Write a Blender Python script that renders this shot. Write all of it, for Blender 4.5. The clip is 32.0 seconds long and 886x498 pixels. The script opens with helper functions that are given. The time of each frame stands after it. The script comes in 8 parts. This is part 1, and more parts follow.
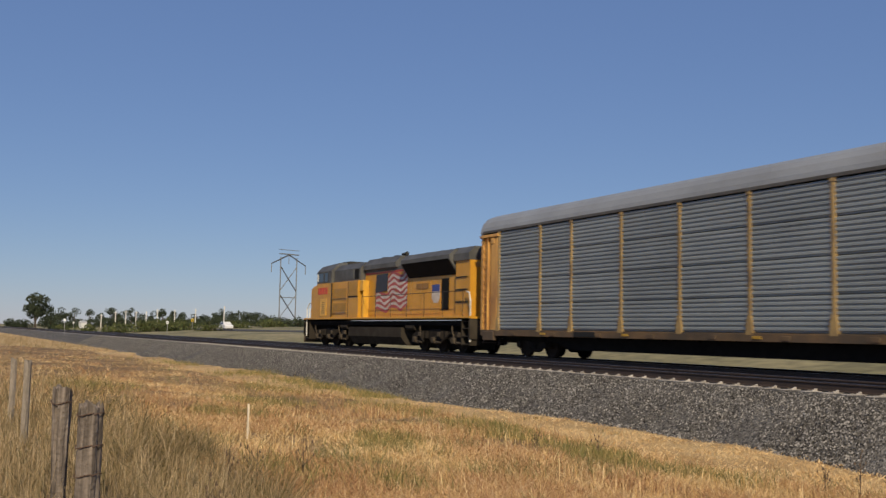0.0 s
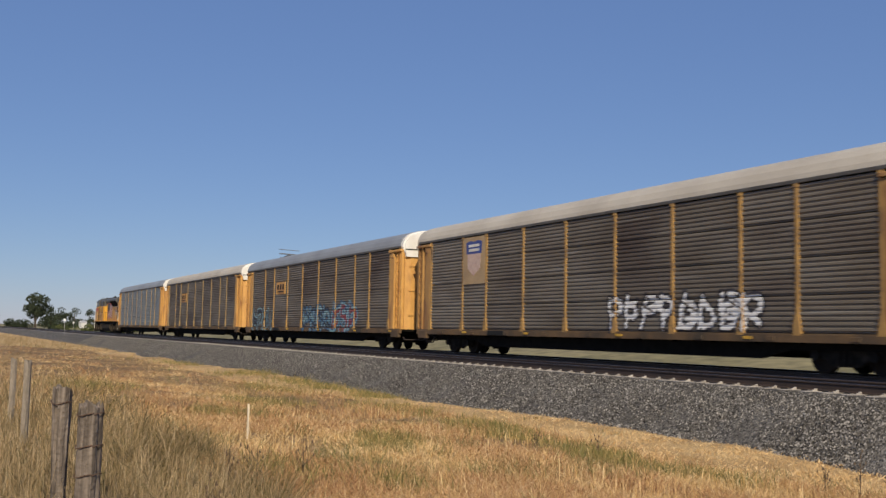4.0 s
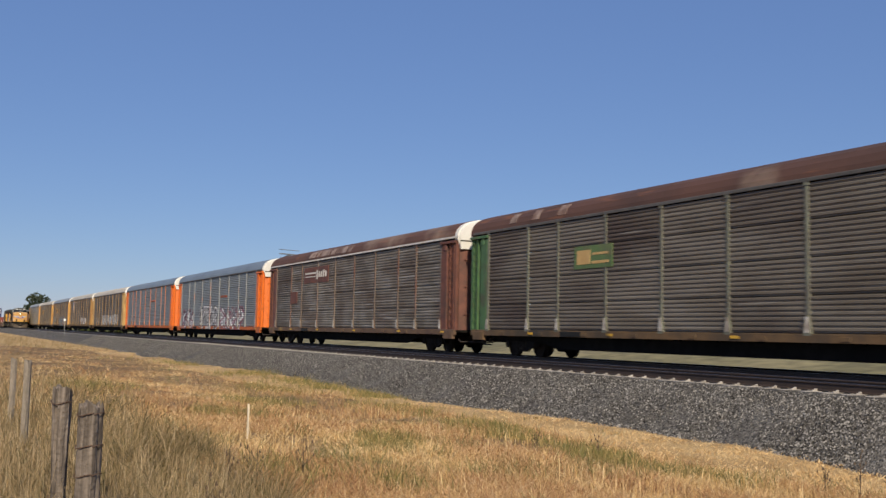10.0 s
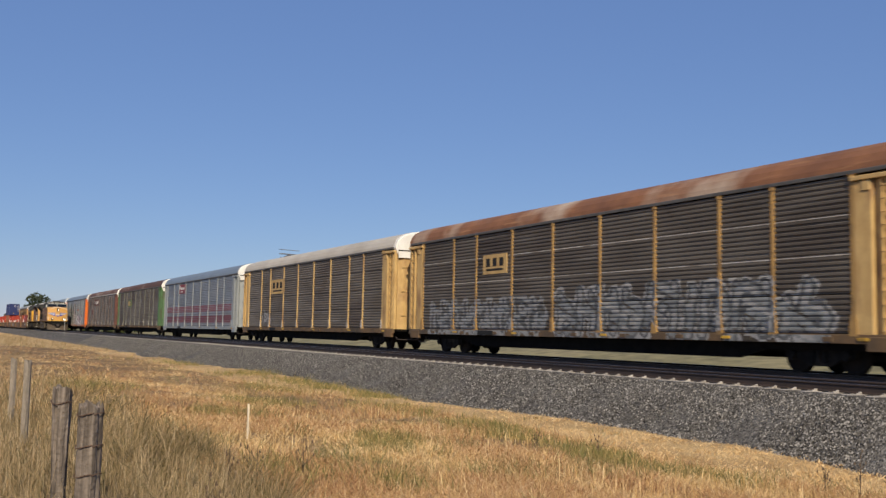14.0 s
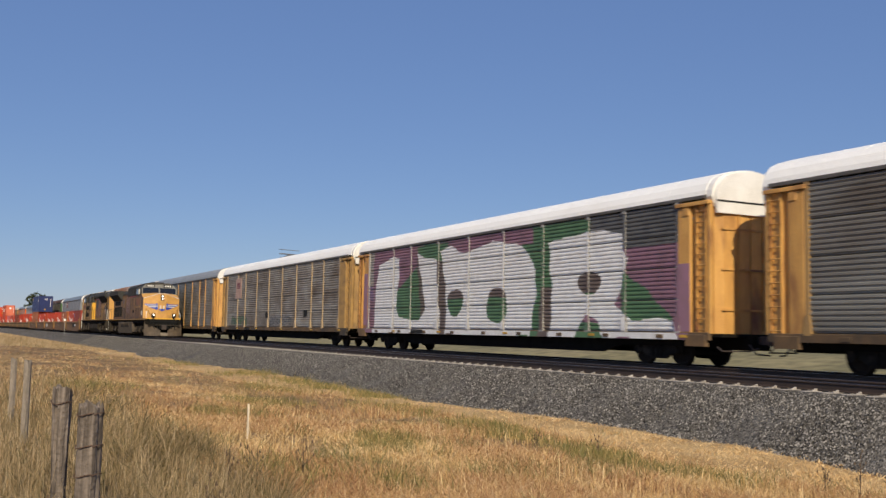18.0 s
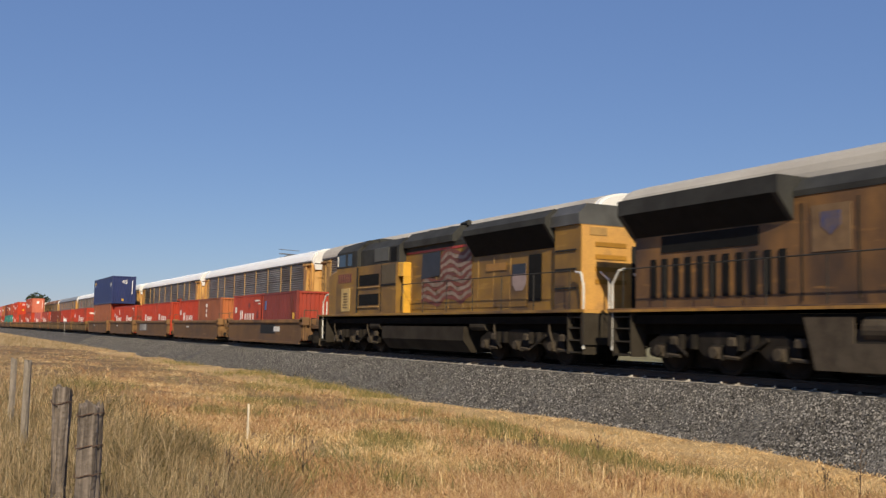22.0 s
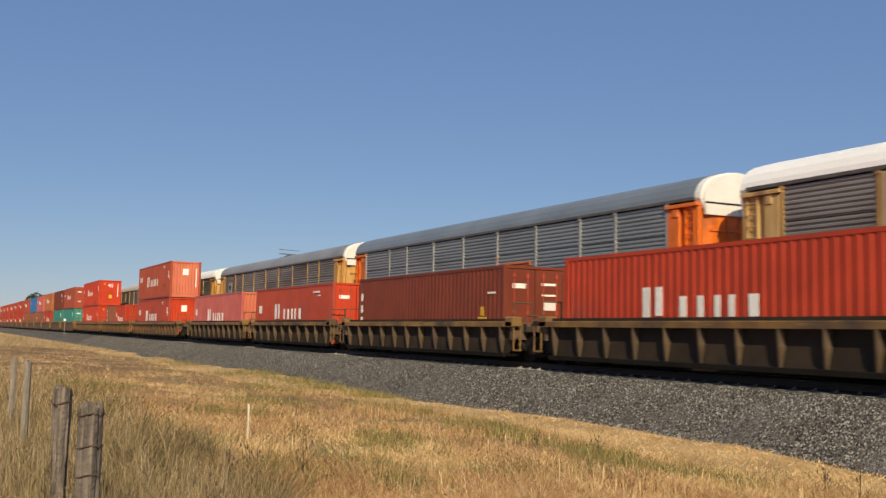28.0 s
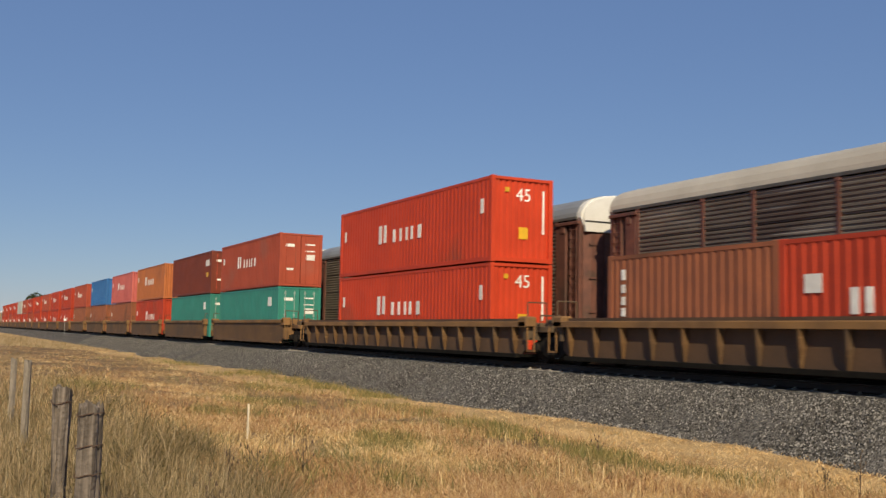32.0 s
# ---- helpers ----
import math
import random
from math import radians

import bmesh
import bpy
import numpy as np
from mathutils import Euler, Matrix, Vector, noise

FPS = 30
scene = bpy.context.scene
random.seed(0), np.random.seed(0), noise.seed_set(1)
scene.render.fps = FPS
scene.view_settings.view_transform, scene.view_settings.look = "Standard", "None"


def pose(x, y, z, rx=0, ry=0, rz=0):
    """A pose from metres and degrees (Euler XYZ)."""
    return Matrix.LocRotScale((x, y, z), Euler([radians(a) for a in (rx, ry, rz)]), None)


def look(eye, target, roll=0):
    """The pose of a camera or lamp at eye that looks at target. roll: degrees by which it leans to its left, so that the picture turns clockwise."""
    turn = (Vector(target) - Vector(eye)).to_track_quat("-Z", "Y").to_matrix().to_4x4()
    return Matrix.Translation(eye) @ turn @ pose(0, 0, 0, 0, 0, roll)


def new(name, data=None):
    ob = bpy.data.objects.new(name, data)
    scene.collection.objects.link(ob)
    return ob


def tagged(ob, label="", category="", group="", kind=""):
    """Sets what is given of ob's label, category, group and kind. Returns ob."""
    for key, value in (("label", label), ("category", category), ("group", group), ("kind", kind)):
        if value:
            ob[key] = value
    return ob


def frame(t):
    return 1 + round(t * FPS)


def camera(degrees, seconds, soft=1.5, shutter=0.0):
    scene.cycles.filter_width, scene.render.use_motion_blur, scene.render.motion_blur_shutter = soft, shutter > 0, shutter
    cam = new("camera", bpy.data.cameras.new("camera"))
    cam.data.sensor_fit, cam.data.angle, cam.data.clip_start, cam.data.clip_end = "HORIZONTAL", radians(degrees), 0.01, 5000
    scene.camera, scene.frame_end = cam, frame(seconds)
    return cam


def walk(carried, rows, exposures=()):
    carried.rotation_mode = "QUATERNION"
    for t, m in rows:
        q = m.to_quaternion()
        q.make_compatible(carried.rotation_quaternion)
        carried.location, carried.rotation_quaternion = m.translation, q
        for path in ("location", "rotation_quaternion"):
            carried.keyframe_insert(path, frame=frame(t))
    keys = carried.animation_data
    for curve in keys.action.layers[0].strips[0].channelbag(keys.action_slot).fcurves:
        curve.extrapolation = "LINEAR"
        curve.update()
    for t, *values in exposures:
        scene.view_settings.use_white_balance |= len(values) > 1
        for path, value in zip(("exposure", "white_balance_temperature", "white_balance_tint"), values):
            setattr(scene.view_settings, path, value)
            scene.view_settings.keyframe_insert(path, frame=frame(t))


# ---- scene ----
cam = camera(49.33, 32.0, soft=1.4, shutter=0.16)
EYE = (0.0, 0.0, 0.878)
YAW, TILT = radians(27.38), radians(4.953)
AIM = (-math.cos(YAW) * math.cos(TILT) * 50, math.sin(YAW) * math.cos(TILT) * 50, 0.878 + math.sin(TILT) * 50)
walk(cam, [(0.0, look(EYE, AIM, 1.116)), (32.0, look(EYE, AIM, 1.116))],
     [(0.0, -0.16, 6800, 10), (3.0, -0.09, 6650, 10), (6.0, -0.06, 6450, 10), (9.0, -0.02, 6450, 10), (13.0, 0.03, 6480, 10), (17.0, -0.02, 6560, 10), (20.5, -0.10, 6650, 10),
      (22.0, 0.0, 6650, 9), (25.0, 0.03, 6950, 8), (28.0, 0.02, 7100, 7), (30.0, -0.06, 7050, 7), (32.0, -0.09, 7000, 7)])

# ---- light ----
SUN_AZ, SUN_EL = radians(-22), radians(33)      # from +x towards -y, behind the camera's right shoulder
sun_way = Vector((math.cos(SUN_EL) * math.cos(SUN_AZ), math.cos(SUN_EL) * math.sin(SUN_AZ), math.sin(SUN_EL)))
world = bpy.data.worlds.new("sky")
scene.world = world
world.use_nodes = True
wn = world.node_tree.nodes
sky = wn.new("ShaderNodeTexSky")
sky.sky_type = "NISHITA"
sky.sun_disc = False
sky.sun_elevation = SUN_EL
sky.sun_rotation = math.pi / 2 - SUN_AZ
sky.air_density, sky.dust_density, sky.ozone_density = 1.0, 0.05, 3.5
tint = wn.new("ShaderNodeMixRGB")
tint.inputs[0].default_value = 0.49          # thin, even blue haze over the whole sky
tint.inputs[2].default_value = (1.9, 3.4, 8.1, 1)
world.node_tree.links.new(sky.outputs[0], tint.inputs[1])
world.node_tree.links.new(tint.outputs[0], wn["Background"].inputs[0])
wn["Background"].inputs[1].default_value = 0.076
sun = new("sun", bpy.data.lights.new("sun", "SUN"))
sun.data.energy, sun.data.angle, sun.data.color = 4.6, radians(0.53), (1.0, 0.86, 0.63)
sun.matrix_world = look(sun_way * 80, (0, 0, 0))

# ---- materials ----
MATS = {}


def paint(name, a, b=None, rough=0.6, metal=0.0, scale=3.0, streak=1.0, bump=0.15, fine=40.0, dirt=None, dirt_amount=0.0, vary=0.12, scuff=None, scuff_amount=0.0):
    """A worn surface: two tones mixed by noise, fine grain, dirt patches, long thin scuffs and a little relief."""
    if name in MATS:
        return MATS[name]
    b = b or tuple(c * 0.78 for c in a)
    m = bpy.data.materials.new(name)
    m.use_nodes = True
    nt = m.node_tree
    n, l = nt.nodes, nt.links
    p = n["Principled BSDF"]
    p.inputs["Roughness"].default_value, p.inputs["Metallic"].default_value = rough, metal
    co = n.new("ShaderNodeTexCoord")
    info = n.new("ShaderNodeObjectInfo")
    add = n.new("ShaderNodeVectorMath")
    add.operation = "MULTIPLY_ADD"
    add.inputs[1].default_value = (streak, streak, 1.0)
    l.new(co.outputs["Object"], add.inputs[0])
    mul = n.new("ShaderNodeMath")
    mul.operation = "MULTIPLY"
    mul.inputs[1].default_value = 37.0
    l.new(info.outputs["Random"], mul.inputs[0])
    l.new(mul.outputs[0], add.inputs[2])
    big, grain = n.new("ShaderNodeTexNoise"), n.new("ShaderNodeTexNoise")
    big.inputs["Scale"].default_value, big.inputs["Detail"].default_value = scale, 5.0
    grain.inputs["Scale"].default_value, grain.inputs["Detail"].default_value = fine, 3.0
    l.new(add.outputs[0], big.inputs["Vector"])
    l.new(co.outputs["Object"], grain.inputs["Vector"])
    ramp = n.new("ShaderNodeMapRange")
    ramp.inputs[1].default_value, ramp.inputs[2].default_value = 0.35, 0.68
    l.new(big.outputs[0], ramp.inputs[0])
    mix = n.new("ShaderNodeMixRGB")
    mix.inputs[1].default_value, mix.inputs[2].default_value = (*a, 1), (*b, 1)
    l.new(ramp.outputs[0], mix.inputs[0])
    last = mix
    if dirt:
        patch = n.new("ShaderNodeTexNoise")
        patch.inputs["Scale"].default_value, patch.inputs["Detail"].default_value = scale * 0.4, 8.0
        l.new(add.outputs[0], patch.inputs["Vector"])
        cut = n.new("ShaderNodeMapRange")
        cut.inputs[1].default_value, cut.inputs[2].default_value = 0.62 - dirt_amount * 0.35, 0.78 - dirt_amount * 0.2
        l.new(patch.outputs[0], cut.inputs[0])
        over = n.new("ShaderNodeMixRGB")
        over.inputs[2].default_value = (*dirt, 1)
        l.new(cut.outputs[0], over.inputs[0])
        l.new(last.outputs[0], over.inputs[1])
        last = over
    if scuff:
        long = n.new("ShaderNodeVectorMath")
        long.operation = "MULTIPLY"
        long.inputs[1].default_value = (0.35, 1.0, 3.2)
        l.new(add.outputs[0], long.inputs[0])
        lines = n.new("ShaderNodeTexNoise")
        lines.inputs["Scale"].default_value, lines.inputs["Detail"].default_value = 1.7, 7.0
        l.new(long.outputs[0], lines.inputs["Vector"])
        worn = n.new("ShaderNodeMapRange")
        worn.inputs[1].default_value, worn.inputs[2].default_value = 0.66 - scuff_amount * 0.2, 0.80 - scuff_amount * 0.2
        worn.inputs[4].default_value = 0.8
        l.new(lines.outputs[0], worn.inputs[0])
        rub = n.new("ShaderNodeMixRGB")
        rub.inputs[2].default_value = (*scuff, 1)
        l.new(worn.outputs[0], rub.inputs[0])
        l.new(last.outputs[0], rub.inputs[1])
        last = rub
    tone = n.new("ShaderNodeHueSaturation")
    val = n.new("ShaderNodeMapRange")
    val.inputs[3].default_value, val.inputs[4].default_value = 1.0 - vary, 1.0 + vary
    l.new(info.outputs["Random"], val.inputs[0])
    grn = n.new("ShaderNodeMapRange")
    grn.inputs[1].default_value, grn.inputs[2].default_value = 0.3, 0.7
    grn.inputs[3].default_value, grn.inputs[4].default_value = 0.88, 1.12
    l.new(grain.outputs[0], grn.inputs[0])
    both = n.new("ShaderNodeMath")
    both.operation = "MULTIPLY"
    l.new(val.outputs[0], both.inputs[0])
    l.new(grn.outputs[0], both.inputs[1])
    l.new(both.outputs[0], tone.inputs["Value"])
    l.new(last.outputs[0], tone.inputs["Color"])
    l.new(tone.outputs[0], p.inputs["Base Color"])
    if bump:
        bp = n.new("ShaderNodeBump")
        bp.inputs["Strength"].default_value, bp.inputs["Distance"].default_value = bump, 0.02
        l.new(grain.outputs[0], bp.inputs["Height"])
        l.new(bp.outputs[0], p.inputs["Normal"])
    MATS[name] = m
    return m


def matt(m, level=0.08):
    """Takes the sheen off soot and grime."""
    m.node_tree.nodes["Principled BSDF"].inputs["Specular IOR Level"].default_value = level
    return m


def glass(name):
    m = paint(name, (0.012, 0.014, 0.016), rough=0.06, bump=0.0)
    m.node_tree.nodes["Principled BSDF"].inputs["Specular IOR Level"].default_value = 0.8
    return m


def lit(name, colour, power):
    if name in MATS:
        return MATS[name]
    m = bpy.data.materials.new(name)
    m.use_nodes = True
    p = m.node_tree.nodes["Principled BSDF"]
    p.inputs["Base Color"].default_value = (*colour, 1)
    p.inputs["Emission Color"].default_value = (*colour, 1)
    p.inputs["Emission Strength"].default_value = power
    MATS[name] = m
    return m


def ground_material(name, tones, scale, bump, rough=0.95, fine=25.0, dist=0.05, stones=0.0):
    """Earth, grass or stone in several tones that meet in uneven patches."""
    m = bpy.data.materials.new(name)
    m.use_nodes = True
    nt = m.node_tree
    n, l = nt.nodes, nt.links
    p = n["Principled BSDF"]
    p.inputs["Roughness"].default_value = rough
    co = n.new("ShaderNodeTexCoord")
    big, grain = n.new("ShaderNodeTexNoise"), n.new("ShaderNodeTexNoise")
    big.inputs["Scale"].default_value, big.inputs["Detail"].default_value = scale, 6.0
    grain.inputs["Scale"].default_value, grain.inputs["Detail"].default_value = fine, 4.0
    for t in (big, grain):
        l.new(co.outputs["Object"], t.inputs["Vector"])
    ramp = n.new("ShaderNodeValToRGB")
    el = ramp.color_ramp.elements
    while len(el) < len(tones):
        el.new(0.5)
    for i, c in enumerate(tones):
        el[i].position = 0.32 + 0.36 * i / max(1, len(tones) - 1)
        el[i].color = (*c, 1)
    l.new(big.outputs[0], ramp.inputs[0])
    tone = n.new("ShaderNodeHueSaturation")
    grn = n.new("ShaderNodeMapRange")
    grn.inputs[1].default_value, grn.inputs[2].default_value = 0.3, 0.7
    grn.inputs[3].default_value, grn.inputs[4].default_value = 0.65, 1.35
    l.new(grain.outputs[0], grn.inputs[0])
    l.new(grn.outputs[0], tone.inputs["Value"])
    l.new(ramp.outputs[0], tone.inputs["Color"])
    l.new(tone.outputs[0], p.inputs["Base Color"])
    bp = n.new("ShaderNodeBump")
    bp.inputs["Strength"].default_value, bp.inputs["Distance"].default_value = bump, dist
    l.new(grain.outputs[0], bp.inputs["Height"])
    if stones:
        cell = n.new("ShaderNodeTexVoronoi")
        cell.inputs["Scale"].default_value = stones
        l.new(co.outputs["Object"], cell.inputs["Vector"])
        grey = n.new("ShaderNodeRGBToBW")
        l.new(cell.outputs["Color"], grey.inputs[0])
        l.new(grey.outputs[0], grn.inputs[0])
        grn.inputs[1].default_value, grn.inputs[2].default_value = 0.15, 0.85
        grn.inputs[3].default_value, grn.inputs[4].default_value = 0.35, 1.9
        flip = n.new("ShaderNodeMath")
        flip.operation = "SUBTRACT"
        flip.inputs[0].default_value = 1.0
        l.new(cell.outputs["Distance"], flip.inputs[1])
        l.new(flip.outputs[0], bp.inputs["Height"])
    l.new(bp.outputs[0], p.inputs["Normal"])
    MATS[name] = m
    return m


def blades_material(name, tones):
    """Leaves and grass blades: each island takes its own tone."""
    m = bpy.data.materials.new(name)
    m.use_nodes = True
    n, l = m.node_tree.nodes, m.node_tree.links
    p = n["Principled BSDF"]
    p.inputs["Roughness"].default_value = 0.75
    p.inputs["Specular IOR Level"].default_value = 0.2
    geo = n.new("ShaderNodeNewGeometry")
    ramp = n.new("ShaderNodeValToRGB")
    el = ramp.color_ramp.elements
    while len(el) < len(tones):
        el.new(0.5)
    for i, c in enumerate(tones):
        el[i].position = i / max(1, len(tones) - 1)
        el[i].color = (*c, 1)
    l.new(geo.outputs["Random Per Island"], ramp.inputs[0])
    l.new(ramp.outputs[0], p.inputs["Base Color"])
    MATS[name] = m
    return m


# ---- mesh helpers ----
class Geo:
    """Collects vertices and faces of one mesh."""

    def __init__(self):
        self.v, self.f = [], []

    def box(self, x0, x1, y0, y1, z0, z1, c=0.0):
        """A box; c chamfers its upright edges and its top."""
        if c <= 0:
            b = len(self.v)
            self.v += [(x, y, z) for x in (x0, x1) for y in (y0, y1) for z in (z0, z1)]
            self.f += [tuple(b + i for i in q) for q in ((0, 1, 3, 2), (4, 6, 7, 5), (0, 4, 5, 1), (2, 3, 7, 6), (0, 2, 6, 4), (1, 5, 7, 3))]
            return self
        ring = lambda d, z: [(x0 + d, y0, z), (x1 - d, y0, z), (x1, y0 + d, z), (x1, y1 - d, z), (x1 - d, y1, z), (x0 + d, y1, z), (x0, y1 - d, z), (x0, y0 + d, z)]
        inner = [(x0 + c, y0 + c, z1), (x1 - c, y0 + c, z1), (x1 - c, y0 + c, z1), (x1 - c, y1 - c, z1), (x1 - c, y1 - c, z1), (x0 + c, y1 - c, z1), (x0 + c, y1 - c, z1), (x0 + c, y0 + c, z1)]
        self.loft([ring(c, z0), ring(c, z1 - c), inner], True, True)
        return self

    def loft(self, rings, cap0=True, cap1=True, closed=True):
        """Skins rings of equal length."""
        b, k = len(self.v), len(rings[0])
        for r in rings:
            self.v += [tuple(q) for q in r]
        for i in range(len(rings) - 1):
            for j in range(k if closed else k - 1):
                a, c = b + i * k + j, b + i * k + (j + 1) % k
                self.f.append((a, c, c + k, a + k))
        if cap0:
            self.f.append(tuple(b + j for j in reversed(range(k))))
        if cap1:
            self.f.append(tuple(b + (len(rings) - 1) * k + j for j in range(k)))
        return self

    def prism_x(self, profile, x0, x1, caps=True, closed=True):
        """A (y, z) profile drawn along x."""
        return self.loft([[(x, y, z) for y, z in profile] for x in (x0, x1)], caps, caps, closed)

    def prism_y(self, profile, y0, y1, caps=True):
        """An (x, z) profile drawn along y."""
        return self.loft([[(x, y, z) for x, z in profile] for y in (y0, y1)], caps, caps)

    def tube(self, p, q, r, k=8, r2=None):
        p, q = Vector(p), Vector(q)
        w = (q - p).normalized()
        u = w.orthogonal().normalized()
        s = w.cross(u)
        rings = []
        for c, rr in ((p, r), (q, r if r2 is None else r2)):
            rings.append([c + (u * math.cos(a) + s * math.sin(a)) * rr for a in (2 * math.pi * i / k for i in range(k))])
        return self.loft(rings)

    def pipe(self, pts, r, k=6):
        for a, b in zip(pts, pts[1:]):
            self.tube(a, b, r, k)
        return self

    def quad(self, a, b, c, d):
        n = len(self.v)
        self.v += [a, b, c, d]
        self.f.append((n, n + 1, n + 2, n + 3))
        return self

    def mesh(self, name, material=None, smooth=False):
        me = bpy.data.meshes.new(name)
        me.from_pydata([tuple(q) for q in self.v], [], self.f)
        bm = bmesh.new()
        bm.from_mesh(me)
        bmesh.ops.recalc_face_normals(bm, faces=bm.faces)
        bm.to_mesh(me)
        bm.free()
        if material:
            me.materials.append(material)
        if smooth:
            me.polygons.foreach_set("use_smooth", [True] * len(me.polygons))
        return me


def part(name, shape, material, parent=None, label="", at=None):
    """One mesh object under a thing or a part. shape: a Geo, or a mesh that several parts share."""
    me = shape.mesh(name, material) if isinstance(shape, Geo) else shape
    ob = new(name, me)
    if not me.materials:
        me.materials.append(material)
    if me.materials[0] != material:
        ob.material_slots[0].link = "OBJECT"
        ob.material_slots[0].material = material
    ob.parent = parent
    if at is not None:
        ob.matrix_basis = at
    if label:
        ob["label"] = label
    return ob


def thing(name, label, category, group="", kind="", at=None):
    ob = tagged(new(name), label, category, group, kind)
    ob.empty_display_size = 0.3
    if at is not None:
        ob.matrix_basis = at
    return ob


def letters(text, size, depth=0.012, spread=1.0):
    """A mesh of raised letters in the xz plane, facing -y, its foot at z = 0 and centred on x."""
    cu = bpy.data.curves.new("letters", "FONT")
    cu.body, cu.size, cu.extrude, cu.align_x, cu.space_character, cu.resolution_u = text, size, depth, "CENTER", spread, 3
    ob = bpy.data.objects.new("letters", cu)
    scene.collection.objects.link(ob)
    me = bpy.data.meshes.new_from_object(ob, depsgraph=bpy.context.evaluated_depsgraph_get())
    bpy.data.objects.remove(ob)
    bpy.data.curves.remove(cu)
    me.transform(Matrix.Rotation(math.pi / 2, 4, "X"))
    me.materials.clear()
    return me


# ---- trains: where they are at each time ----
NEAR_Y, FAR_Y = 17.29, 21.42
TIMES = (0.0, 4.0, 8.0, 12.0, 16.0, 20.0, 24.0, 28.0, 32.0)


def far_run(t):
    return -(22.967 * (t - 16) - 0.0091 / 2 * (t - 16) ** 2) + 1.476 - 0.0127 * (t - 16) - 0.00454 * (t - 16) ** 2


def near_run(t):
    return 22.076 * (t - 26) + 0.0742 / 2 * (t - 26) ** 2


ROLLING = []            # (thing, place along its train, track)


def rolling(ob, u, y, z=0.0):
    ROLLING.append((ob, u, y, z))
    return ob


def motions():
    for ob, u, y, z in ROLLING:
        run = near_run if y < 19 else far_run
        walk(ob, [(t, pose(u + run(t), y, z)) for t in TIMES])
    walk(suv, [(t, pose(-206 + 28.0 * t, 54.6, land(-206 + 28.0 * t, 54.6) + 0.07)) for t in TIMES])

# ---- ground, ballast and track ----
def lerp_table(x, table):
    for (a, p), (b, q) in zip(table, table[1:]):
        if x <= b:
            k = max(0.0, (x - a) / (b - a))
            return p + (q - p) * k * k * (3 - 2 * k)
    return table[-1][1]


LAND = ((-60, -0.62), (-6, -0.62), (3.5, -0.78), (8, -1.0), (12, -1.2), (29, -1.25), (43, 0.15), (60, 0.75), (95, 1.7), (220, 2.4), (2400, 3.0))


def land(x, y):
    """The height of the ground."""
    z = lerp_table(y, LAND)
    if y < 15 and -90 < x < 40:
        z += 0.12 * noise.noise((x * 0.16, y * 0.3, 1.7)) + 0.06 * noise.noise((x * 0.7, y * 0.9, 4.0))
    elif y > 26:
        z += 0.25 * noise.noise((x * 0.03, y * 0.05, 9.0))
    return z


M_EARTH = ground_material("dry_grass_ground", ((0.15, 0.09, 0.04), (0.24, 0.15, 0.065), (0.36, 0.24, 0.105)), 0.5, 1.0)
M_LITTER = ground_material("hay_litter", ((0.38, 0.245, 0.105), (0.50, 0.335, 0.15), (0.60, 0.42, 0.20)), 0.5, 1.0)
M_FIELD = ground_material("field_grass", ((0.13, 0.12, 0.05), (0.22, 0.19, 0.09), (0.30, 0.25, 0.13)), 0.08, 0.6, fine=1.2)
M_BALLAST = ground_material("ballast_stone", ((0.074, 0.067, 0.059), (0.098, 0.090, 0.079), (0.135, 0.125, 0.110)), 0.6, 1.0, fine=16.0, dist=0.05, stones=23.0)
M_STONES = blades_material("ballast_stones", ((0.018, 0.016, 0.015), (0.055, 0.051, 0.047), (0.10, 0.094, 0.087), (0.16, 0.15, 0.14), (0.36, 0.34, 0.315)))

xs = [-2400, -1500, -1000, -700, -500, -400, -320, -260, -210, -175] + [-150 + 5 * i for i in range(12)] + [-90 + 1.0 * i for i in range(100)] + [12, 16, 22, 30, 45, 70, 110, 180, 300, 500, 900, 1600, 2400]
ys = [-2400, -1200, -600, -300, -150, -80, -45, -25, -15, -10, -7] + [-5 + 0.6 * i for i in range(37)] + [18.5, 21, 24, 26, 28, 30, 33, 36, 40, 45, 50, 57, 65, 75, 85, 100, 130, 180, 260, 400, 700, 1200, 2400]
g = Geo()
g.v = [(x, y, land(x, y)) for x in xs for y in ys]
ny = len(ys)
g.f = [(i * ny + j, (i + 1) * ny + j, (i + 1) * ny + j + 1, i * ny + j + 1) for i in range(len(xs) - 1) for j in range(ny - 1)]
me = g.mesh("ground", M_EARTH, smooth=True)
me.materials.append(M_FIELD)
me.materials.append(M_LITTER)
for p in me.polygons:
    if p.center.y > 23:
        p.material_index = 1
    elif p.center.y > 10.9 + 0.7 * noise.noise((p.center.x * 0.15, 2.0, 8.0)):
        p.material_index = 2
if sum(p.normal.z for p in me.polygons) < 0:
    me.flip_normals()
ground = tagged(new("ground", me), "dry golden grassland with a greener field beyond the tracks", "ground", kind="structure")

# ballast bed under both tracks, its toe wandering a little
ROWS = 260
g = Geo()
rings = []
for i in range(ROWS + 1):
    x = -420 + 470 * i / ROWS
    toe = 13.35 + 0.35 * noise.noise((x * 0.11, 3.0, 0.0)) + 0.12 * noise.noise((x * 0.6, 7.0, 0.0))
    crown = 15.72 + 0.05 * noise.noise((x * 0.4, 1.0, 0.0))
    rings.append([(x, toe - 0.3, -1.32), (x, toe + 0.25, -1.13), (x, (toe + crown) / 2, -0.66), (x, crown, -0.205), (x, 16.05, -0.198),
                  (x, 19.3, -0.24), (x, 22.9, -0.22), (x, 23.2, -0.24), (x, 25.2, -1.25), (x, 25.4, -1.45)])
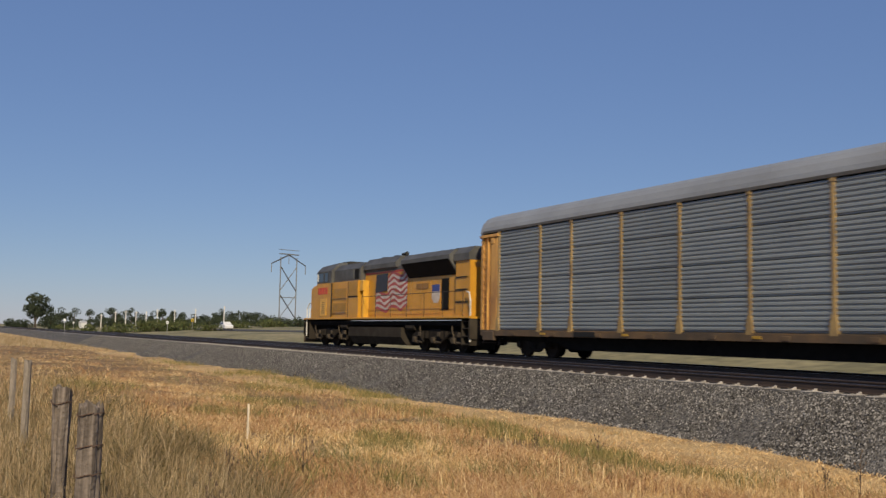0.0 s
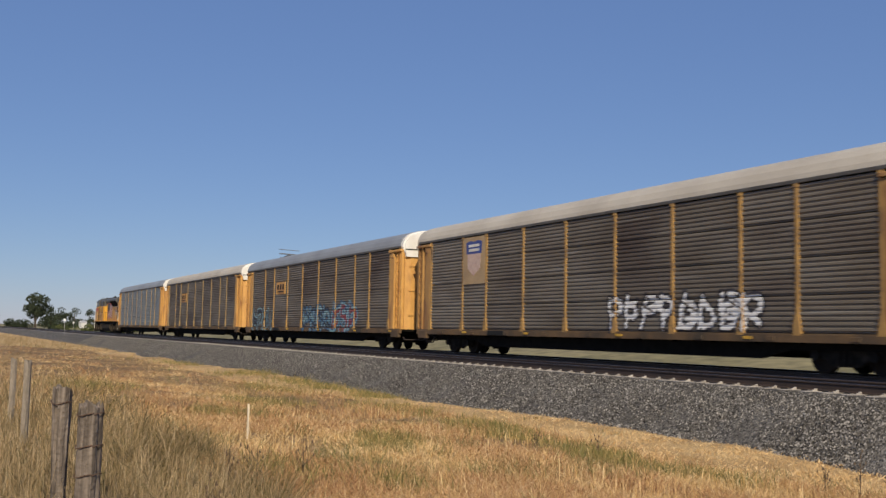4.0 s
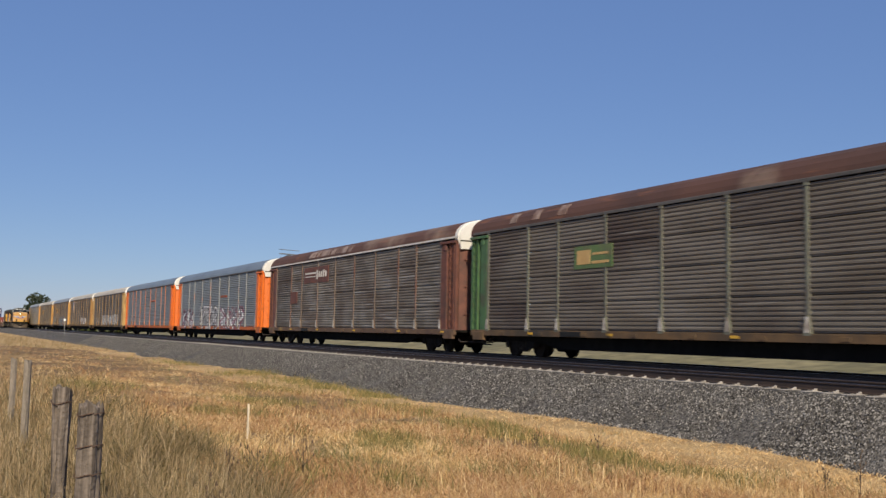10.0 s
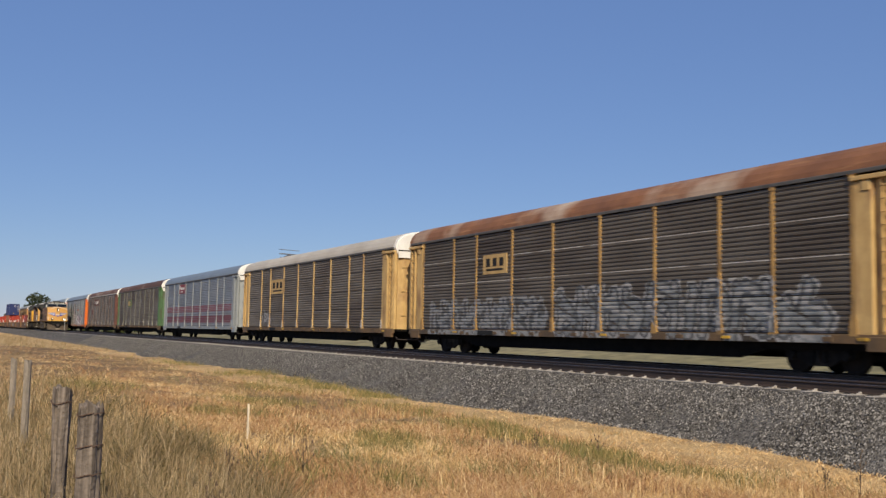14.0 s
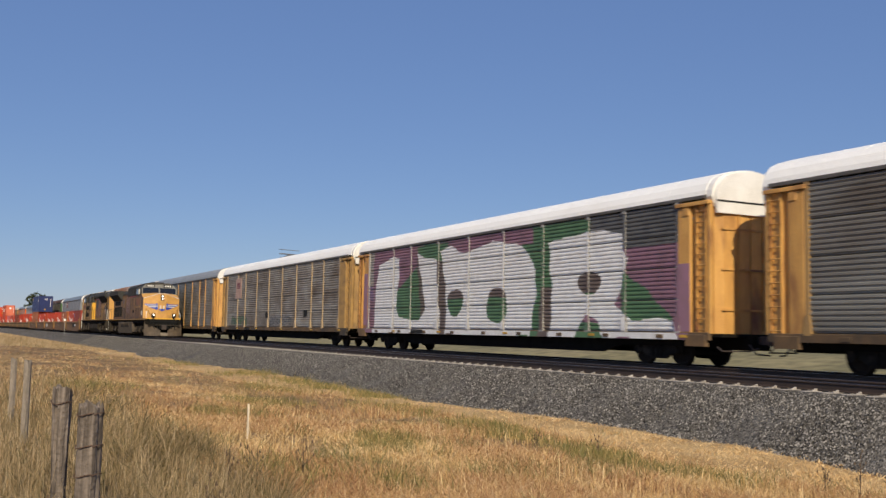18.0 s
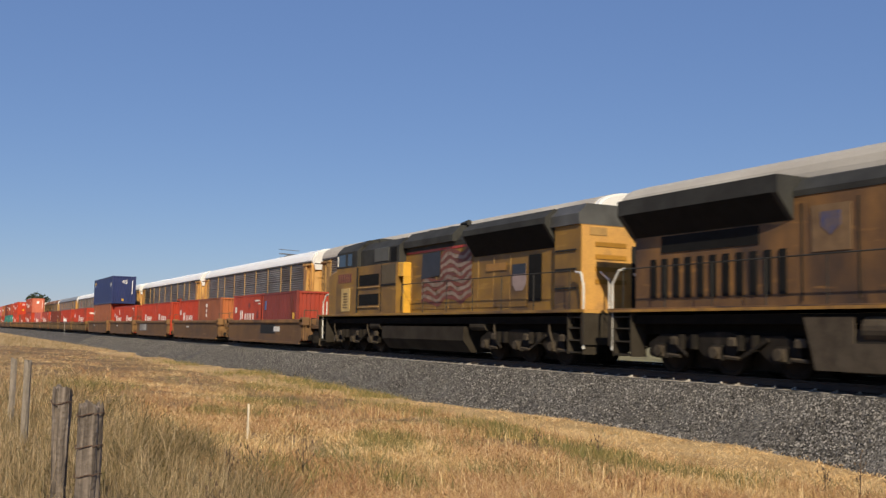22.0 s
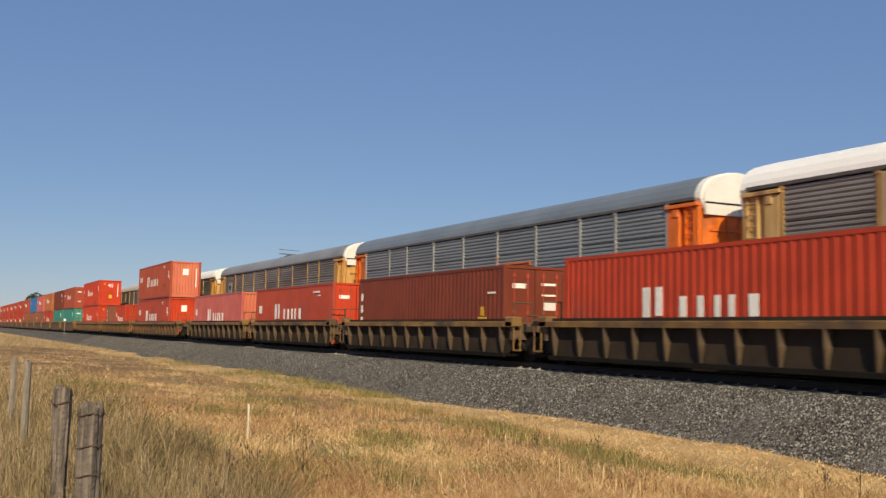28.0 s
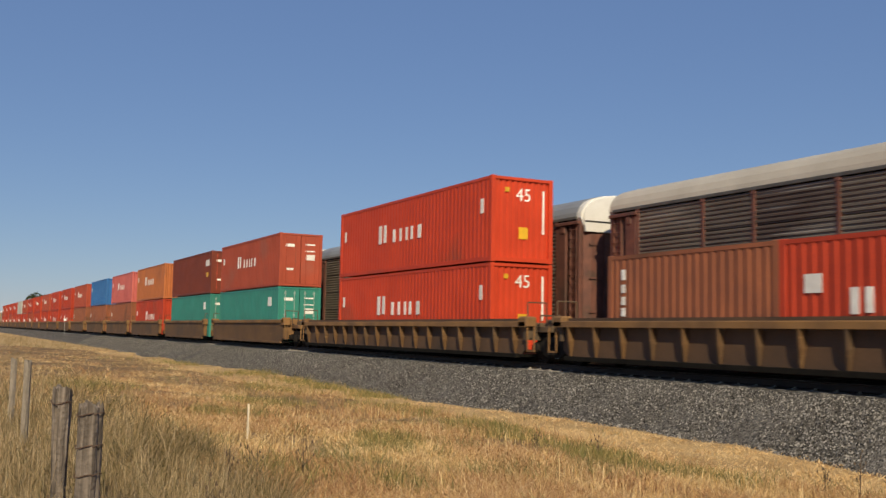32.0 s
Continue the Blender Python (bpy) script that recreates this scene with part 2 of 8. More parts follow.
g.loft(rings, False, False, closed=False)
me = g.mesh("ballast", M_BALLAST)
if sum(p.normal.z for p in me.polygons) < 0:
    me.flip_normals()
ballast = tagged(new("ballast", me), "bed of crushed grey stone under both tracks", "ballast", kind="structure")


def scatter_stones():
    """Loose stones on the near shoulder."""
    rng = np.random.default_rng(5)
    vs, fs = [], []
    base = np.array([(1, 0, 0), (-1, 0, 0), (0, 1, 0), (0, -1, 0), (0, 0, 1)], float)
    tri = ((0, 2, 4), (2, 1, 4), (1, 3, 4), (3, 0, 4))
    count = 0
    for _ in range(105000):
        x = -9.5 - 105 * rng.random() ** 2.0
        k = rng.random()
        toe = 13.35 + 0.35 * noise.noise((x * 0.11, 3.0, 0.0)) + 0.12 * noise.noise((x * 0.6, 7.0, 0.0))
        y = toe - 0.35 + (16.05 - toe) * k
        crown = 15.72
        mid = (toe + crown) / 2
        z = float(np.interp(y, (toe - 0.3, toe + 0.25, mid, crown), (-1.32, -1.13, -0.66, -0.205)))
        s = rng.uniform(0.013, 0.036)
        q = base * rng.uniform(0.6, 1.3, (5, 3)) * s
        a = rng.uniform(0, 6.28)
        c, d = math.cos(a), math.sin(a)
        q = np.stack([q[:, 0] * c - q[:, 1] * d, q[:, 0] * d + q[:, 1] * c, q[:, 2]], 1) + (x, y, z)
        vs.extend(map(tuple, q))
        fs.extend(tuple(count + i for i in t) for t in tri)
        count += 5
    me = bpy.data.meshes.new("ballast_stones")
    me.from_pydata(vs, [], fs)
    me.materials.append(M_STONES)
    tagged(new("ballast_stones", me), "loose crushed stones on the ballast shoulder", "stones", kind="stuff")


scatter_stones()

M_RAIL = paint("rail_steel", (0.055, 0.036, 0.028), (0.034, 0.024, 0.020), rough=0.7, metal=0.0, scale=2.0)
M_RAILTOP = paint("rail_head", (0.42, 0.40, 0.38), (0.30, 0.27, 0.25), rough=0.3, metal=1.0, scale=2.0)
M_TIE = paint("concrete_tie", (0.40, 0.37, 0.335), (0.29, 0.265, 0.235), rough=0.9, scale=5.0, vary=0.1)
RAIL = [(-0.07, -0.185), (0.07, -0.185), (0.07, -0.17), (0.01, -0.15), (0.01, -0.05), (0.036, -0.035), (0.036, -0.004), (0.0, -0.001), (-0.036, -0.004), (-0.036, -0.035), (-0.01, -0.05), (-0.01, -0.15), (-0.07, -0.17)]
tie_g = Geo()
tie_g.loft([[(-w, y, -0.40), (w, y, -0.40), (w * 0.8, y, z), (-w * 0.8, y, z)] for y, w, z in ((-1.3, 0.13, -0.205), (-1.27, 0.14, -0.19), (-0.4, 0.13, -0.19), (0.4, 0.13, -0.19), (1.27, 0.14, -0.19), (1.3, 0.13, -0.205))])
tie_mesh = tie_g.mesh("tie", M_TIE)
clip_g = Geo()
clip_g.box(-0.03, 0.03, -0.90, -0.84, -0.20, -0.14, 0.012).box(-0.02, 0.02, -0.98, -0.90, -0.195, -0.165, 0.008)
clip_g.box(-0.05, 0.05, -0.68, -0.62, -0.20, -0.13, 0.01)
M_CLIP = paint("dusty_clip_steel", (0.40, 0.37, 0.33), (0.24, 0.21, 0.18), rough=0.8, scale=9.0, vary=0.3)
clip_mesh = clip_g.mesh("rail_clip", M_CLIP)
tracks = []
for y, words in ((NEAR_Y, "near track of rusty rails on pale concrete ties"), (FAR_Y, "far track of rusty rails on pale concrete ties")):
    track = thing("track", words, "railway track", "tracks", "structure", pose(0, y, 0))
    tracks.append(track)
    for side in (-0.7525, 0.7525):
        rail = part("rail", Geo().prism_x([(a + side, b) for a, b in RAIL], -420, 50), M_RAIL, track)
        part("rail_head", Geo().prism_x([(side - 0.03, -0.004), (side + 0.03, -0.004), (side + 0.026, 0.0), (side - 0.026, 0.0)], -420, 50), M_RAILTOP, rail, "polished running surface of the rail")

# ---- train cars with closed sides for carrying motor cars ----
M_TRUCK = paint("truck_iron", (0.030, 0.025, 0.021), (0.018, 0.016, 0.014), rough=0.9, scale=4.0, dirt=(0.07, 0.058, 0.047), dirt_amount=0.03)
M_WHEEL = paint("wheel_steel", (0.030, 0.024, 0.020), (0.02, 0.016, 0.014), rough=0.8)
M_UNDER = paint("underframe_black", (0.016, 0.014, 0.012), (0.010, 0.009, 0.008), rough=0.95)
M_COUPLER = paint("coupler_iron", (0.06, 0.045, 0.04), rough=0.8)
M_SHEET = paint("inner_wall_steel", (0.20, 0.20, 0.20), rough=0.6)
M_WHITE = paint("white_hood_paint", (0.80, 0.79, 0.76), (0.70, 0.68, 0.64), rough=0.55, scale=1.5, vary=0.04)

for m in (M_TRUCK, M_WHEEL, M_UNDER):
    matt(m)

HALF = 13.75
BAYS = []
edge = -12.2
for w in (3.02, 2.02, 2.86, 2.86, 2.88, 2.86, 2.86, 2.02, 2.60):
    BAYS.append((edge, edge + w))
    edge += w
SCREEN_Z0, SCREEN_Z1 = 1.04, 4.99


def screen_profile(z0, z1, rows, ridges, y, depth):
    """Side profile (y, z) of stacked sheets with rolled ridges; the joints between sheets are set back."""
    out = []
    h = (z1 - z0) / rows
    for r in range(rows):
        a, b = z0 + r * h + 0.017, z0 + (r + 1) * h - 0.017
        out += [(y + 0.07, z0 + r * h), (y + 0.07, a)]
        step = (b - a) / ridges
        for i in range(ridges):
            c = a + i * step
            out += [(y, c), (y - depth * 0.1, c + step * 0.28), (y - depth, c + step * 0.42), (y - depth, c + step * 0.82), (y - depth * 0.1, c + step * 0.97)]
        out += [(y, b), (y + 0.07, b)]
    out.append((y + 0.07, z1))
    return out


def sheet(profile, x0, x1):
    g = Geo()
    g.prism_x(profile, x0, x1, False, False)
    return g


ROOF = [(-1.53, 5.06), (-1.50, 5.24), (-1.40, 5.46), (-1.22, 5.64), (-0.95, 5.77), (-0.5, 5.89), (0.0, 5.94), (0.5, 5.89), (0.95, 5.77), (1.22, 5.64), (1.40, 5.46), (1.50, 5.24), (1.53, 5.06)]
RACK = {}


def lathe_y(g, rings, k=22):
    """Turns (y, r) pairs round the y axis."""
    g.loft([[(r * math.cos(2 * math.pi * i / k), y, r * math.sin(2 * math.pi * i / k)) for i in range(k)] for y, r in rings])


def truck_meshes(prefix, base, radius, frame_y, wheel_y):
    """A bogie's cross beam, side frame, wheel and axle."""
    e = base / 2
    g = Geo()
    g.box(-0.28, 0.28, -frame_y, frame_y, 0.52, 0.80, 0.03)
    RACK[prefix + "bolster"] = g.mesh("truck", M_TRUCK)
    g = Geo()
    g.prism_y([(-e - 0.24, 0.40), (-e - 0.24, 0.62), (-e + 0.25, 0.66), (-0.42, 0.80), (0.42, 0.80), (e - 0.25, 0.66), (e + 0.24, 0.62), (e + 0.24, 0.40), (e - 0.2, 0.38), (0.36, 0.20), (-0.36, 0.20), (-e + 0.2, 0.38)], -0.06, 0.06)
    for x in (-e, e):
        g.tube((x, -0.16, 0.48), (x, 0.0, 0.48), 0.14, 10)
    for x in (-0.2, 0.0, 0.2):
        g.tube((x, -0.07, 0.28), (x, -0.07, 0.62), 0.08, 8)
    RACK[prefix + "frame"] = g.mesh("side_frame", M_TRUCK)
    g = Geo()
    lathe_y(g, [(0.0, radius * 0.3), (0.02, radius * 0.8), (-0.01, radius * 0.86), (-0.01, radius), (0.12, radius), (0.125, radius + 0.026), (0.15, radius + 0.02), (0.15, 0.1)])
    RACK[prefix + "wheel"] = g.mesh("wheel", M_WHEEL)
    RACK[prefix + "axle"] = Geo().tube((0, -wheel_y - 0.2, 0), (0, wheel_y + 0.2, 0), 0.085, 10).mesh("axle", M_WHEEL)
    RACK[prefix + "y"] = (frame_y, wheel_y)


truck_meshes("car", 1.78, 0.42, 1.0, 0.69)


def add_truck(car, x, prefix="car", axles=(-0.89, 0.89), radius=0.42):
    frame_y, wheel_y = RACK[prefix + "y"]
    t = part("truck", RACK[prefix + "bolster"], M_TRUCK, car, at=pose(x, 0, 0))
    part("side_frame", RACK[prefix + "frame"], M_TRUCK, t, at=pose(0, -frame_y, 0))
    part("side_frame", RACK[prefix + "frame"], M_TRUCK, t, at=pose(0, frame_y, 0, 0, 0, 180))
    for a in axles:
        part("axle", RACK[prefix + "axle"], M_WHEEL, t, at=pose(a, 0, radius))
        part("wheel", RACK[prefix + "wheel"], M_WHEEL, t, at=pose(a, -wheel_y - 0.12, radius))
        part("wheel", RACK[prefix + "wheel"], M_WHEEL, t, at=pose(a, wheel_y + 0.12, radius, 0, 0, 180))
    return t


def rack_meshes():
    for w in (3.02, 2.02, 2.86, 2.88, 2.60):
        RACK["panel%.2f" % w] = sheet(screen_profile(SCREEN_Z0, SCREEN_Z1, 4, 7, -1.475, 0.034), 0.05, w - 0.05).mesh("side_panel", M_SHEET)
    RACK["farside"] = Geo().prism_x([(1.45, 1.02), (1.5, 1.02), (1.5, 4.95), (1.45, 4.95)], -13.6, 13.2).mesh("far_side", M_SHEET)
    g = Geo()
    g.loft([[(-0.055, -1.535, z), (0.055, -1.535, z), (0.07, -1.46, z), (-0.07, -1.46, z)] for z in (1.5, 5.0)])
    g.loft([[(-w, -1.565, z), (w, -1.565, z), (w, -1.46, z), (-w, -1.46, z)] for z, w in ((0.98, 0.13), (1.25, 0.11), (1.52, 0.06))])
    g.box(-0.10, 0.10, -1.55, -1.44, 4.90, 5.02, 0.02)
    RACK["post"] = g.mesh("post", M_SHEET)
    g = Geo()
    g.prism_x(ROOF + [(1.46, 5.06), (0, 5.85), (-1.46, 5.06)], -13.45, 13.02)
    for i in range(23):
        x = -12.9 + i * 1.155
        g.prism_x([(y * 1.001, z + 0.004) for y, z in ROOF[:-1]] + [(1.4, 5.0), (-1.4, 5.0)], x - 0.02, x + 0.02)
    RACK["roof"] = g.mesh("roof", M_SHEET)
    RACK["roofend"] = Geo().prism_x(ROOF + [(1.46, 5.06), (0, 5.85), (-1.46, 5.06)], 13.021, 13.44).mesh("roof_end", M_SHEET)
    RACK["chord"] = Geo().box(-13.5, 13.06, -1.56, -1.44, 5.0, 5.10, 0.02).mesh("roof_chord", M_SHEET)
    g = Geo()
    g.box(-13.55, 13.15, -1.56, -1.42, 0.80, 1.03, 0.015)
    g.box(-13.55, 13.15, 1.42, 1.56, 0.80, 1.03, 0.015)
    for x in (-12.9, 12.6):
        g.box(x - 0.45, x + 0.45, -1.58, -1.42, 0.62, 0.98, 0.03)
    for i in range(9):
        x = -11 + i * 2.75
        g.box(x - 0.16, x + 0.16, -1.58, -1.50, 0.84, 0.96, 0.01)
    RACK["sill"] = g.mesh("side_sill", M_SHEET)
    g = Geo()
    for s in (-1, 1):
        g.prism_y([(-13.3, 0.80), (-11.6, 0.62), (-8.6, 0.60), (-7.6, 0.34), (7.6, 0.34), (8.6, 0.60), (11.6, 0.62), (13.3, 0.80)], *sorted((s * 1.10, s * 1.22)))
    RACK["skirt"] = g.mesh("lower_sill", M_SHEET)
    RACK["foot"] = Geo().loft([[(-w, -1.573, z), (w, -1.573, z), (w, -1.54, z), (-w, -1.54, z)] for z, w in ((1.06, 0.10), (1.25, 0.085), (1.47, 0.05))]).mesh("post_foot", M_SHEET)
    RACK["reflector"] = Geo().box(-0.17, 0.17, -1.590, -1.566, 0.87, 0.95, 0.008).mesh("reflector", M_SHEET)
    RACK["stencil"] = Geo().box(-0.62, 0.62, -1.588, -1.561, 0.82, 1.0, 0.008).mesh("stencil_panel", M_SHEET)
    g = Geo()
    g.box(-13.7, 13.7, -0.35, 0.35, 0.52, 0.98)
    g.box(-13.5, 13.5, -1.42, 1.42, 0.90, 1.0)
    for i in range(16):
        x = -12.4 + i * 1.65
        g.box(x - 0.06, x + 0.06, -1.4, 1.4, 0.74, 0.92)
    g.tube((-4, -0.8, 0.62), (-2.2, -0.8, 0.62), 0.2, 12)
    g.box(1.6, 2.6, -1.1, -0.7, 0.5, 0.85)
    RACK["under"] = g.mesh("underframe", M_UNDER)
    # corner at each end: plate, set-back, ladder panel and header; built for the +x end and mirrored
    for s, key in ((1, "p"), (-1, "n")):
        d = 0.45 if s > 0 else 0.0          # the rear end is the shorter one
        X = lambda a, b: (min(s * (a - d), s * (b - d)), max(s * (a - d), s * (b - d)))
        RACK["corner" + key] = Geo().box(*X(12.27, 12.82), -1.54, -1.40, 1.0, 4.80, 0.03).mesh("end_panel", M_SHEET)
        RACK["setback" + key] = Geo().box(*X(12.82, 13.05), -1.42, -1.36, 1.0, 4.80).mesh("recessed_panel", M_SHEET)
        RACK["ladderplate" + key] = Geo().box(*X(13.05, 13.50), -1.46, -1.38, 1.0, 4.86, 0.02).mesh("ladder_panel", M_SHEET)
        RACK["endpost" + key] = Geo().box(*X(13.50, 13.64), -1.52, -1.36, 1.0, 4.86, 0.02).mesh("corner_post", M_SHEET)
        g = Geo()
        g.box(*X(12.20, 13.66), -1.60, -1.38, 4.82, 4.93, 0.02)
        g.box(*X(12.50, 12.80), -1.57, -1.46, 4.55, 4.82, 0.04)
        RACK["header" + key] = g.mesh("end_header", M_SHEET)
        g = Geo()
        g.box(*X(13.06, 13.10), -1.54, -1.47, 0.9, 4.85)
        g.box(*X(13.44, 13.48), -1.54, -1.47, 0.9, 4.85)
        for i in range(12):
            z = 1.1 + i * 0.32
            g.tube((s * (13.06 - d), -1.545, z), (s * (13.48 - d), -1.545, z), 0.016, 6)
        RACK["ladder" + key] = g.mesh("ladder", M_SHEET)
        for k, side in ((-1, "a"), (1, "b")):
            r = [(13.60, k * 0.02), (13.72, k * 0.02), (13.74, k * 0.55), (13.72, k * 1.05), (13.62, k * 1.34), (13.56, k * 1.34)]
            RACK["door" + side + key] = Geo().loft([[(s * (x - d), y, z) for x, y in r] for z in (1.0, 4.74)]).mesh("end_door", M_SHEET)
            RACK["bar" + side + key] = Geo().box(*X(13.73, 13.78), k * 0.5 - 0.03, k * 0.5 + 0.03, 1.1, 4.7).mesh("lock_bar", M_SHEET)
        RACK["crossbar" + key] = Geo().box(*X(13.735, 13.77), -1.15, 1.15, -0.03, 0.03).mesh("cross_bar", M_SHEET)
        g = Geo()
        prof = [(y * 0.99, z - 0.012) for y, z in ROOF] + [(1.38, 4.75), (-1.38, 4.75)]
        g.prism_x(prof, *X(13.452, 13.72))
        prof = [(y * 0.93, 4.75 + (z - 4.75) * 0.94) for y, z in ROOF] + [(1.36, 4.55), (-1.36, 4.55)]
        g.prism_x(prof, *X(13.72, 13.82))
        RACK["hood" + key] = g.mesh("end_hood", M_SHEET)
        RACK["gap" + key] = Geo().box(*X(13.80, 13.826), -1.40, 1.40, 4.88, 4.94).mesh("hood_seam", M_SHEET)
        d = 0.0
        g = Geo()
        g.box(*X(13.0, 14.2), -0.12, 0.12, 0.70, 0.95, 0.03)
        g.box(*X(14.1, 14.34), -0.19, 0.19, 0.66, 1.0, 0.05)
        g.pipe([(s * 13.7, -0.5, 0.7), (s * 13.95, -0.45, 0.42), (s * 14.3, -0.3, 0.4)], 0.025)
        g.pipe([(s * 13.4, -1.45, 0.62), (s * 13.6, -1.45, 0.5), (s * 13.6, -0.4, 0.5), (s * 13.9, -0.3, 0.6)], 0.02)
        RACK["coupler" + key] = g.mesh("coupler", M_COUPLER)


rack_meshes()

PALE_EDGE = paint("bare_feet_lit_joints", (0.55, 0.52, 0.47), (0.34, 0.30, 0.26), rough=0.7, scale=4.0, vary=0.2, dirt=(0.20, 0.16, 0.12), dirt_amount=0.3)
WORN_WHITE = paint("flaking_white_paint", (0.36, 0.28, 0.24), (0.20, 0.13, 0.10), rough=0.8, scale=3.0, dirt=(0.10, 0.05, 0.036), dirt_amount=0.55)
REFLECTOR = paint("yellow_reflector", (0.62, 0.36, 0.03), (0.40, 0.24, 0.04), rough=0.5, dirt=(0.10, 0.07, 0.03), dirt_amount=0.2, vary=0.25)
M_CHORD = paint("dark_roof_beam", (0.10, 0.095, 0.09), (0.07, 0.065, 0.06), rough=0.7)
S_GRIME = paint("grimy_ochre_sill", (0.17, 0.10, 0.045), (0.09, 0.06, 0.036), rough=0.8, scale=1.5, dirt=(0.05, 0.04, 0.03), dirt_amount=0.45, vary=0.1)
S_ORANGE = paint("grimy_orange_sill", (0.55, 0.13, 0.02), (0.40, 0.10, 0.02), rough=0.6, scale=1.5, dirt=(0.14, 0.05, 0.02), dirt_amount=0.25, vary=0.05)
S_MAROON = paint("grimy_brown_sill", (0.15, 0.09, 0.05), (0.09, 0.055, 0.04), rough=0.8, scale=1.5, dirt=(0.35, 0.22, 0.06), dirt_amount=0.12, vary=0.1)
GALV = paint("galvanised_blue_grey", (0.28, 0.308, 0.318), (0.22, 0.243, 0.252), rough=0.5, metal=0.25, scale=0.8, streak=0.35, vary=0.05, scuff=(0.36, 0.38, 0.38), scuff_amount=0.2)
GREY = paint("weathered_grey_screen", (0.27, 0.262, 0.238), (0.19, 0.178, 0.155), rough=0.55, metal=0.25, scale=0.9, streak=0.4, vary=0.07, dirt=(0.13, 0.10, 0.075), dirt_amount=0.2, scuff=(0.36, 0.35, 0.32), scuff_amount=0.25)
BROWN = paint("grimy_brown_screen", (0.205, 0.18, 0.148), (0.14, 0.115, 0.088), rough=0.65, metal=0.15, scale=0.9, streak=0.4, vary=0.08, dirt=(0.085, 0.062, 0.05), dirt_amount=0.35, scuff=(0.30, 0.28, 0.25), scuff_amount=0.3)
PALE = paint("dusty_pale_screen", (0.25, 0.232, 0.20), (0.15, 0.126, 0.10), rough=0.65, metal=0.15, scale=1.3, streak=0.6, vary=0.14, dirt=(0.12, 0.085, 0.062), dirt_amount=0.4, scuff=(0.36, 0.34, 0.31), scuff_amount=0.45)
DUSTY = paint("dusty_light_screen", (0.34, 0.32, 0.285), (0.22, 0.19, 0.16), rough=0.65, metal=0.15, scale=1.3, streak=0.6, vary=0.1, dirt=(0.15, 0.11, 0.08), dirt_amount=0.35, scuff=(0.44, 0.42, 0.38), scuff_amount=0.4)
SILVER = paint("silver_screen", (0.29, 0.315, 0.345), (0.235, 0.255, 0.28), rough=0.45, metal=0.35, scale=0.7, vary=0.04)
YELLOW = paint("rail_yellow", (0.62, 0.34, 0.095), (0.52, 0.27, 0.075), rough=0.6, scale=1.3, streak=2.5, dirt=(0.21, 0.085, 0.037), dirt_amount=0.33, vary=0.05)
TAN = paint("faded_yellow_tan", (0.58, 0.39, 0.16), (0.46, 0.29, 0.11), rough=0.7, scale=1.3, streak=2.5, dirt=(0.22, 0.11, 0.055), dirt_amount=0.22, vary=0.05)
OCHRE = paint("dull_ochre", (0.42, 0.25, 0.08), (0.32, 0.19, 0.07), rough=0.7, dirt=(0.13, 0.08, 0.04), dirt_amount=0.3, vary=0.05)
ORANGE = paint("bright_orange_paint", (0.78, 0.17, 0.015), (0.66, 0.14, 0.015), rough=0.5, dirt=(0.22, 0.07, 0.02), dirt_amount=0.15, vary=0.04)
MAROON = paint("brown_red_paint", (0.17, 0.065, 0.045), (0.11, 0.045, 0.035), rough=0.7, dirt=(0.07, 0.04, 0.03), dirt_amount=0.3, vary=0.05)
GREEN = paint("dark_green_paint", (0.075, 0.16, 0.062), (0.055, 0.115, 0.048), rough=0.6, dirt=(0.08, 0.06, 0.04), dirt_amount=0.25, vary=0.05)
LIGHT = paint("light_grey_paint", (0.29, 0.31, 0.325), (0.235, 0.255, 0.265), rough=0.55, vary=0.03)
R_GREY = paint("grey_steel_roof", (0.31, 0.325, 0.335), (0.245, 0.255, 0.26), rough=0.5, metal=0.2, scale=0.5, vary=0.05)
R_TAN = paint("dusty_pale_roof", (0.52, 0.48, 0.41), (0.42, 0.38, 0.32), rough=0.65, scale=0.5, vary=0.05)
R_WHITE = paint("white_roof_paint", (0.94, 0.94, 0.92), (0.89, 0.885, 0.86), rough=0.5, scale=0.4, vary=0.02)
R_RUST = paint("rusty_brown_roof", (0.105, 0.05, 0.036), (0.07, 0.036, 0.028), rough=0.8, scale=0.5, dirt=(0.34, 0.25, 0.19), dirt_amount=0.22, vary=0.05, scuff=(0.22, 0.09, 0.045), scuff_amount=0.4)
R_BLUE = paint("blue_grey_steel_roof", (0.24, 0.28, 0.31), (0.195, 0.23, 0.255), rough=0.45, metal=0.3, scale=0.5, vary=0.03)
INK = matt(paint("black_paint", (0.022, 0.022, 0.022), rough=0.7), 0.2)
CREAM = paint("pale_lettering_paint", (0.72, 0.70, 0.65), (0.60, 0.57, 0.52), rough=0.6)
FAWN = paint("dusty_fawn_plate", (0.45, 0.32, 0.18), (0.36, 0.25, 0.14), rough=0.7, scale=1.5, vary=0.08)
ROSY = paint("rosy_faded_white", (0.52, 0.40, 0.34), (0.44, 0.30, 0.26), rough=0.7, scale=4.0)
NAVY = paint("blue_sign_paint", (0.05, 0.08, 0.30), rough=0.5)
WINE = paint("wine_red_paint", (0.22, 0.05, 0.06), rough=0.6)
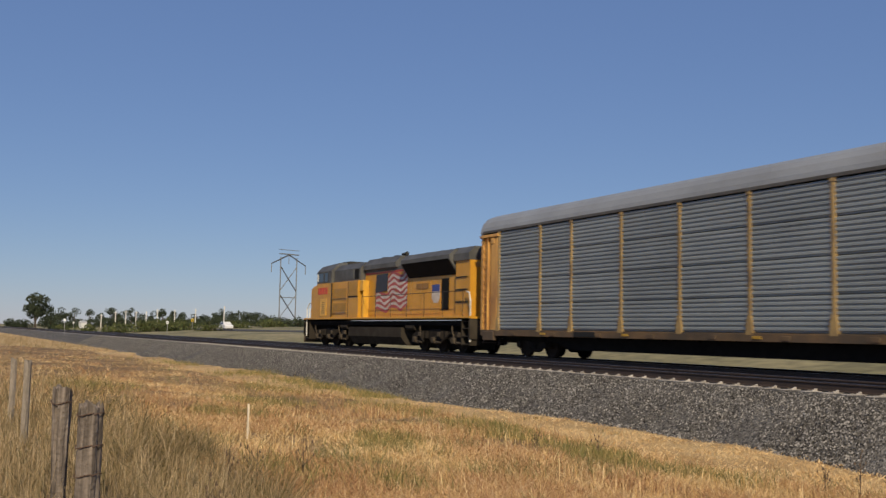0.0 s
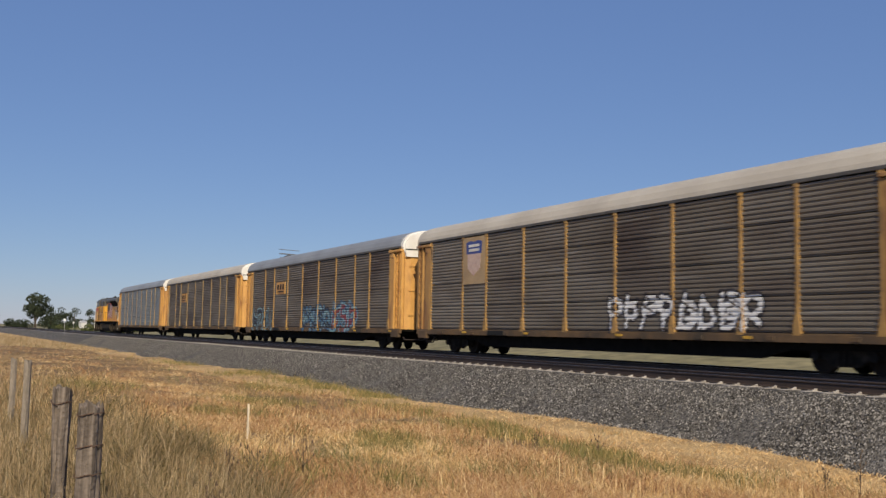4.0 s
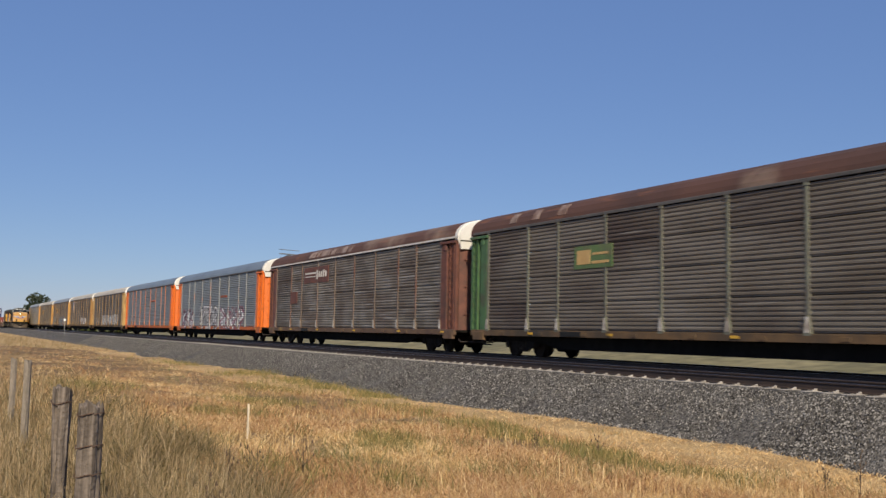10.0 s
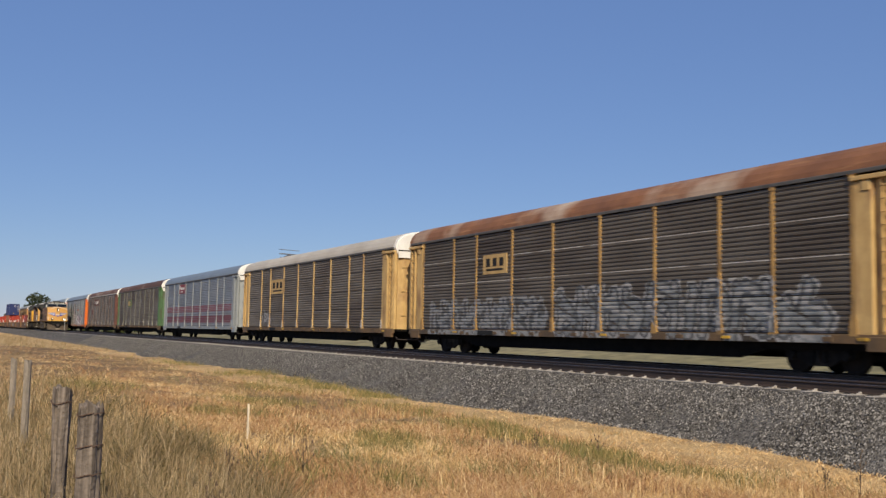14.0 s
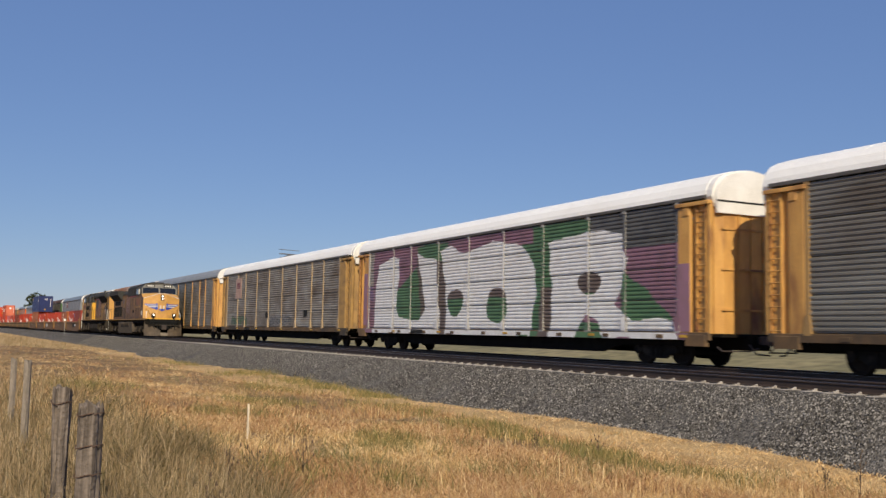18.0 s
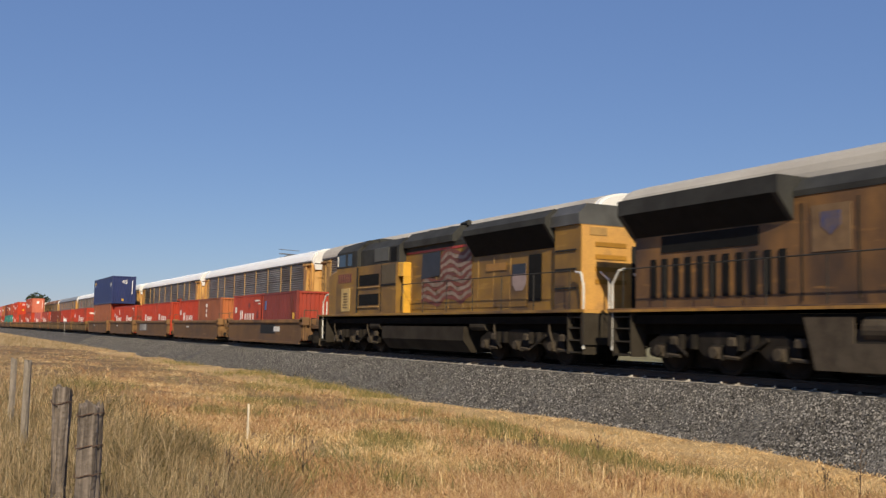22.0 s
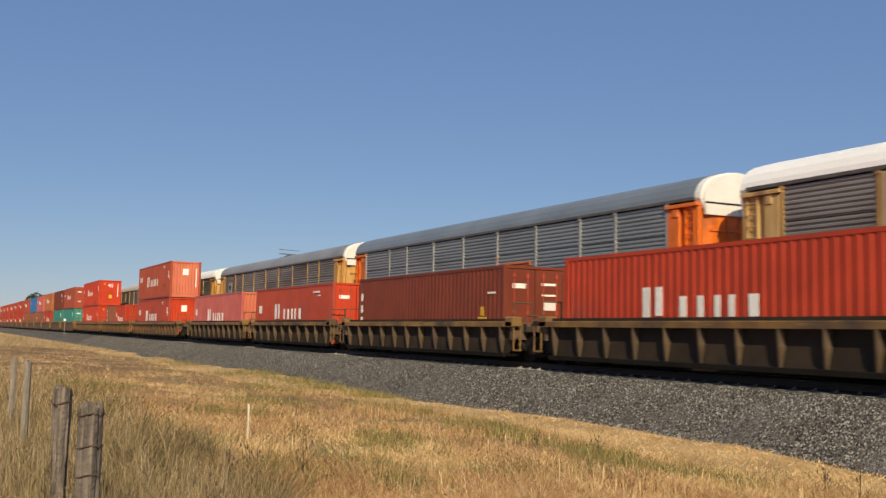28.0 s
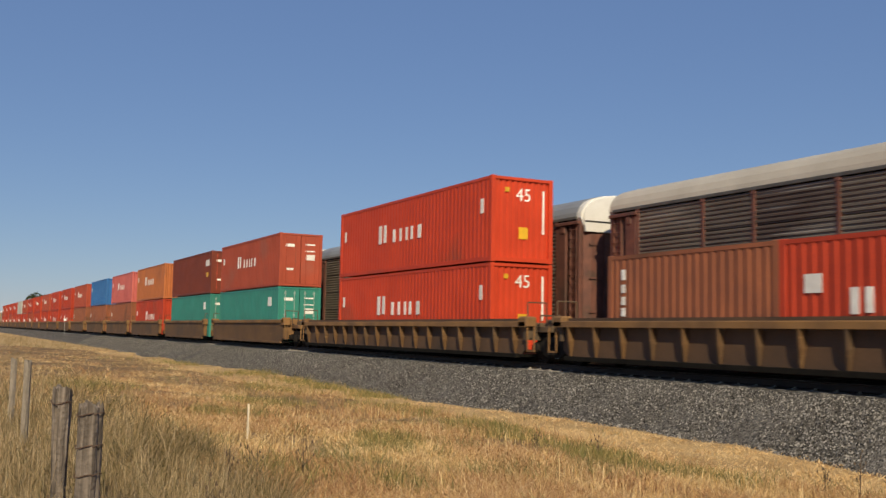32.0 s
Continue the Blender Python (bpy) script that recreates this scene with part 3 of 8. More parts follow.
SPRAY = {
    "white": paint("white_spray", (0.86, 0.86, 0.86), (0.74, 0.73, 0.73), rough=0.6, scale=2.5),
    "black": paint("black_spray", (0.035, 0.03, 0.035), rough=0.6),
    "blue": paint("blue_spray", (0.06, 0.16, 0.28), (0.05, 0.10, 0.18), rough=0.6, scale=2.5),
    "teal": paint("teal_spray", (0.10, 0.22, 0.25), (0.06, 0.12, 0.14), rough=0.6, scale=2.5),
    "pink": paint("pink_spray", (0.36, 0.13, 0.17), (0.26, 0.10, 0.13), rough=0.6, scale=2.5),
    "purple": paint("purple_spray", (0.31, 0.165, 0.225), (0.23, 0.13, 0.16), rough=0.6, scale=1.5),
    "green": paint("green_spray", (0.105, 0.215, 0.105), (0.08, 0.16, 0.085), rough=0.6, scale=1.5),
    "grey": paint("grey_spray", (0.36, 0.35, 0.34), (0.26, 0.25, 0.24), rough=0.6, scale=2.5),
    "brown": paint("brown_spray", (0.17, 0.13, 0.11), (0.12, 0.09, 0.08), rough=0.6, scale=2.5),
    "violet": paint("violet_spray", (0.22, 0.15, 0.24), (0.18, 0.12, 0.18), rough=0.6, scale=2.5),
    "grime": paint("dark_spray", (0.12, 0.12, 0.12), (0.08, 0.08, 0.08), rough=0.6, scale=2.5),
    "silver": paint("silver_spray", (0.27, 0.28, 0.28), (0.18, 0.185, 0.185), rough=0.5, scale=2.5),
    "ice": paint("pale_teal_spray", (0.30, 0.46, 0.50), (0.16, 0.30, 0.36), rough=0.6, scale=2.5),
    "red": paint("dull_red_spray", (0.30, 0.06, 0.07), (0.2, 0.05, 0.06), rough=0.6, scale=2.5),
}


def inside(poly, x, z):
    hit = False
    for (ax, az), (bx, bz) in zip(poly, poly[1:] + poly[:1]):
        if (az > z) != (bz > z) and x < ax + (z - az) / (bz - az) * (bx - ax):
            hit = not hit
    return hit


def spray(car, x0, x1, z0, z1, colours, label, posts=True):
    """Paint that lies on the ridges, posts and sill of a car's side; colours(xs, z) names the paint along a row, or None."""
    prof = screen_profile(SCREEN_Z0, SCREEN_Z1, 4, 7, -1.475, 0.034)
    rows = [((-1.561, 0.81 + 0.05 * i), (-1.561, 0.86 + 0.05 * i)) for i in range(4)] + [(p, q) for p, q in zip(prof, prof[1:]) if p[0] < -1.45 and q[0] < -1.45]
    edges = [BAYS[0][0]] + [q for _, q in BAYS]
    xs = np.arange(x0, x1, 0.04)
    sheets = {}
    for (ya, za), (yb, zb) in rows:
        zm = (za + zb) / 2
        if zm < z0 or zm > z1:
            continue
        runs = []
        for x, name in zip(xs, colours(xs + 0.02, zm)):
            on_post = posts and zm > 1.03 and min(abs(x + 0.02 - e) for e in edges) < (0.06 if zm > 1.5 else 0.11)
            if runs and runs[-1][0] == (name, on_post):
                runs[-1][2] = x + 0.04
            else:
                runs.append([(name, on_post), x, x + 0.04])
        for (c, on_post), a, b in runs:
            if c:
                g = sheets.setdefault(c, Geo())
                p, q = (-1.569 if zm < 1.52 else -1.539,) * 2 if on_post else (ya - 0.004, yb - 0.004)
                g.quad((a, p, za), (b, p, za), (b, q, zb), (a, q, zb))
    tag = None
    for c in sorted(sheets, key=lambda k: -len(sheets[k].f)):
        ob = tagged(part("graffiti" if tag is None else "graffiti_paint", sheets[c], SPRAY[c], tag or car, label if tag is None else ""), kind="stuff")
        tag = tag or ob


def scrawl_strokes(rng, cx, cz, w, h):
    """The strokes of one made-up sign: an upright, then bowls, bars and slants joined to it."""
    lean = rng.uniform(-0.2, 0.25)
    at = lambda u, v: (cx + (u + lean * v) * w, cz + v * h)
    out = [(at(-0.5, -0.9), at(-0.5 + rng.uniform(-0.15, 0.15), 0.9))]
    for _ in range(rng.choice((2, 2, 3))):
        kind = rng.random()
        if kind < 0.5:
            v0, r = rng.choice((-0.42, 0.0, 0.42)), rng.uniform(0.38, 0.55)
            u0, a0 = rng.uniform(-0.15, 0.2), rng.uniform(-2.2, -1.2)
            pts = [at(u0 + 0.6 * math.cos(a0 + i * 0.75), v0 + r * math.sin(a0 + i * 0.75)) for i in range(rng.choice((5, 6, 8)))]
        elif kind < 0.75:
            pts = [at(-0.5, rng.uniform(-0.9, 0.9)), at(rng.uniform(0.3, 0.7), rng.uniform(-0.9, 0.9))]
        else:
            u0 = rng.uniform(0.3, 0.6)
            pts = [at(u0, -0.9), at(u0 + rng.uniform(-0.2, 0.2), rng.uniform(0.1, 0.95))]
        out += list(zip(pts, pts[1:]))
    return out


def graffiti(car, x0, x1, z0, z1, fill, rim, seed, label, shadow=None):
    """Sprayed fat strokes in a row: a rim, a streaked fill and an uneven glow round them, none of it legible."""
    rng = random.Random(seed)
    h = z1 - z0
    n = max(3, int((x1 - x0) / (h * 0.72)))
    step = (x1 - x0) / n
    segs = []
    for i in range(n):
        segs += scrawl_strokes(rng, x0 + (i + 0.5) * step, (z0 + z1) / 2 + rng.uniform(-0.06, 0.06) * h, step * 0.62, h * rng.uniform(0.42, 0.5))
    S = np.array([(*p, *q) for p, q in segs])
    dx, dz = S[:, 2] - S[:, 0], S[:, 3] - S[:, 1]
    width = h * 0.075
    phase = rng.uniform(0, 6)

    def colours(xs, z):
        X = xs + 0.03 * np.sin(z * 9 + phase)
        k = np.clip(((X[:, None] - S[:, 0]) * dx + (z - S[:, 1]) * dz) / (dx * dx + dz * dz + 1e-9), 0, 1)
        d = np.hypot(X[:, None] - S[:, 0] - k * dx, z - S[:, 1] - k * dz).min(1)
        d = d + 0.012 * np.sin(X * 11 + z * 7 + phase) + 0.01 * np.sin(X * 23 - z * 17)
        streak = np.sin(X * 3.1 + 2.2 * np.sin(z * 5 + phase)) + 0.5 * np.sin(X * 9.7 + z * 21)
        out = []
        for e, t in zip(d, streak):
            if e < width:
                out.append((shadow if shadow and t > 0.55 else fill) if t > -1.25 else None)
            elif e < width * 1.9:
                out.append(rim)
            elif shadow and e < width * 2.6 + 0.05 * t:
                out.append(shadow)
            else:
                out.append(None)
        return out

    spray(car, max(-13.5, x0 - step * 0.25), min(12.9, x1 + step * 0.25), z0 - 0.15, z1 + 0.15, colours, label)


def sign_plate(car, x, z, w, h, plate, ink, bars, label):
    """A painted plate on the side with plain bars where its lettering is."""
    p = part("sign_plate", Geo().box(x - w / 2, x + w / 2, -1.535, -1.50, z - h / 2, z + h / 2), plate, car, label)
    for bx, bz, bw, bh in bars:
        part("lettering_bar", Geo().box(x + (bx - bw / 2) * w, x + (bx + bw / 2) * w, -1.545, -1.532, z + (bz - bh / 2) * h, z + (bz + bh / 2) * h), ink, p)


WORDMARK = ((-0.22, 0.12, 0.46, 0.10), (-0.22, -0.10, 0.46, 0.06), (0.06, 0.0, 0.06, 0.56), (0.15, 0.0, 0.07, 0.36), (0.24, 0.0, 0.06, 0.36), (0.32, 0.04, 0.05, 0.46), (0.40, 0.0, 0.06, 0.36))
BLOCKS = ((-0.28, 0.1, 0.16, 0.42), (0.0, 0.1, 0.16, 0.42), (0.28, 0.1, 0.16, 0.42), (0.0, -0.28, 0.7, 0.1))
LONG_REAR = (-1, 8)
CAR_LABEL = "auto-carrying railcar with "


def autorack(n, words, panel, post, ends, roof, hood=None, sill=None, posts=True, extras=None):
    car = thing("autorack_car", CAR_LABEL + words, "railcar", "auto-carrying cars of the far train")
    hood, sill = hood or M_WHITE, sill or {ORANGE: S_ORANGE, MAROON: S_MAROON}.get(ends, S_GRIME)
    part("roof", RACK["roof"], roof, car)
    part("roof_chord", RACK["chord"], M_CHORD, car, "dark beam under the roof")
    part("side_sill", RACK["sill"], sill, car)
    part("lower_sill", RACK["skirt"], M_UNDER, car, "black lower sill")
    part("underframe", RACK["under"], M_UNDER, car)
    part("far_side", RACK["farside"], panel, car)
    for i, (a, b) in enumerate(BAYS):
        part("side_panel", RACK["panel%.2f" % round(b - a, 2)], panel, car, at=pose(a, 0, 0))
        if posts:
            part("post", RACK["post"], post, car, at=pose(a, 0, 0))
    if posts:
        part("post", RACK["post"], post, car, at=pose(BAYS[-1][1], 0, 0))
    far = 0.42 if n in LONG_REAR else 0.0
    for key in "np":
        shift = pose(far if key == "p" else 0.0, 0, 0)
        wide = Matrix.Identity(4)
        if key == "p" and far:
            wide = Matrix.Translation((11.82, 0, 0)) @ Matrix.Diagonal((1.0 + far / 0.55, 1, 1, 1)) @ Matrix.Translation((-11.82, 0, 0))
            part("roof_end", RACK["roofend"], roof, car)
        corner = part("end_panel", RACK["corner" + key], ends, car, at=wide)
        for name, piece in (("ladder", "ladder"), ("recessed_panel", "setback"), ("ladder_panel", "ladderplate"), ("corner_post", "endpost"), ("end_header", "header")):
            part(name, RACK[piece + key], ends, corner, at=wide.inverted() @ shift)
        for side in "ab":
            leaf = part("end_door", RACK["door" + side + key], ends, car, at=shift)
            part("lock_bar", RACK["bar" + side + key], ends, leaf)
        for z in (1.7, 2.9, 4.1):
            part("cross_bar", RACK["crossbar" + key], ends, car, at=shift @ pose(0, 0, z))
        part("hood_seam", RACK["gap" + key], INK, part("end_hood", RACK["hood" + key], hood if key == "p" else roof, car, at=shift))
        part("coupler", RACK["coupler" + key], M_COUPLER, car)
    for a, _ in BAYS[1::2] + [(BAYS[-1][1], 0)]:
        part("reflector", RACK["reflector"], REFLECTOR, car, "small yellow reflector on the sill", at=pose(a + 0.3, 0, 0))
    part("stencil_panel", RACK["stencil"], INK, car, "small black stencil panel on the sill", at=pose(BAYS[2][0] + 0.9, 0, 0))
    for x in (-10.3, 10.3):
        add_truck(car, x)
    if extras:
        extras(car)
    rolling(car, -261.10 + 28.62 * n + HALF + {1: 0.3, 2: 0.4, 9: -0.35, 13: -0.25}.get(n, 0.0), FAR_Y)
    return car


def pale_feet(car):
    """Bare pale metal at the feet of the posts."""
    for x in [a for a, _ in BAYS] + [BAYS[-1][1]]:
        part("post_foot", RACK["foot"], PALE_EDGE, car, at=pose(x, 0, 0))


def lit_joints(car):
    """Pale strips along the upper sheet joints: light on their ledges put into colour."""
    for a, b in BAYS:
        for z in (3.015, 4.003):
            part("joint_strip", Geo().box(a + 0.09, b - 0.09, -1.506, -1.42, z - 0.016, z + 0.016), PALE_EDGE, car)


def roof_marks(spans, material, label):
    """Worn paint on the shoulder of the roof, one patch for each span of x."""
    def put(car):
        for x0, x1 in spans:
            part("roof_patch", Geo().prism_x([(-1.512, 5.25), (-1.412, 5.466), (-1.232, 5.646), (-1.21, 5.63), (-1.39, 5.45), (-1.49, 5.24)], x0, x1), material, car, label)
    return put


def scrawl(*rows):
    def put(car):
        for r in rows:
            r(car)
    return put


def g_(x0, x1, z0, z1, fill, rim, seed, label, shadow=None):
    return lambda car: graffiti(car, x0, x1, z0, z1, fill, rim, seed, label, shadow)


def s_(x, z, w, h, plate, ink, bars, label):
    return lambda car: sign_plate(car, x, z, w, h, plate, ink, bars, label)


SHIELD = ((0.0, 0.22, 0.55, 0.10), (0.0, 0.12, 0.6, 0.06), (0.0, 0.02, 0.52, 0.06))


def shield_plate(x, z, w, h, label):
    """A tan plate over a whole bay, with a shield: a blue head with two pale bars over a pale striped field."""
    def put(car):
        p = part("sign_plate", Geo().box(x - w / 2, x + w / 2, -1.535, -1.50, z - h / 2, z + h / 2), FAWN, car, label)
        c, s = z + h * 0.14, w * 0.30
        part("shield_field", Geo().prism_y([(x - s, c), (x + s, c), (x + s * 0.95, c - s * 1.1), (x, c - s * 1.7), (x - s * 0.95, c - s * 1.1)], -1.543, -1.533), ROSY, p, "pale rosy lower half of the shield")
        e = part("shield_emblem", Geo().prism_y([(x - s * 1.15, c), (x + s * 1.15, c), (x + s * 1.2, c + s * 0.9), (x + s * 0.6, c + s), (x, c + s * 0.9), (x - s * 0.6, c + s), (x - s * 1.2, c + s * 0.9)], -1.545, -1.533), NAVY, p, "blue head of the shield")
        for k in (0.62, 0.28):
            part("lettering_bar", Geo().box(x - s * 0.8, x + s * 0.8, -1.552, -1.543, c + s * (k - 0.1), c + s * (k + 0.1)), CREAM, e)
    return put


TAG_WHITE = (
    [(-11.55, 0.80), (-11.35, 2.6), (-11.0, 4.25), (-9.4, 4.55), (-8.5, 4.45), (-8.55, 3.4), (-8.75, 2.2), (-8.35, 1.6), (-7.4, 1.42), (-6.1, 1.5), (-5.6, 1.9), (-5.9, 3.0), (-6.5, 4.6), (-5.6, 4.35), (-4.55, 4.2), (-4.4, 3.2), (-3.9, 0.80)],
    [(-3.5, 0.80), (-3.55, 3.0), (-4.05, 4.6), (-3.2, 4.7), (-2.4, 4.42), (-1.4, 4.36), (0.5, 4.62), (2.4, 4.45), (3.3, 3.95), (3.75, 3.2), (3.85, 2.4), (3.5, 0.80)],
    [(4.75, 0.80), (4.95, 2.6), (4.7, 4.3), (6.6, 4.42), (8.1, 4.55), (9.0, 4.2), (9.3, 3.4), (9.1, 2.5), (8.55, 1.85), (9.6, 1.45), (11.7, 1.38), (11.85, 0.80), (8.2, 0.80), (7.7, 1.4), (7.05, 1.6), (6.6, 1.2), (6.45, 0.80)],
)


def tag_colour(x, z):
    wob = 0.05 * math.sin(3.1 * x + 1.7 * z) + 0.04 * math.sin(5.3 * z - 2.0 * x)
    x, z = x + wob, z + wob * 0.6
    holes = math.hypot((x + 2.65) / 0.72, (z - 2.2) / 0.58) < 1, math.hypot((x - 0.95) / 0.85, (z - 2.0) / 0.75) < 1, math.hypot((x - 7.2) / 0.64, (z - 2.7) / 0.42) < 1
    if not any(holes) and any(inside(p, x, z) for p in TAG_WHITE):
        return "white"
    if any(holes):
        return "green" if z < 2.35 else "brown"
    if x < -11.6 and z > 2.4 or x < -12.4 or x > 12.3:
        return "violet" if z < 3.2 else None
    if -8.9 < x < -5.5 and 1.3 < z < 4.3:
        return "brown" if x > -6.6 + (4.3 - z) * 0.22 else "green" if z < 3.2 + 0.5 * (x + 8) else "purple"
    if -4.6 < x < -3.4 and z < 4.1:
        return "brown"
    if x < -6.4:
        return "purple" if z > 0.95 or x < -11 else None
    if -6.4 <= x < -3.4:
        return "green" if z > 4.1 and z < 4.92 else None
    if -3.4 <= x < 2.6:
        return "purple" if z > 4.2 else "brown"
    if 2.6 <= x < 5.0:
        return "purple" if z > 4.3 and x < 3.6 else "green" if z > 2.6 or x < 4.1 else "brown"
    if 5.0 <= x < 9.2 and z > 3.5:
        return "green" if x < 7.2 else "grime"
    if z < 1.8 and x < 8.4:
        return "green" if z < 1.3 else "purple"
    if x > 8.4 and z < 3.75:
        return "green" if inside([(9.1, 3.1), (8.9, 1.4), (11.6, 1.4)], x, z) else "purple"
    return "grime"


def big_tag(car):
    """Fat white letters over green and purple clouds, along the whole side."""
    spray(car, -12.7, 12.3, 0.8, 4.95, lambda xs, z: [tag_colour(x, z) for x in xs], "huge fat white sprayed letters over green and purple clouds")
    part("sprayed_corner", Geo().box(-12.80, -12.29, -1.548, -1.541, 1.2, 3.9), SPRAY["purple"], car, "purple spray on the end panel")
    part("sprayed_corner", Geo().box(11.84, 12.35, -1.548, -1.541, 1.05, 3.1), SPRAY["purple"], car, "purple spray on the end panel")


DULL = paint("dull_tan_post", (0.37, 0.25, 0.10), (0.28, 0.19, 0.085), rough=0.7, dirt=(0.12, 0.08, 0.045), dirt_amount=0.3)
autorack(-5, "pale blue-grey screens and dull yellow posts", GALV, DULL, YELLOW, R_GREY)
autorack(-4, "grey-brown screens, dull posts and a small yellow sign", BROWN, DULL, YELLOW, R_TAN, extras=s_(-5.7, 3.6, 1.9, 0.8, YELLOW, INK, BLOCKS, "small yellow sign with dark bars"))
autorack(-3, "dark screens and blue graffiti along its foot", BROWN, OCHRE, YELLOW, R_GREY, extras=scrawl(s_(-5.7, 3.6, 1.9, 0.8, YELLOW, INK, BLOCKS, "small yellow sign with dark bars"), g_(-12.0, -7.4, 0.85, 2.3, "black", "ice", 3, "black and pale teal sprayed scrawl"), g_(-1.2, 3.6, 0.9, 2.3, "ice", "blue", 4, "blue and pale teal sprayed scrawl", "black"), g_(3.7, 7.6, 0.9, 2.4, "red", "ice", 5, "red and blue sprayed scrawl", "blue")))
RUSTED = paint("rust_stained_yellow", (0.46, 0.26, 0.085), (0.34, 0.19, 0.07), rough=0.7, scale=1.3, streak=2.5, dirt=(0.17, 0.07, 0.035), dirt_amount=0.4, vary=0.05)
autorack(-2, "grey screens, ochre posts and a blue shield plate", BROWN, OCHRE, RUSTED, R_TAN, extras=scrawl(shield_plate(-8.17, 3.95, 1.86, 2.0, "tan plate with a blue shield"), g_(1.0, 8.0, 1.1, 2.2, "white", "black", 8, "pale sprayed scrawl")))
autorack(-1, "brown screens, tan ends and pale graffiti", BROWN, OCHRE, TAN, R_TAN, extras=scrawl(g_(-9.6, -6.0, 1.2, 2.1, "grey", "black", 12, "faint grey scrawl"), g_(-4.2, 9.4, 1.2, 2.3, "grey", "white", 13, "long pale sprayed scrawl")))
WORN = paint("grey_post_with_orange_traces", (0.30, 0.31, 0.31), (0.25, 0.255, 0.255), rough=0.6, scale=2.2, dirt=(0.52, 0.15, 0.04), dirt_amount=0.22)
autorack(0, "blue-grey screens and bright orange posts and ends", GALV, paint("thin_orange_post", (0.62, 0.17, 0.04), (0.42, 0.19, 0.10), rough=0.6, scale=1.5, dirt=(0.28, 0.25, 0.23), dirt_amount=0.3), ORANGE, R_BLUE, extras=s_(2.9, 3.6, 2.1, 0.16, ORANGE, INK, ((0.0, -0.1, 0.9, 0.3),), "thin orange and black stripe"))
autorack(1, "blue-grey screens, orange ends and white graffiti", GALV, WORN, ORANGE, R_BLUE, extras=scrawl(s_(2.9, 3.4, 1.9, 0.14, ORANGE, INK, ((0.0, -0.1, 0.9, 0.3),), "thin orange and black stripe"), g_(-11.4, -7.4, 0.85, 2.4, "white", "black", 21, "pink and white sprayed scrawl", "pink"), g_(-5.0, 1.2, 0.9, 2.6, "grey", "white", 22, "tall pale sprayed scrawl", "black"), g_(2.0, 8.6, 0.9, 2.4, "white", "grime", 23, "fat white sprayed scrawl with a pink glow", "pink")))
autorack(2, "rusty roof, brown ends and pale grimy screens", PALE, paint("grimy_pale_post", (0.19, 0.15, 0.12), (0.12, 0.08, 0.06), rough=0.7, scale=1.0, dirt=(0.15, 0.06, 0.04), dirt_amount=0.45), MAROON, R_RUST, extras=scrawl(pale_feet, roof_marks([(-6.0, -4.9), (-4.7, -4.3), (-4.1, -2.6), (-2.3, -1.7), (-1.5, 0.1), (0.3, 0.8)], WORN_WHITE, "flaking pale lettering bar on the roof"), s_(-4.6, 4.2, 4.2, 0.95, MAROON, CREAM, WORDMARK, "brown panel with a pale wordmark of bars"), s_(-8.6, 2.9, 1.3, 0.75, MAROON, MAROON, (), "plain brown patch"), lambda car: part("roof_chord", Geo().box(-13.5, 13.5, -1.585, -1.562, 5.03, 5.11), CREAM, car, "pale stripe under the roof")))
autorack(3, "rusty roof, green ends and dark grimy screens", BROWN, paint("grimy_green_post", (0.16, 0.17, 0.13), (0.12, 0.11, 0.09), rough=0.7), GREEN, R_RUST, extras=scrawl(pale_feet, roof_marks([(-10.6, -10.1), (-9.0, -8.5), (-7.3, -6.7)], WORN_WHITE, "small pale patch on the rusty roof"), s_(-5.0, 3.6, 2.2, 0.8, paint("faded_green_sign", (0.10, 0.17, 0.06), (0.08, 0.12, 0.05), rough=0.7, dirt=(0.16, 0.13, 0.08), dirt_amount=0.3), TAN, ((-0.24, 0.0, 0.36, 0.62), (0.2, 0.12, 0.4, 0.1), (0.2, -0.25, 0.44, 0.12)), "faded green sign with dull yellow bars")))


def wine_stripes(car):
    for z in (1.40, 1.55, 1.70, 1.85, 2.32, 2.46, 2.60, 2.74):
        for a, b in BAYS:
            part("painted_stripe", Geo().box(a + 0.12, b - 0.12, -1.512, -1.498, z - 0.05, z + 0.05), WINE, car)


autorack(4, "silver screens and wine-red stripes along its foot", SILVER, LIGHT, LIGHT, R_BLUE, sill=LIGHT, extras=scrawl(wine_stripes, s_(-5.75, 4.45, 2.3, 0.85, WINE, CREAM, ((0.1, 0.05, 0.62, 0.24), (-0.36, 0.15, 0.14, 0.36), (-0.05, -0.3, 0.4, 0.10)), "wine-red sign with pale bars")))
autorack(5, "dark brown-grey screens, tan posts and a yellow sign", BROWN, TAN, TAN, R_TAN, extras=scrawl(pale_feet, s_(-5.55, 3.72, 2.7, 0.95, TAN, INK, BLOCKS, "yellow sign with black blocks"), g_(-9.4, -6.8, 1.2, 2.2, "grey", "grime", 61, "faint white sprayed scrawl")))
DARK = paint("dark_sooty_screen", (0.145, 0.125, 0.103), (0.10, 0.083, 0.066), rough=0.7, metal=0.1, scale=0.9, streak=0.4, vary=0.08, dirt=(0.065, 0.05, 0.04), dirt_amount=0.35, scuff=(0.20, 0.185, 0.165), scuff_amount=0.25)
R_OXIDE = paint("flaking_rust_roof", (0.24, 0.105, 0.05), (0.15, 0.065, 0.036), rough=0.85, scale=0.9, dirt=(0.44, 0.34, 0.26), dirt_amount=0.33, vary=0.04, scuff=(0.36, 0.19, 0.09), scuff_amount=0.4)
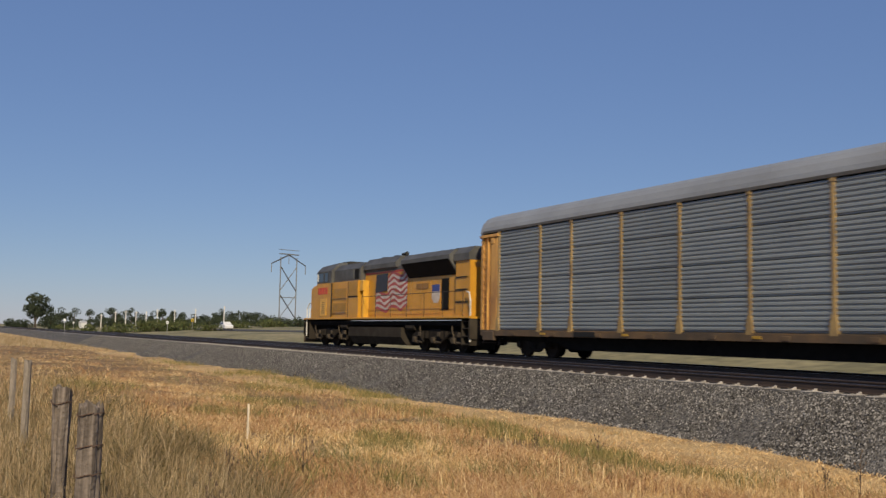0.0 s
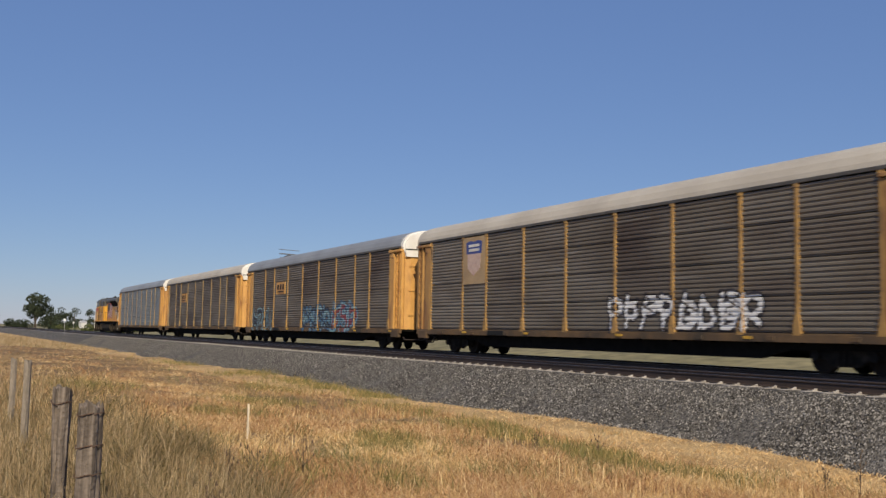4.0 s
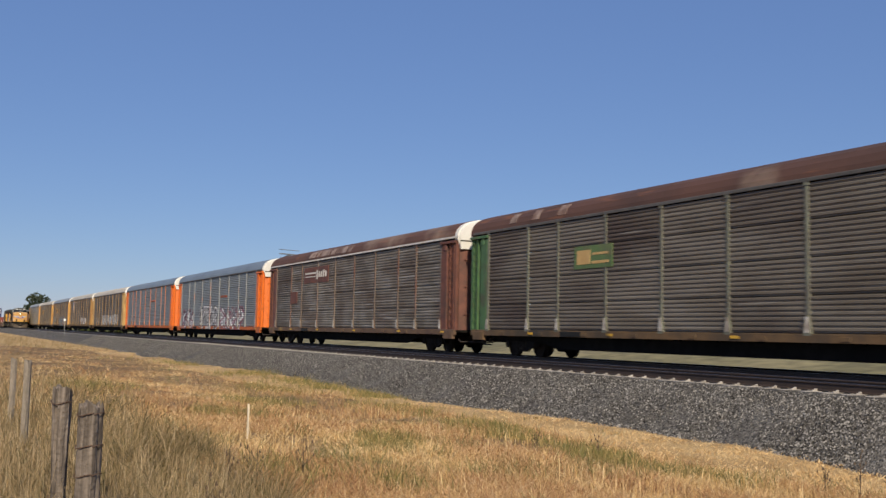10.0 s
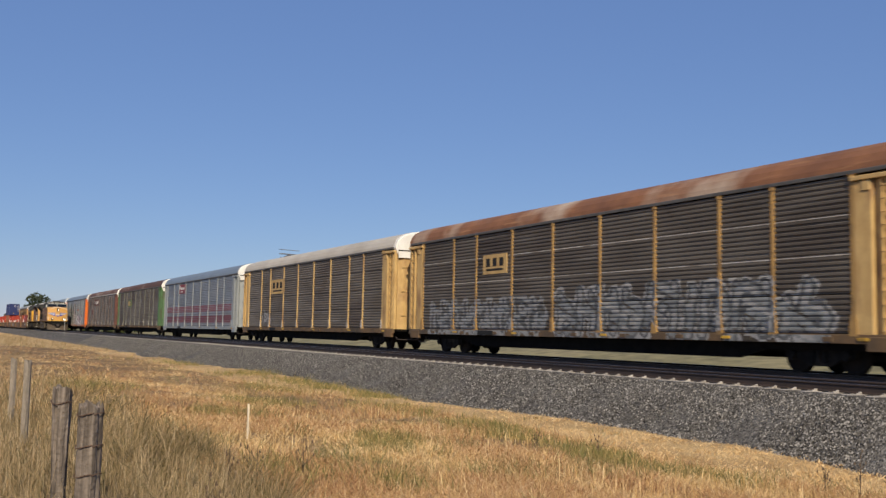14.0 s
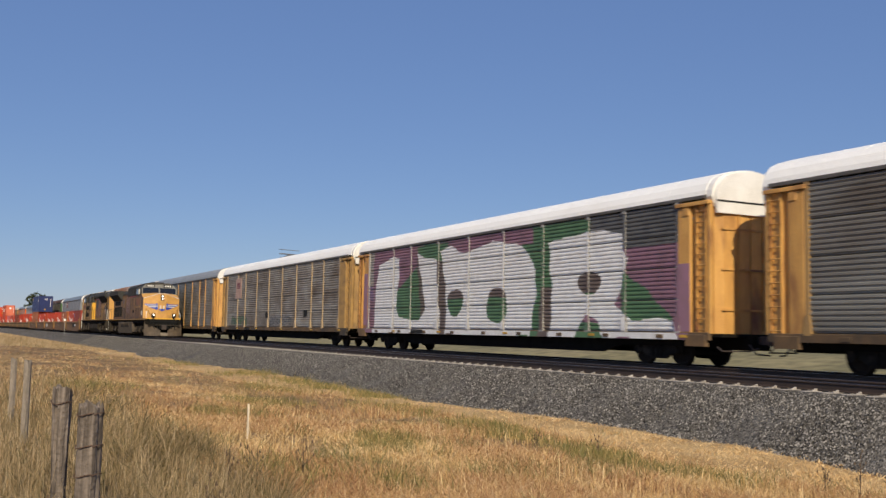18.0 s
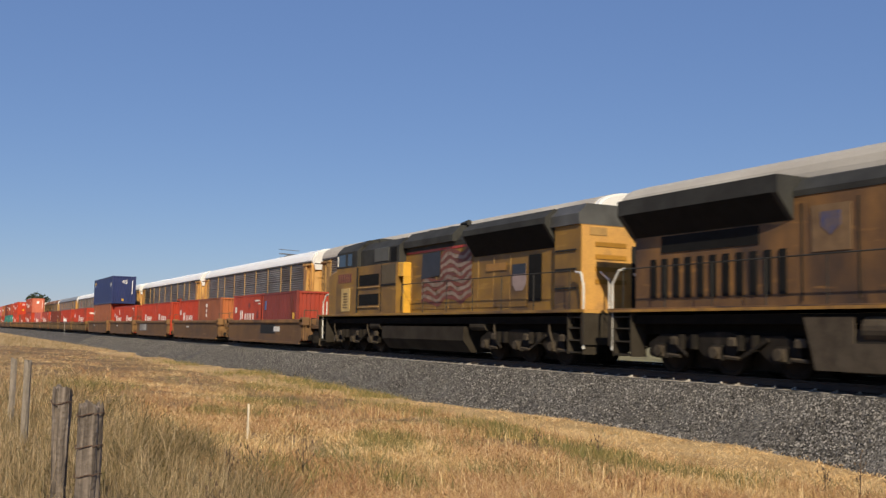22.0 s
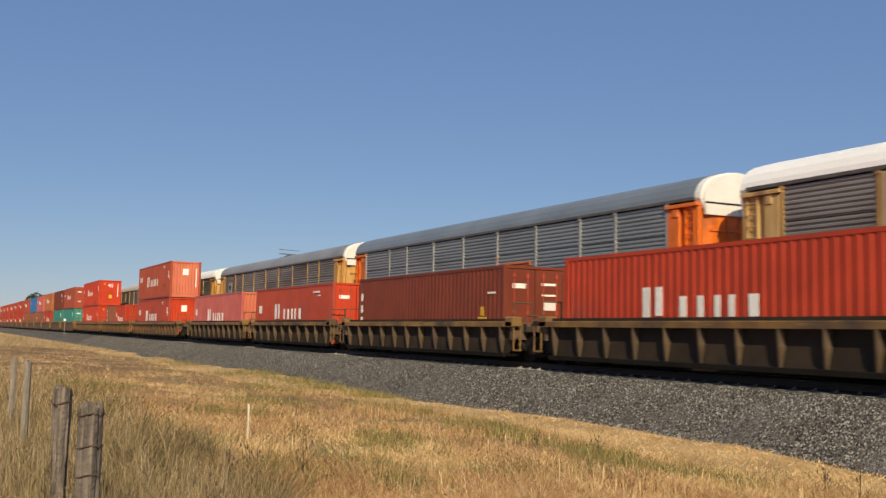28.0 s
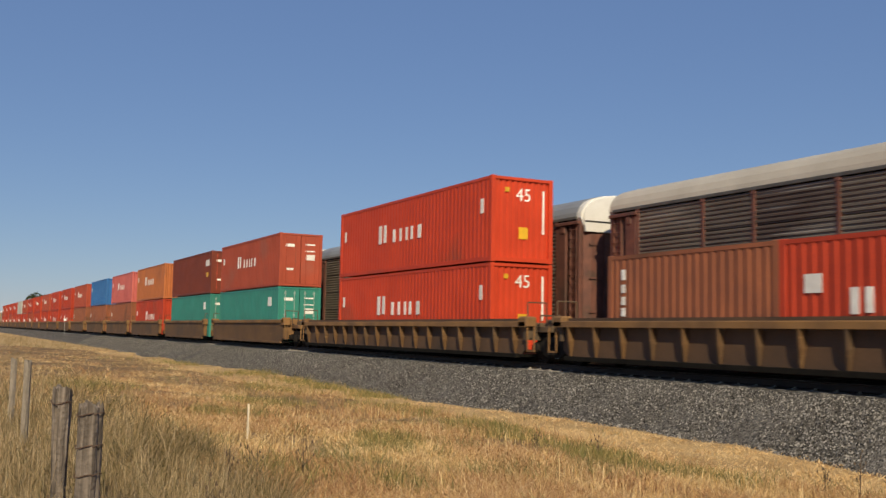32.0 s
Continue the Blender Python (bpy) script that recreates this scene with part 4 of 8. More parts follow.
autorack(6, "flaking rusty roof, dark screens and pale graffiti", DARK, OCHRE, TAN, R_OXIDE, extras=scrawl(lit_joints, s_(-5.6, 3.7, 1.9, 0.8, TAN, INK, BLOCKS, "yellow sign with black blocks"), g_(-11.4, -2.0, 0.85, 2.25, "grime", "grey", 31, "long pale sprayed scrawl", "silver"), g_(-1.2, 11.2, 0.85, 2.5, "silver", "grime", 32, "tall pale sprayed scrawl", "grey")))
autorack(7, "grey screens, yellow posts and blue graffiti", GREY, YELLOW, YELLOW, R_GREY, extras=scrawl(g_(-10.6, -5.6, 1.1, 2.0, "blue", "white", 35, "blue and white sprayed scrawl"), s_(-9.8, 3.9, 0.5, 0.5, NAVY, CREAM, (), "small dark blue plate")))
autorack(8, "white roof and dusty brown-grey screens", DUSTY, paint("dusty_post", (0.42, 0.30, 0.16), (0.33, 0.25, 0.17), rough=0.7), OCHRE, R_WHITE, extras=scrawl(s_(-9.0, 3.9, 1.5, 1.5, paint("faded_pink_plate", (0.45, 0.30, 0.25), rough=0.7), WINE, SHIELD, "faded pink plate with wine-red bars"), g_(-10.8, -6.6, 1.1, 1.8, "green", "grime", 62, "faint green scrawl"), g_(-1.0, 3.6, 1.1, 1.8, "grime", "grey", 63, "faint grey scrawl"), s_(-1.7, 1.85, 0.6, 0.4, INK, INK, (), "small black patch"), s_(6.2, 1.9, 0.6, 0.4, INK, INK, (), "small black patch")))
autorack(9, "white roof and a whole side of graffiti letters", DUSTY, SPRAY["grey"], YELLOW, R_WHITE, extras=big_tag)
L_STRIPE = paint("dull_red_stripe", (0.52, 0.11, 0.05), (0.42, 0.09, 0.045), rough=0.7)
DUN = paint("dull_yellow_post", (0.45, 0.275, 0.10), (0.33, 0.205, 0.085), rough=0.7, scale=1.0, streak=0.6, dirt=(0.16, 0.10, 0.055), dirt_amount=0.25)
autorack(10, "white roof, grey screens and maroon graffiti", GREY, DUN, YELLOW, R_WHITE, extras=scrawl(s_(5.2, 3.45, 1.9, 0.24, L_STRIPE, INK, ((0.0, -0.38, 0.95, 0.14),), "dull red stripe with a dark edge"), g_(-9.6, -7.8, 1.1, 2.2, "grey", "grime", 41, "faint sprayed scrawl"), g_(-4.0, -0.2, 0.9, 2.1, "white", "grime", 42, "pale sprayed scrawl", "grey"), g_(1.6, 7.2, 0.85, 2.4, "red", "grey", 43, "maroon and white sprayed scrawl", "black"), g_(0.2, 1.4, 0.85, 1.5, "blue", "blue", 45, "blue sprayed cloud"), g_(7.6, 8.8, 1.1, 1.9, "blue", "blue", 46, "blue sprayed cloud"), g_(9.2, 11.4, 1.1, 2.1, "grey", "grime", 44, "faint grey scrawl")))
autorack(11, "white roof, grey screens and faint graffiti", GREY, DUN, YELLOW, R_WHITE, extras=scrawl(g_(1.5, 6.5, 1.1, 2.0, "grey", "black", 51, "faint sprayed scrawl")))
autorack(12, "grey screens, ochre posts and white graffiti", BROWN, OCHRE, OCHRE, R_TAN, extras=scrawl(shield_plate(-8.17, 3.95, 1.86, 2.0, "tan plate with a blue shield"), g_(-7.0, -3.6, 2.5, 3.5, "white", "grime", 55, "white sprayed scrawl")))
autorack(13, "pale roof, brown posts and a brown sign panel", BROWN, MAROON, MAROON, R_TAN, extras=s_(-4.6, 4.2, 4.2, 0.95, MAROON, CREAM, WORDMARK, "brown panel with a pale wordmark of bars"))
autorack(14, "grey screens, tan posts and a blue shield plate", GREY, TAN, TAN, R_TAN, extras=shield_plate(-8.17, 3.95, 1.86, 2.0, "tan plate with a blue shield"))
autorack(15, "white roof, grey screens and a tan plate", GREY, TAN, YELLOW, R_WHITE, extras=shield_plate(-5.75, 3.95, 1.86, 2.0, "tan plate with a blue shield"))
autorack(16, "grey roof, grey screens and yellow ends", GREY, OCHRE, YELLOW, R_GREY, extras=s_(-10.6, 3.9, 0.9, 1.1, LIGHT, INK, SHIELD, "pale plate with dark bars"))
autorack(17, "blue-grey screens, faint orange posts and orange ends", GALV, WORN, ORANGE, R_BLUE, extras=s_(2.9, 3.6, 2.1, 0.16, ORANGE, INK, ((0.0, -0.1, 0.9, 0.3),), "thin orange and black stripe"))
autorack(18, "white roof, tan ends and a blue shield plate", GREY, OCHRE, TAN, R_WHITE, extras=shield_plate(-8.17, 3.95, 1.86, 2.0, "tan plate with a blue shield"))
autorack(19, "grey roof, grey screens and tan posts", GREY, OCHRE, TAN, R_GREY)
autorack(20, "grey roof, dark screens and brown-red ends", BROWN, MAROON, MAROON, R_GREY)
autorack(21, "pale roof, dark screens and brown posts", BROWN, MAROON, MAROON, R_TAN)

# ---- locomotives ----
L_YELLOW = paint("locomotive_yellow", (0.60, 0.295, 0.03), (0.50, 0.24, 0.025), rough=0.42, scale=1.2, dirt=(0.22, 0.13, 0.05), dirt_amount=0.12, vary=0.02)
L_DUSTY = paint("dusty_locomotive_yellow", (0.32, 0.175, 0.026), (0.21, 0.112, 0.024), rough=0.6, scale=1.0, dirt=(0.085, 0.05, 0.026), dirt_amount=0.5, vary=0.02, scuff=(0.42, 0.24, 0.05), scuff_amount=0.3)
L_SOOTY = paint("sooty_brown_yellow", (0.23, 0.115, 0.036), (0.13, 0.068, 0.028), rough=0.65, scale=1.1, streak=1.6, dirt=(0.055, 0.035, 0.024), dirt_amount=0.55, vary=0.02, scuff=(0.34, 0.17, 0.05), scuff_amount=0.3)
# Brighter yellow for sun-facing ends: the sunlight is put into this colour.
L_NOSE = paint("sun_brightened_dusty_yellow", (0.58, 0.32, 0.085), (0.50, 0.27, 0.08), rough=0.55, dirt=(0.25, 0.15, 0.07), dirt_amount=0.15)
L_GOLD = paint("bright_yellow_door", (0.72, 0.39, 0.05), rough=0.4)
L_GREY = paint("locomotive_roof_grey", (0.105, 0.105, 0.10), (0.06, 0.06, 0.057), rough=0.6, scale=1.2, vary=0.03)
L_DARK = matt(paint("sooty_roof_grey", (0.050, 0.050, 0.046), (0.028, 0.027, 0.025), rough=0.75, scale=1.2, vary=0.03), 0.2)
L_GRILLE = matt(paint("black_grille", (0.016, 0.016, 0.016), rough=0.8, bump=0.5))
L_RED = paint("red_trim_line", (0.50, 0.05, 0.03), rough=0.5)
L_TANK = matt(paint("tank_grey", (0.054, 0.046, 0.036), (0.034, 0.028, 0.022), rough=0.8, scale=1.5))
L_BEIGE = matt(paint("dusty_tank_box_highlight", (0.092, 0.074, 0.054), (0.055, 0.044, 0.033), rough=0.75))
L_RAIL = paint("white_handrail", (0.78, 0.76, 0.70), rough=0.5)
L_PLOW = paint("worn_plow_steel", (0.092, 0.067, 0.044), (0.05, 0.037, 0.026), rough=0.75, scale=2.0)
L_GLASS = glass("cab_glass")
L_LAMP = lit("white_headlamp", (1.0, 0.95, 0.85), 5.0)
F_RED = paint("flag_red", (0.42, 0.09, 0.09), rough=0.6)
F_WHITE = paint("flag_white", (0.62, 0.55, 0.50), rough=0.6)
F_BLUE = paint("flag_blue", (0.030, 0.038, 0.055), rough=0.6)
F_REDD = paint("dusty_flag_red", (0.19, 0.06, 0.045), (0.11, 0.04, 0.03), rough=0.7, scale=5.0)
F_WHITED = paint("dusty_flag_white", (0.30, 0.23, 0.19), (0.17, 0.12, 0.09), rough=0.7, scale=5.0)
BLUE = paint("emblem_blue", (0.03, 0.07, 0.42), rough=0.45)


def loco_truck_meshes():
    g = Geo()
    g.prism_y([(-2.45, 0.42), (-2.45, 0.72), (-2.0, 0.95), (-0.9, 0.92), (-0.4, 1.02), (0.4, 1.02), (0.9, 0.92), (2.0, 0.95), (2.45, 0.72), (2.45, 0.42), (2.2, 0.36), (1.6, 0.36), (1.25, 0.62), (0.7, 0.62), (0.35, 0.38), (-0.35, 0.38), (-0.7, 0.62), (-1.25, 0.62), (-1.6, 0.36), (-2.2, 0.36)], -0.08, 0.08)
    for x in (-1.95, 0.0, 1.95):
        g.box(x - 0.2, x + 0.2, -0.14, 0.0, 0.36, 0.72, 0.04)
    for x in (-1.2, -0.75, 0.75, 1.2):
        g.tube((x, -0.12, 0.60), (x, -0.12, 0.95), 0.10, 8)
    g.tube((-1.6, -0.14, 0.85), (-0.9, -0.22, 0.45), 0.05, 6)
    g.tube((1.6, -0.14, 0.85), (0.9, -0.22, 0.45), 0.05, 6)
    RACK["locoframe"] = g.mesh("side_frame", M_TRUCK)
    # Axle boxes in paler beige than the frame: their highlights put into the colour.
    RACK["locobox"] = Geo().box(-0.17, 0.17, -0.20, -0.13, 0.40, 0.68, 0.04).tube((0, -0.26, 0.54), (0, -0.19, 0.54), 0.13, 12).box(0.42, 0.72, -0.24, -0.1, 0.70, 0.90, 0.05).tube((0.35, -0.2, 0.45), (0.8, -0.2, 0.42), 0.045, 6).mesh("axle_box", L_BEIGE)
    RACK["locobolster"] = Geo().box(-2.2, 2.2, -0.95, 0.95, 0.62, 0.95, 0.03).box(-2.5, 2.5, -0.55, 0.55, 0.14, 0.62, 0.05).mesh("truck", M_TRUCK)
    g = Geo()
    lathe_y(g, [(0.0, 0.16), (0.02, 0.42), (-0.01, 0.46), (-0.01, 0.53), (0.12, 0.53), (0.125, 0.556), (0.15, 0.55), (0.15, 0.1)], 26)
    RACK["locowheel"] = g.mesh("wheel", M_WHEEL)
    RACK["locoaxle"] = Geo().tube((0, -0.9, 0), (0, 0.9, 0), 0.1, 10).mesh("axle", M_WHEEL)
    RACK["locoy"] = (1.12, 0.69)


loco_truck_meshes()


def hull(x0, x1, half, z0, z1, c, top=None):
    """A hood with chamfered roof edges."""
    t = top if top is not None else half
    return Geo().prism_x([(-half, z0), (half, z0), (half, z1 - c), (t - c, z1), (-(t - c), z1), (-half, z1 - c)], x0, x1)


def flag(loco, x0, x1, z0, z1, y, canton_first, red, white):
    """A waving flag painted on the hood: a dark canton and rippling stripes."""
    n, k = 13, 20
    h = (z1 - z0) / n
    holder = None
    for r in range(n):
        g = Geo()
        low = r < 7
        w = lambda q: 0.12 * math.sin(q * 13.0 + 0.5) + 0.035 * math.sin(q * 29.0 + r) + (0.18 * q if canton_first else 0.18 * (1 - q)) - 0.1
        ks = [i / k for i in range(k + 1)]
        if not low:
            ks = [q for q in ks if (q > 0.36 if canton_first else q < 0.64)]
        g.loft([[(x0 + (x1 - x0) * q, y, z0 + r * h + w(q)), (x0 + (x1 - x0) * q, y, z0 + r * h + w(q) + h * 0.98), (x0 + (x1 - x0) * q, y + 0.006, z0 + r * h + w(q) + h * 0.98), (x0 + (x1 - x0) * q, y + 0.006, z0 + r * h + w(q))] for q in ks])
        ob = part("flag" if holder is None else "flag_stripe", g, red if r % 2 == 0 else white, holder or loco, "waving flag painted on the hood" if holder is None else "")
        holder = holder or ob
    g = Geo()
    c0, c1 = (x0 - 0.05, x0 + (x1 - x0) * 0.38) if canton_first else (x1 - (x1 - x0) * 0.38, x1 + 0.05)
    s = 1 if canton_first else -1
    g.prism_y([(c0, z0 + 7 * h - 0.1), (c1, z0 + 7 * h), (c1 + 0.05 * s, z1 + 0.05), (c0 + 0.12 * s, z1 + 0.02)], y - 0.004, y + 0.004)
    part("flag_canton", g, F_BLUE, holder)


def railing(loco, pts, r, name="handrail", posts=(), foot=1.55, label="white handrail", material=None):
    g = Geo().pipe(pts, r)
    for x, y, z in posts:
        g.tube((x, y, foot), (x, y, z), r * 0.9, 6)
    part(name, g, material or L_RAIL, loco, label)


def steps(loco, x, s, material, y=-1.46):
    g = Geo()
    g.box(x - 0.38, x - 0.34, y, y + 0.5, 0.35, 1.5).box(x + 0.34, x + 0.38, y, y + 0.5, 0.35, 1.5)
    for z in (0.38, 0.72, 1.06, 1.36):
        g.box(x - 0.36, x + 0.36, y + 0.02, y + 0.45, z, z + 0.04)
    tagged(part("step_well", g, material, loco, "boarding steps"), kind="stuff")


def loco_base(loco, body, m):
    """Frame, walkway, trucks, fuel tank, pilots and couplers, for a locomotive whose nose points along m (+1 or -1) x."""
    part("underframe", Geo().box(-10.4, 10.4, -1.0, 1.0, 0.95, 1.42).box(-9.9, 9.9, -1.35, 1.35, 1.2, 1.42), M_UNDER, loco)
    part("walkway", Geo().box(-10.55, 10.55, -1.54, 1.54, 1.52, 1.60, 0.01), body, loco, "walkway edge")
    for x in (-6.75, 6.75):
        t = part("truck", RACK["locobolster"], M_TRUCK, loco, at=pose(x, 0, 0))
        fy, wy = RACK["locoy"]
        part("side_frame", RACK["locoframe"], M_TRUCK, t, at=pose(0, -fy, 0))
        part("side_frame", RACK["locoframe"], M_TRUCK, t, at=pose(0, fy, 0, 0, 0, 180))
        for a in (-1.95, 0.0, 1.95):
            part("axle_box", RACK["locobox"], L_BEIGE, t, at=pose(a, -fy, 0))
            part("axle", RACK["locoaxle"], M_WHEEL, t, at=pose(a, 0, 0.53))
            part("wheel", RACK["locowheel"], M_WHEEL, t, at=pose(a, -wy - 0.12, 0.53))
            part("wheel", RACK["locowheel"], M_WHEEL, t, at=pose(a, wy + 0.12, 0.53, 0, 0, 180))
    part("fuel_tank", Geo().prism_x([(-1.42, 0.62), (-1.10, 0.22), (1.10, 0.22), (1.42, 0.62), (1.42, 1.10), (-1.42, 1.10)], -3.35, 3.5), L_TANK, loco, "long dark grey fuel tank")
    for s in (-1, 1):
        X = lambda a, b: (min(s * a, s * b), max(s * a, s * b))
        g = Geo()
        g.box(*X(10.55, 11.05), -0.14, 0.14, 0.72, 0.98, 0.03).box(*X(10.95, 11.2), -0.2, 0.2, 0.66, 1.04, 0.05)
        part("coupler", g, M_COUPLER, loco)
        part("end_plate", Geo().box(*X(10.40, 10.56), -1.5, 1.5, 0.62, 1.60, 0.02), L_TANK if s == -m else M_UNDER, loco)


def sd_loco(u, y, body, dusty, words):
    """Six-axle diesel with a wide cab at -x and flared radiators at +x."""
    loco = thing("diesel_locomotive", words, "locomotive", "locomotives")
    roof, red, white = (L_GREY, F_RED, F_WHITE) if not dusty else (L_DARK, F_REDD, F_WHITED)
    loco_base(loco, body, -1)
    nose = part("nose", Geo().loft([[(-9.62, -0.6, 1.6), (-9.62, 0.6, 1.6), (-9.52, 0.6, 3.3), (-9.42, 0.5, 3.46), (-9.42, -0.5, 3.46), (-9.52, -0.6, 3.3)], [(-9.30, -1.50, 1.6), (-9.30, 1.50, 1.6), (-9.30, 1.50, 3.34), (-9.22, 1.35, 3.52), (-9.22, -1.35, 3.52), (-9.30, -1.50, 3.34)], [(-8.3, -1.52, 1.6), (-8.3, 1.52, 1.6), (-8.3, 1.52, 3.5), (-8.3, 1.38, 3.62), (-8.3, -1.38, 3.62), (-8.3, -1.52, 3.5)]]), body, loco, "boxy full-width yellow nose")
    part("nose_headlamp_box", Geo().box(-9.63, -9.50, -0.13, 0.13, 2.9, 3.3, 0.03), INK, nose)
    cab = part("cab", Geo().prism_x([(-1.53, 1.6), (1.53, 1.6), (1.53, 3.62), (-1.53, 3.62)], -8.298, -5.9), body, loco, "wide yellow cab")
    part("cab_top", hull(-8.298, -5.9, 1.53, 3.622, 4.66, 0.34), roof, cab, "grey upper cab and roof")
    part("cab_roof", Geo().loft([[(-8.34, -1.30, 4.55), (-8.34, 1.30, 4.55), (-8.2, 1.0, 4.72), (-8.2, -1.0, 4.72)], [(-5.86, -1.30, 4.55), (-5.86, 1.30, 4.55), (-5.86, 1.0, 4.80), (-5.86, -1.0, 4.80)]]), roof, cab)
    for a, b in ((-8.05, -7.20), (-6.95, -6.45)):
        part("side_window", Geo().box(a, b, -1.552, -1.51, 3.70, 4.24, 0.02), L_GLASS, cab)
        part("window_frame", Geo().box(a - 0.04, b + 0.04, -1.546, -1.512, 3.65, 3.70).box(a - 0.04, b + 0.04, -1.546, -1.512, 4.24, 4.29), roof, cab)
    part("window_shade", Geo().box(-8.12, -8.03, -1.58, -1.53, 3.72, 4.18), L_RAIL, cab, "white wind deflector beside the cab window")
    for a, b in ((-1.25, -0.15), (0.15, 1.25)):
        part("windshield", Geo().box(-8.325, -8.29, a, b, 3.72, 4.24, 0.02), L_GLASS, cab)
    part("air_conditioner", Geo().box(-6.9, -5.7, -0.55, 0.55, 4.72, 4.90, 0.05), L_DARK, cab)
    for i in range(6):
        part("number_bar", Geo().box(-8.05 + i * 0.27, -7.86 + i * 0.27, -1.548, -1.53, 2.98, 3.36), L_RED if not dusty else F_REDD, cab)
    door = part("cab_door", Geo().box(-7.62, -6.62, -1.552, -1.525, 1.72, 2.72, 0.01), L_GOLD if not dusty else paint("pale_dusty_yellow", (0.58, 0.40, 0.15), rough=0.6), cab, "pale framed hatch on the cab side")
    for i in range(6):
        part("louvre", Geo().box(-7.35, -6.88, -1.562, -1.55, 1.86 + i * 0.12, 1.92 + i * 0.12), paint("louvre_brown", (0.20, 0.13, 0.05), rough=0.7) if dusty else OCHRE, door)
    cabinet = part("equipment_cabinet", Geo().prism_x([(-1.47, 1.6), (1.47, 1.6), (1.47, 3.62), (-1.47, 3.62)], -5.898, -2.0), body, loco)
    part("cabinet_top", hull(-5.898, -2.0, 1.36, 3.622, 4.62, 0.32), roof, cabinet, "dark grey upper cabinet")
    part("upper_panel", Geo().box(-4.4, -2.95, -1.385, -1.35, 3.75, 4.30, 0.01), L_GREY if not dusty else paint("dusty_roof_grey", (0.095, 0.095, 0.085), rough=0.7), cabinet, "paler grey panel")
    part("upper_panel", Geo().box(-2.75, -2.2, -1.385, -1.35, 3.7, 4.25, 0.01), L_GRILLE, cabinet)
    grille = L_GRILLE if dusty else paint("yellow_louvre", (0.42, 0.22, 0.03), rough=0.5, bump=0.6, fine=60)
    for z in (1.96, 2.78):
        part("intake_grille", Geo().box(-5.74, -3.68, -1.487, -1.46, z, z + 0.46), grille, cabinet)
        part("grille_ledge", Geo().box(-5.82, -3.6, -1.53, -1.46, z - 0.10, z - 0.05), OCHRE, cabinet)
    part("panel_seam", Geo().box(-3.47, -3.43, -1.482, -1.46, 1.65, 3.6).box(-5.93, -5.89, -1.54, -1.46, 1.65, 3.6), INK, cabinet)
    part("dark_screen", Geo().box(-3.38, -2.05, -1.487, -1.46, 2.80, 3.55), paint("dark_olive_screen", (0.10, 0.075, 0.04), rough=0.7, bump=0.5, fine=60) if dusty else grille, cabinet, "dark mesh screen")
    part("grille_ledge", Geo().box(-3.4, -2.02, -1.50, -1.46, 2.72, 2.78), INK, cabinet)
    part("hood", Geo().prism_x([(-1.05, 1.6), (1.05, 1.6), (1.05, 4.0), (-1.05, 4.0)], -1.998, 9.75), body, loco, "long yellow engine hood")
    # Sun-facing strips in brighter yellow than the body: sunlight put into the colour.
    part("bright_edge", Geo().box(-1.99, -1.50, -1.40, -1.04, 3.05, 3.60, 0.03), L_GOLD, loco, "box in brighter yellow, painted as if sunlit")
    part("bright_edge", Geo().box(-1.62, -1.50, -1.36, -1.04, 1.62, 3.05, 0.02), L_GOLD, loco)
    # Black sheet painted in for the shade of this recess.
    part("dark_recess", Geo().box(-1.99, -1.63, -1.10, -1.04, 1.65, 3.05), L_GRILLE, loco)
    part("hood_top", hull(-1.998, 9.75, 1.06, 4.002, 4.46, 0.28), roof, loco, "grey hood roof")
    part("red_line", Geo().box(-1.9, 3.5, -1.068, -1.045, 3.90, 3.98), L_RED, loco)
    part("brake_bulge", hull(-1.9, 2.2, 1.22, 4.15, 4.74, 0.35), roof, loco, "raised dynamic brake housing")
    part("exhaust", Geo().box(2.5, 3.2, -0.25, 0.25, 4.44, 4.66, 0.03), L_DARK, loco)
    part("air_horn", Geo().tube((2.0, -0.6, 4.72), (2.0, -0.6, 4.82), 0.04, 6).tube((1.75, -0.6, 4.82), (2.3, -0.6, 4.84), 0.07, 8, 0.11), L_DARK, loco)
    for x in (-0.9, 0.7):
        part("roof_fan", Geo().tube((x, 0, 4.72), (x, 0, 4.84), 0.55, 18), L_DARK, loco)
    for x in (4.6, 6.1, 7.6):
        part("roof_fan", Geo().tube((x, 0, 4.60), (x, 0, 4.74), 0.62, 18), L_DARK, loco)
    # radiator: flared top with a dark screen that leans out
    part("radiator", Geo().prism_x([(-1.05, 3.50), (1.05, 3.50), (1.52, 4.15), (1.52, 4.36), (1.2, 4.62), (-1.2, 4.62), (-1.52, 4.36), (-1.52, 4.15)], 3.5, 8.6), roof, loco, "flared radiator housing")
    part("radiator_screen", Geo().loft([[(3.6, -1.075, 3.49), (8.5, -1.075, 3.49), (8.5, -1.545, 4.17), (3.6, -1.545, 4.17)], [(3.6, -1.05, 3.49), (8.5, -1.05, 3.49), (8.5, -1.5, 4.17), (3.6, -1.5, 4.17)]]), L_GRILLE, loco, "black radiator screen")
    part("rear_hood", Geo().prism_x([(-1.25, 1.6), (1.25, 1.6), (1.25, 4.05), (-1.25, 4.05)], 8.75, 10.05), body, loco, "yellow rear end of the hood")
    part("rear_top", hull(8.6, 10.05, 1.32, 4.052, 4.66, 0.3), L_GREY, loco)
    for z in (2.2, 2.75, 3.3):
        part("rear_ledge", Geo().box(8.8, 9.85, -1.29, -1.24, z, z + 0.05), INK, loco)
    part("hood_door", Geo().box(7.04, 7.75, -1.075, -1.045, 1.9, 3.35), L_GRILLE, loco, "dark recessed panel")
